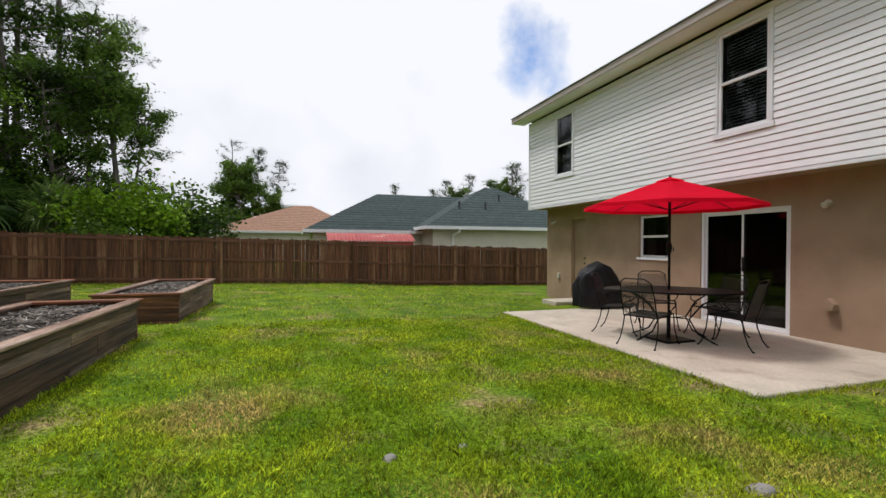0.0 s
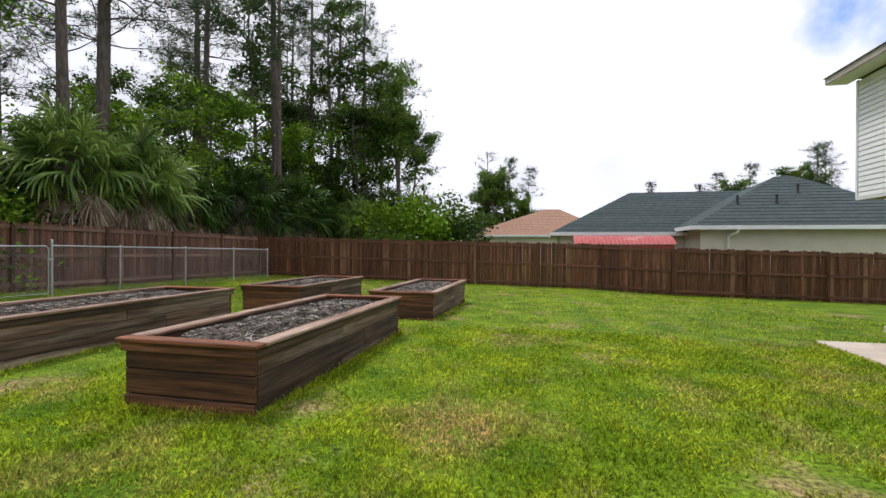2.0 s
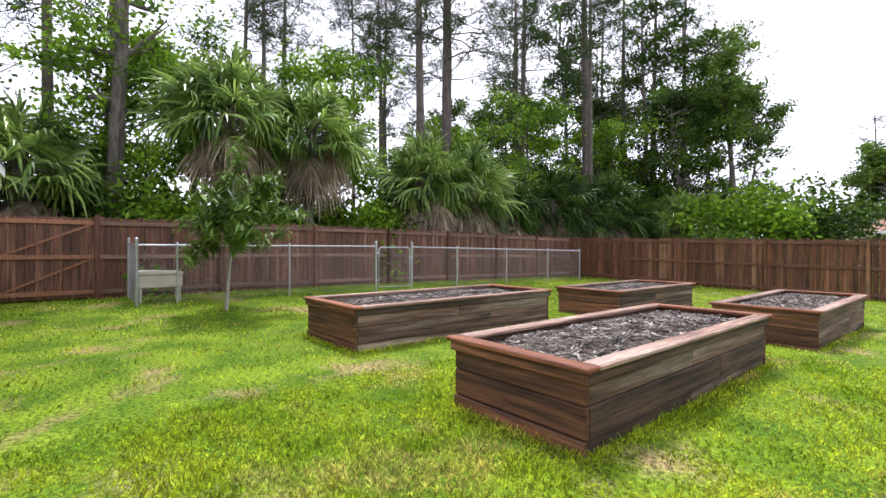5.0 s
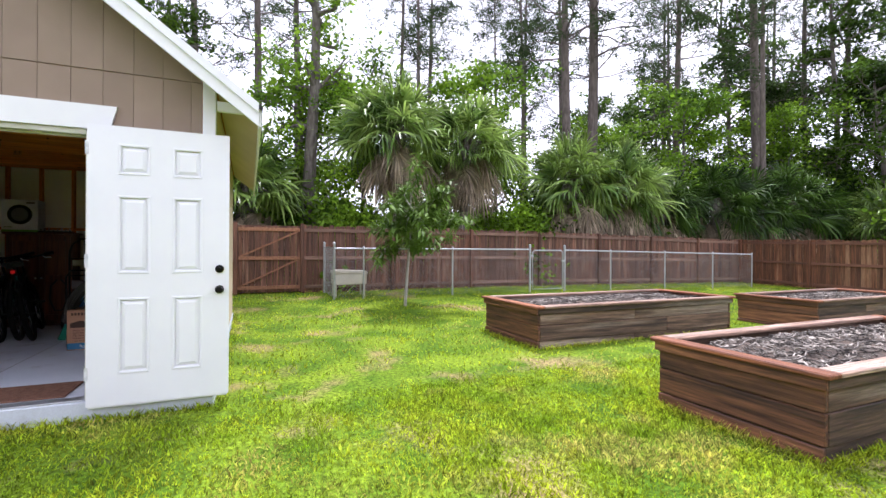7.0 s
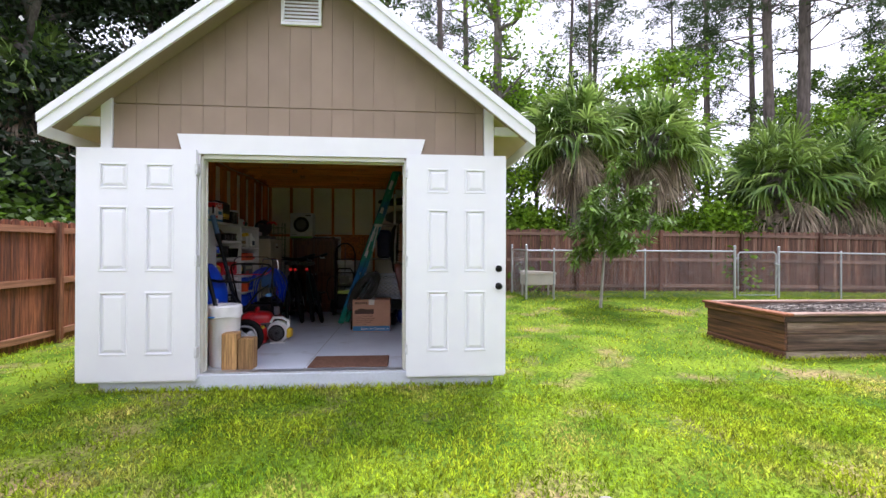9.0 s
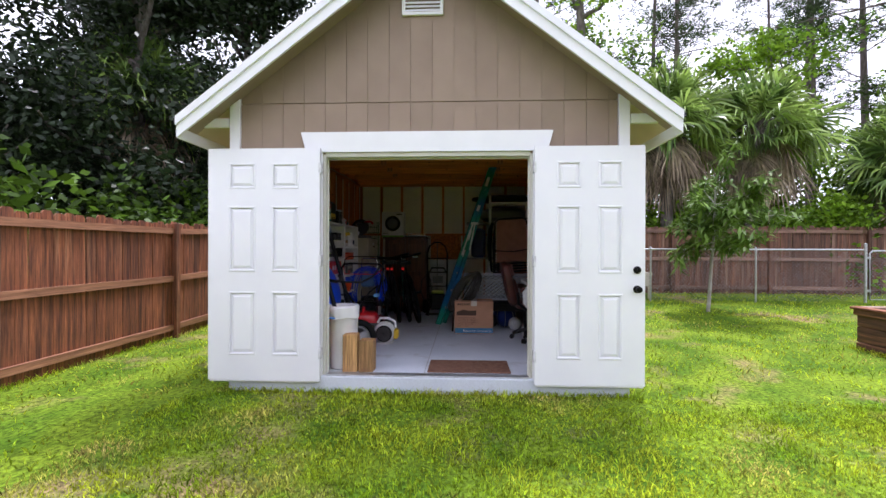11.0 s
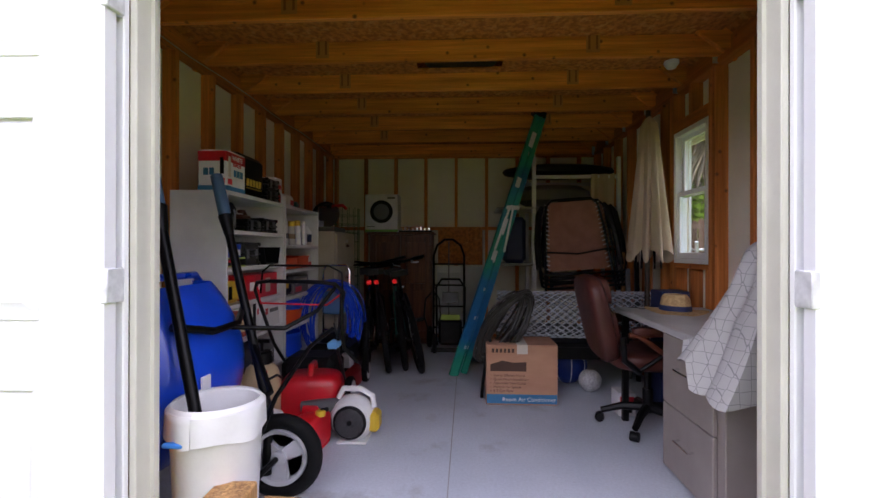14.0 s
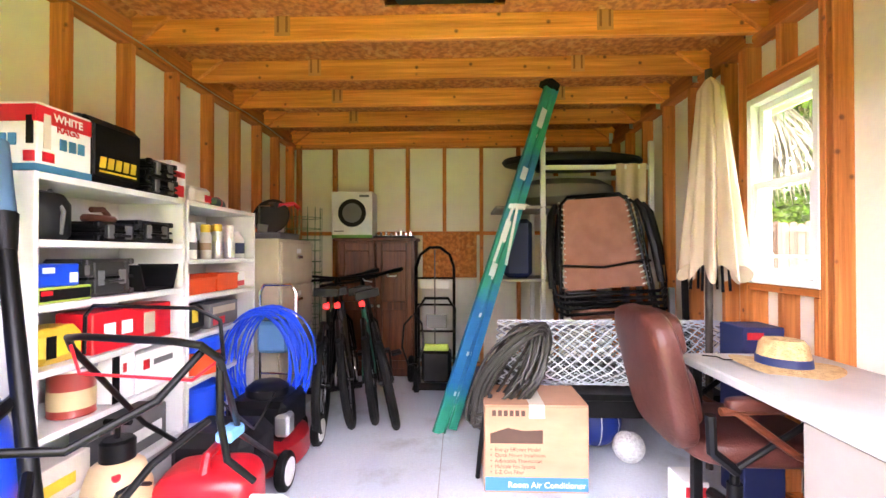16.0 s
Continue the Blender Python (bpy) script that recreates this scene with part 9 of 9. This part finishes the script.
# bucket, blocks and mat by the door
bk_ = thing("bucket", "tall white bucket lined with a bag", "bucket", pose(-5.02, -2.50, FL))
part("shell", Mesh().lathe([(0.125, 0), (0.135, 0.01), (0.158, 0.55), (0.166, 0.56), (0.166, 0.60), (0.158, 0.605), (0.15, 0.60), (0.13, 0.03)], None, 32), M["white_plastic"], bk_)
part("liner", Mesh().grid(lambda u, v: ((0.169 + 0.006 * math.sin(u * 40) * v) * math.cos(u * 6.2832) * (1 - 0.1 * (v < 0.1)), (0.169 + 0.006 * math.sin(u * 40) * v) * math.sin(u * 6.2832) * (1 - 0.1 * (v < 0.1)), 0.615 - 0.12 * v + 0.008 * math.sin(u * 25) * v), 60, 6), M["paper"], bk_, "white bag folded over the rim")
part("bag_tab", Mesh().box((0.15, -0.10, 0.495), (0.172, -0.02, 0.512), 0.004), plain("blue bag tab", (0.05, 0.25, 0.75)), bk_, "blue drawstring tab")
for y, h, x in ((-2.37, 0.355, -4.86), (-2.215, 0.30, -4.87)):
    o = Mesh().box((-0.07, -0.07, 0), (0.07, 0.07, h), 0.006).obj("timber_block", M["block"], m=pose(x, y, FL + 0.001, 0, 0, 3 if h > 0.32 else -2))
    tagged(o, "square yellow timber block standing by the door", "timber block", group="timber blocks")
o = Mesh().box((-5.27, -1.63, FL + 0.003), (-4.82, -0.84, FL + 0.016), 0.004).obj("door_mat", M["mat_brown"])
tagged(o, "brown coir door mat on the concrete", "door mat")

# wheelbarrow on end
wb = thing("wheelbarrow", "blue wheelbarrow tipped on end with black handles", "wheelbarrow", pose(-5.4, -2.8, FL), world_parts=True)
def tub(u, v):
    a = (u - 0.5) * math.pi
    x = -5.33 + 0.34 * math.copysign(abs(math.sin(a)) ** 0.6, math.sin(a)) * (1 - 0.12 * abs(v - 0.5) * 2)
    y = -2.98 + 0.34 * abs(math.cos(a)) ** 0.5 * math.sin(math.pi * (0.10 + 0.82 * v)) ** 0.55
    return (x, y, 0.42 + 0.74 * v)
part("tub", Mesh().grid(tub, 40, 22), M["blue_tub"], wb, "glossy blue plastic tub")
part("tub_rim", Mesh().tube([(-5.68, -2.96, 0.44), (-5.69, -2.97, 1.14), (-5.62, -2.96, 1.19), (-5.04, -2.96, 1.19), (-4.98, -2.97, 1.14), (-4.99, -2.96, 0.44)], 0.018, 8), M["blue_tub"], wb)
part("mark", Mesh().box((-5.21, -2.645, 0.52), (-5.15, -2.635, 0.80), 0.002), M["paper"], wb, "pale lettered mark")
for dx in (0.0, 0.52):
    p0, p1 = Vector((-5.72 + dx, -2.90, 1.69)), Vector((-5.46 + dx, -2.50, 0.55))
    hdl = part("handle", Mesh().tube([p0, p0.lerp(p1, 0.5), p1, p1 + Vector((0.02, 0.0, -0.28))], 0.022, 10), M["black_metal"], wb)
    part("grip", Mesh().tube([p0.lerp(p1, -0.02), p0.lerp(p1, 0.17)], 0.031, 10), plain("blue grey grip", (0.06, 0.13, 0.22)), hdl)
    part("grip_end", Mesh().tube([p0.lerp(p1, 0.17), p0.lerp(p1, 0.26)], [0.036, 0.024], 10), BK, hdl)
part("leg_brace", Mesh().tube([(-5.60, -2.70, 1.02), (-5.40, -2.62, 0.98), (-5.2, -2.62, 0.98), (-5.05, -2.70, 1.02)], 0.016, 8).tube([(-5.52, -2.6, 0.85), (-5.3, -2.42, 0.70), (-5.0, -2.5, 0.6)], 0.014, 8), M["black_metal"], wb)
WX, WY, WZ = -5.46, -2.44, FL + 0.20
part("tyre", Mesh().tube([(WX, WY + 0.163 * math.cos(t * math.pi / 18), WZ + 0.163 * math.sin(t * math.pi / 18)) for t in range(36)], 0.036, 10, close=True), M["tyre"], wb)
rim_ = part("wheel_rim", Mesh().lathe([(0.112, -0.028), (0.128, -0.036), (0.134, 0.0), (0.128, 0.036), (0.112, 0.028), (0.108, 0.0), (0.112, -0.028)], pose(WX, WY, WZ, 0, 90, 0), 32), M["wheel_grey"], wb, "silver wheel rim")
part("wheel_hub", Mesh().lathe([(0.012, -0.045), (0.034, -0.04), (0.034, 0.04), (0.012, 0.045)], pose(WX, WY, WZ, 0, 90, 0), 18), M["wheel_grey"], rim_)
for k in range(3):
    a = k * 2 * math.pi / 3 + 0.5
    c, d = math.cos(a), math.sin(a)
    sp_ = [(0.02, -0.026), (0.115, -0.042), (0.115, 0.042), (0.02, 0.026)]
    part("wheel_spoke", Mesh().prism([(WY + u * c - w * d, WZ + u * d + w * c) for u, w in sp_], WX - 0.012, WX + 0.018, 0), M["wheel_grey"], rim_)
part("axle", Mesh().tube([(-5.56, -2.44, FL + 0.2), (-5.2, -2.46, FL + 0.2)], 0.014, 8).tube([(-5.2, -2.46, FL + 0.2), (-4.94, -2.49, 0.30)], 0.014, 8), M["black_metal"], wb)
sv = thing("shovel", "black D-handled shovel leaning at the wall", "shovel", pose(-5.45, -3.22, FL))
part("shaft", Mesh().tube([(0, 0, 0.1), (0, -0.02, 1.08)], 0.015, 8), M["black_metal"], sv)
part("handle", Mesh().tube([(0, -0.02, 1.08), (0.05, -0.02, 1.16), (0.06, -0.02, 1.24), (-0.06, -0.02, 1.24), (-0.05, -0.02, 1.16)], 0.013, 8, close=True), BK, sv)
part("blade", Mesh().grid(lambda u, v: ((u - 0.5) * 0.22, 0.02 * math.cos((u - 0.5) * 3), 0.26 * v), 6, 4), GY, sv)

# mower
mw = thing("lawn_mower", "red and black push mower with folding handle", "lawn mower", pose(-7.05, -2.66, FL), world_parts=True)
part("deck", Mesh().lathe([(0.27, 0.05), (0.29, 0.07), (0.28, 0.17), (0.20, 0.21), (0.06, 0.22)], Matrix.Translation((-7.06, -2.68, FL)) @ Matrix.Diagonal((1.15, 0.82, 1, 1)), 28), plain("dark red deck", (0.30, 0.008, 0.012), 0.4), mw)
part("engine", Mesh().box((-7.25, -2.84, FL + 0.20), (-6.88, -2.50, FL + 0.42), 0.03), BK, mw)
part("fan_cover", Mesh().lathe([(0.12, 0), (0.12, 0.05), (0.08, 0.08), (0.03, 0.085)], pose(-7.06, -2.67, FL + 0.41), 24), BK, mw)
part("muffler", Mesh().box((-6.96, -2.55, FL + 0.24), (-6.86, -2.47, FL + 0.36), 0.015), M["alu"], mw)
part("grass_bag", Mesh().box((-6.74, -2.86, FL + 0.12), (-6.42, -2.48, FL + 0.42), 0.05), M["cover"], mw)
for x in (-7.34, -6.79):
    for y in (-2.90, -2.46):
        whl = part("wheel", Mesh().lathe([(0.03, -0.025), (0.09, -0.025), (0.10, -0.015), (0.10, 0.015), (0.09, 0.025), (0.03, 0.025)], pose(x, y, FL + 0.10, 90, 0, 0), 22), M["tyre"], mw)
        part("wheel_disc", Mesh().lathe([(0.03, -0.028), (0.07, -0.028), (0.07, 0.028), (0.03, 0.028)], pose(x, y, FL + 0.10, 90, 0, 0), 22), M["white_plastic"], whl)
part("handle", Mesh().tube([(-6.72, -2.86, FL + 0.2), (-6.2, -2.80, 0.72), (-5.78, -2.72, 1.10), (-5.72, -2.68, 1.145), (-5.68, -2.60, 1.155), (-5.62, -2.30, 1.155), (-5.62, -2.23, 1.145), (-5.66, -2.20, 1.10), (-6.1, -2.36, 0.72), (-6.72, -2.48, FL + 0.2)], 0.0105, 10), M["black_metal"], mw)
part("bail", Mesh().tube([(-5.80, -2.70, 1.08), (-5.78, -2.68, 1.20), (-5.74, -2.62, 1.235), (-5.68, -2.28, 1.235), (-5.70, -2.22, 1.20), (-5.72, -2.22, 1.08)], 0.006, 6), M["black_metal"], mw)
part("drive_bar", Mesh().tube([(-5.74, -2.69, 1.12), (-5.76, -2.68, 1.03), (-5.70, -2.30, 1.03), (-5.70, -2.22, 1.09)], 0.005, 6), M["red_plastic"], mw, "thin red control bar")
part("starter_cord", Mesh().tube([(-5.9, -2.32, 0.9), (-6.3, -2.4, 0.66), (-6.6, -2.5, 0.6), (-7.0, -2.6, 0.6)], 0.005, 6), BK, mw)
part("clip", Mesh().box((-6.06, -2.38, 0.74), (-5.96, -2.32, 0.78), 0.008), plain("light blue clip", (0.15, 0.4, 0.75)), mw)

# wheelbarrow strap-like trimmer handle and blower
tm = thing("string_trimmer", "black bent-shaft trimmer lying over the mower", "trimmer", pose(-5.75, -2.5, FL), world_parts=True)
part("shaft", Mesh().tube([(-5.05, -2.42, 0.45), (-5.35, -2.42, 0.66), (-5.62, -2.36, 0.83), (-5.75, -2.28, 0.90)], 0.0105, 10), M["black_metal"], tm)
part("handle", Mesh().tube([(-5.35, -2.62, 0.97), (-5.4, -2.4, 0.96), (-5.55, -2.30, 1.02), (-5.66, -2.24, 1.13), (-5.70, -2.22, 1.10), (-5.70, -2.22, 0.92), (-5.72, -2.21, 0.80), (-5.76, -2.15, 0.72)], 0.0105, 10), M["black_metal"], tm)

bc = thing("hose_cart", "chrome folding cart with coiled blue hose", "hose cart", pose(-7.38, -2.74, FL))
part("frame", Mesh().tube([(0, -0.12, 0.05), (0, -0.12, 0.98), (0.0, -0.09, 1.03), (0, 0.09, 1.03), (0, 0.12, 0.98), (0, 0.12, 0.05)], 0.011, 8), M["chrome"], bc)
part("crossbar", Mesh().tube([(0, -0.12, 0.45), (0, 0.12, 0.45)], 0.008).tube([(0, -0.12, 0.8), (0, 0.12, 0.8)], 0.008), M["chrome"], bc)
part("foot", Mesh().box((0, -0.15, 0), (0.22, 0.15, 0.02), 0.004), BK, bc)
part("box", Mesh().box((0.02, -0.1, 0.60), (0.10, 0.1, 0.80), 0.02), plain("slate blue", (0.08, 0.2, 0.42)), bc)
for s in (-1, 1):
    part("wheel", Mesh().lathe([(0.02, -0.015), (0.08, -0.015), (0.08, 0.015), (0.02, 0.015)], pose(-0.03, s * 0.15, 0.08, 90, 0, 0), 18), M["tyre"], bc)
hs = thing("blue_hose", "bright blue air hose coiled on the cart", "hose", pose(-7.22, -2.74, FL + 0.60))
hr = random.Random(9)
for k in range(18):
    rx, rz = 0.235 + hr.uniform(-0.06, 0.05), 0.375 + hr.uniform(-0.10, 0.06)
    cy, cz, dx = hr.uniform(-0.035, 0.035), 0.33 - rz - 0.04 + hr.uniform(-0.04, 0.02), hr.uniform(-0.05, 0.08)
    part("loop", Mesh().tube([(dx + 0.015 * math.sin(t * 0.7 + k), cy + rx * math.cos(t * math.pi / 16), cz + rz * math.sin(t * math.pi / 16)) for t in range(32)], 0.0062, 6, close=True), M["blue_hose"], hs)


def fuel_can(x, y, w, d, h, yaw, label, spout=True):
    c = thing("fuel_can", label, "fuel can", pose(x, y, FL, 0, 0, yaw))
    part("body", cushion((-w / 2, -d / 2, 0.0), (w / 2, d / 2, h), 0.02), M["red_plastic"], c)
    part("handle", Mesh().tube([(-w * 0.30, 0, h * 0.93), (-w * 0.26, 0, h * 1.10), (w * 0.16, 0, h * 1.12), (w * 0.30, 0, h * 0.93)], 0.02, 8), M["red_plastic"], c)
    for sx in (-0.5, 0.5):
        part("panel_rib", Mesh().tube([(w * sx * 0.98, -d * 0.28, h * 0.2), (w * sx * 1.0, 0, h * 0.17), (w * sx * 0.98, d * 0.28, h * 0.2)], 0.006, 6), M["red_plastic"], c)
    if not spout:
        return c
    part("cap", Mesh().lathe([(0.03, 0), (0.03, 0.03), (0.02, 0.035)], pose(w * 0.36, 0, h * 0.95), 14), M["yellow"], c, "yellow spout collar")
    part("spout", Mesh().tube([(w * 0.36, 0, h * 0.98), (w * 0.40, 0, h * 1.08), (w * 0.55, 0.03, h * 1.08)], 0.014, 8), BK, c)
    return c


fuel_can(-6.30, -2.58, 0.30, 0.40, 0.37, 10, "large red plastic fuel can on the floor", False)
fuel_can(-5.96, -2.47, 0.16, 0.26, 0.22, 80, "small red fuel can with a yellow spout")
lb = thing("leaf_blower", "white and black handheld leaf blower", "leaf blower", pose(-6.14, -2.27, FL))
part("volute", Mesh().lathe([(0.05, -0.07), (0.12, -0.07), (0.135, -0.04), (0.135, 0.04), (0.11, 0.07), (0.05, 0.075)], pose(0, 0, 0.135, 0, 90, 0), 28), M["white_plastic"], lb)
part("intake", Mesh().lathe([(0.03, 0.0), (0.098, 0.0), (0.102, 0.012), (0.09, 0.02), (0.03, 0.022)], pose(0.075, 0, 0.13, 0, 90, 0), 28), BK, lb)
for k in range(9):
    part("grille_ring", Mesh().tube([(0.098, (0.02 + 0.008 * k) * math.cos(t * 0.5236), 0.13 + (0.02 + 0.008 * k) * math.sin(t * 0.5236)) for t in range(12)], 0.0018, 4, close=True), GY, lb)
part("handle", Mesh().tube([(0, -0.09, 0.25), (0, -0.06, 0.31), (0, 0.05, 0.31), (0, 0.12, 0.27), (0, 0.13, 0.2)], 0.018, 8), M["white_plastic"], lb)
part("tank", Mesh().box((-0.06, 0.10, 0.06), (0.06, 0.17, 0.18), 0.02), M["yellow"], lb)
part("tube", Mesh().tube([(0.0, -0.08, 0.20), (0.0, -0.22, 0.20), (0.01, -0.32, 0.19)], [0.05, 0.04, 0.036], 14), GY, lb)
part("foot", Mesh().box((-0.08, -0.08, 0.0), (0.09, 0.10, 0.015), 0.005), M["white_plastic"], lb)
ty = thing("garden_sprayer", "tan tank sprayer with a black cap", "sprayer", pose(-6.12, -2.84, FL))
part("tank", Mesh().lathe([(0.10, 0), (0.115, 0.02), (0.115, 0.36), (0.09, 0.44), (0.05, 0.47)], None, 24), M["tan_tank"], ty)
part("cap", Mesh().lathe([(0.06, 0.45), (0.06, 0.53), (0.05, 0.54)], None, 20), BK, ty)
part("pump_handle", Mesh().tube([(0, -0.05, 0.60), (0, 0.05, 0.60)], 0.012).tube([(0, 0, 0.53), (0, 0, 0.60)], 0.01), BK, ty)
part("valve", Mesh().lathe([(0.015, 0), (0.015, 0.015)], pose(0.07, 0.05, 0.42, 0, 45, 30), 10), M["red_plastic"], ty)
part("hose", Mesh().tube([(0.09, 0.06, 0.36), (0.13, 0.10, 0.40), (0.10, 0.14, 0.42), (0.02, 0.14, 0.38)], 0.008, 6), BK, ty)
tk = thing("gas_cylinder", "small white gas cylinder on the floor", "gas cylinder", pose(-5.86, -2.66, FL))
part("tank", Mesh().lathe([(0.06, 0), (0.075, 0.03), (0.085, 0.1), (0.085, 0.18), (0.06, 0.25), (0.02, 0.27)], None, 20), M["white_plastic"], tk)

# things on the joists and fixings
jb = thing("stored_bag", "dark green bag stored across the joists", "bag", pose(-6.62, -1.6, TOP + 0.156))
part("bag", cushion((-0.45, -0.32, 0.0), (0.4, 0.28, 0.2), 0.02), plain("dark bag", (0.012, 0.02, 0.014)), jb)
for k in range(8):
    x = -9.29 + 0.575 * k
    tie = thing("joist_tie", "small bright steel joist tie", "bracket", pose(x - 0.021, RY - 0.10, TOP - 0.03), group="joist ties")
    part("plate", Mesh().box((-0.003, -0.02, -0.01), (0.0, 0.02, 0.10), 0.001), M["galv"], tie)
wiring = thing("cable", "pale cable stapled along the wall plate", "cable", pose(SX0, LY, TOP), world_parts=True)
part("cable", Mesh().tube([(-5.0 - 0.4 * k, LY + 0.095, TOP - 0.02 + 0.012 * math.sin(k * 1.7)) for k in range(11)], 0.004, 6), M["beige_steel"], wiring)
for a, b in WIN:
    tape = thing("flashing_tape", "printed white flashing tape beside the window", "tape", pose(a, RY, WZ0), world_parts=True)
    part("tape", Mesh().box((a - 0.0, RY - 0.085, WZ0 + 0.02), (a + 0.003, RY - 0.03, WZ1 - 0.02)), M["paper"], tape)
    for k in range(9):
        part("print", Mesh().box((a + 0.003, RY - 0.07, WZ0 + 0.06 + 0.105 * k), (a + 0.004, RY - 0.045, WZ0 + 0.12 + 0.105 * k)), BK, tape)

# truss plates on the joists and a lamp socket on the beam
for k in range(7):
    x = -9.29 + 0.575 * (k + 1)
    for y in (-2.55, -0.74):
        o = thing("truss_plate", "dull toothed steel plate pressed over the joist", "bracket", pose(x + 0.0215, y, TOP + 0.03), group="truss plates")
        part("plate", Mesh().box((0, -0.045, 0), (0.002, 0.045, 0.135), 0.0008), M["plate_steel"], o)
        part("rows", Mesh().box((0.002, -0.032, 0.02), (0.0028, -0.018, 0.115)).box((0.002, 0.018, 0.02), (0.0028, 0.032, 0.115)), M["plate_print"], o)
sck = thing("lamp_socket", "white porcelain lamp socket under the roof boards", "lamp", pose(-6.66, -0.12, TOP + 0.02))
part("base", Mesh().lathe([(0.028, 0.0), (0.05, 0.03), (0.05, 0.05)], None, 20), M["white_plastic"], sck)
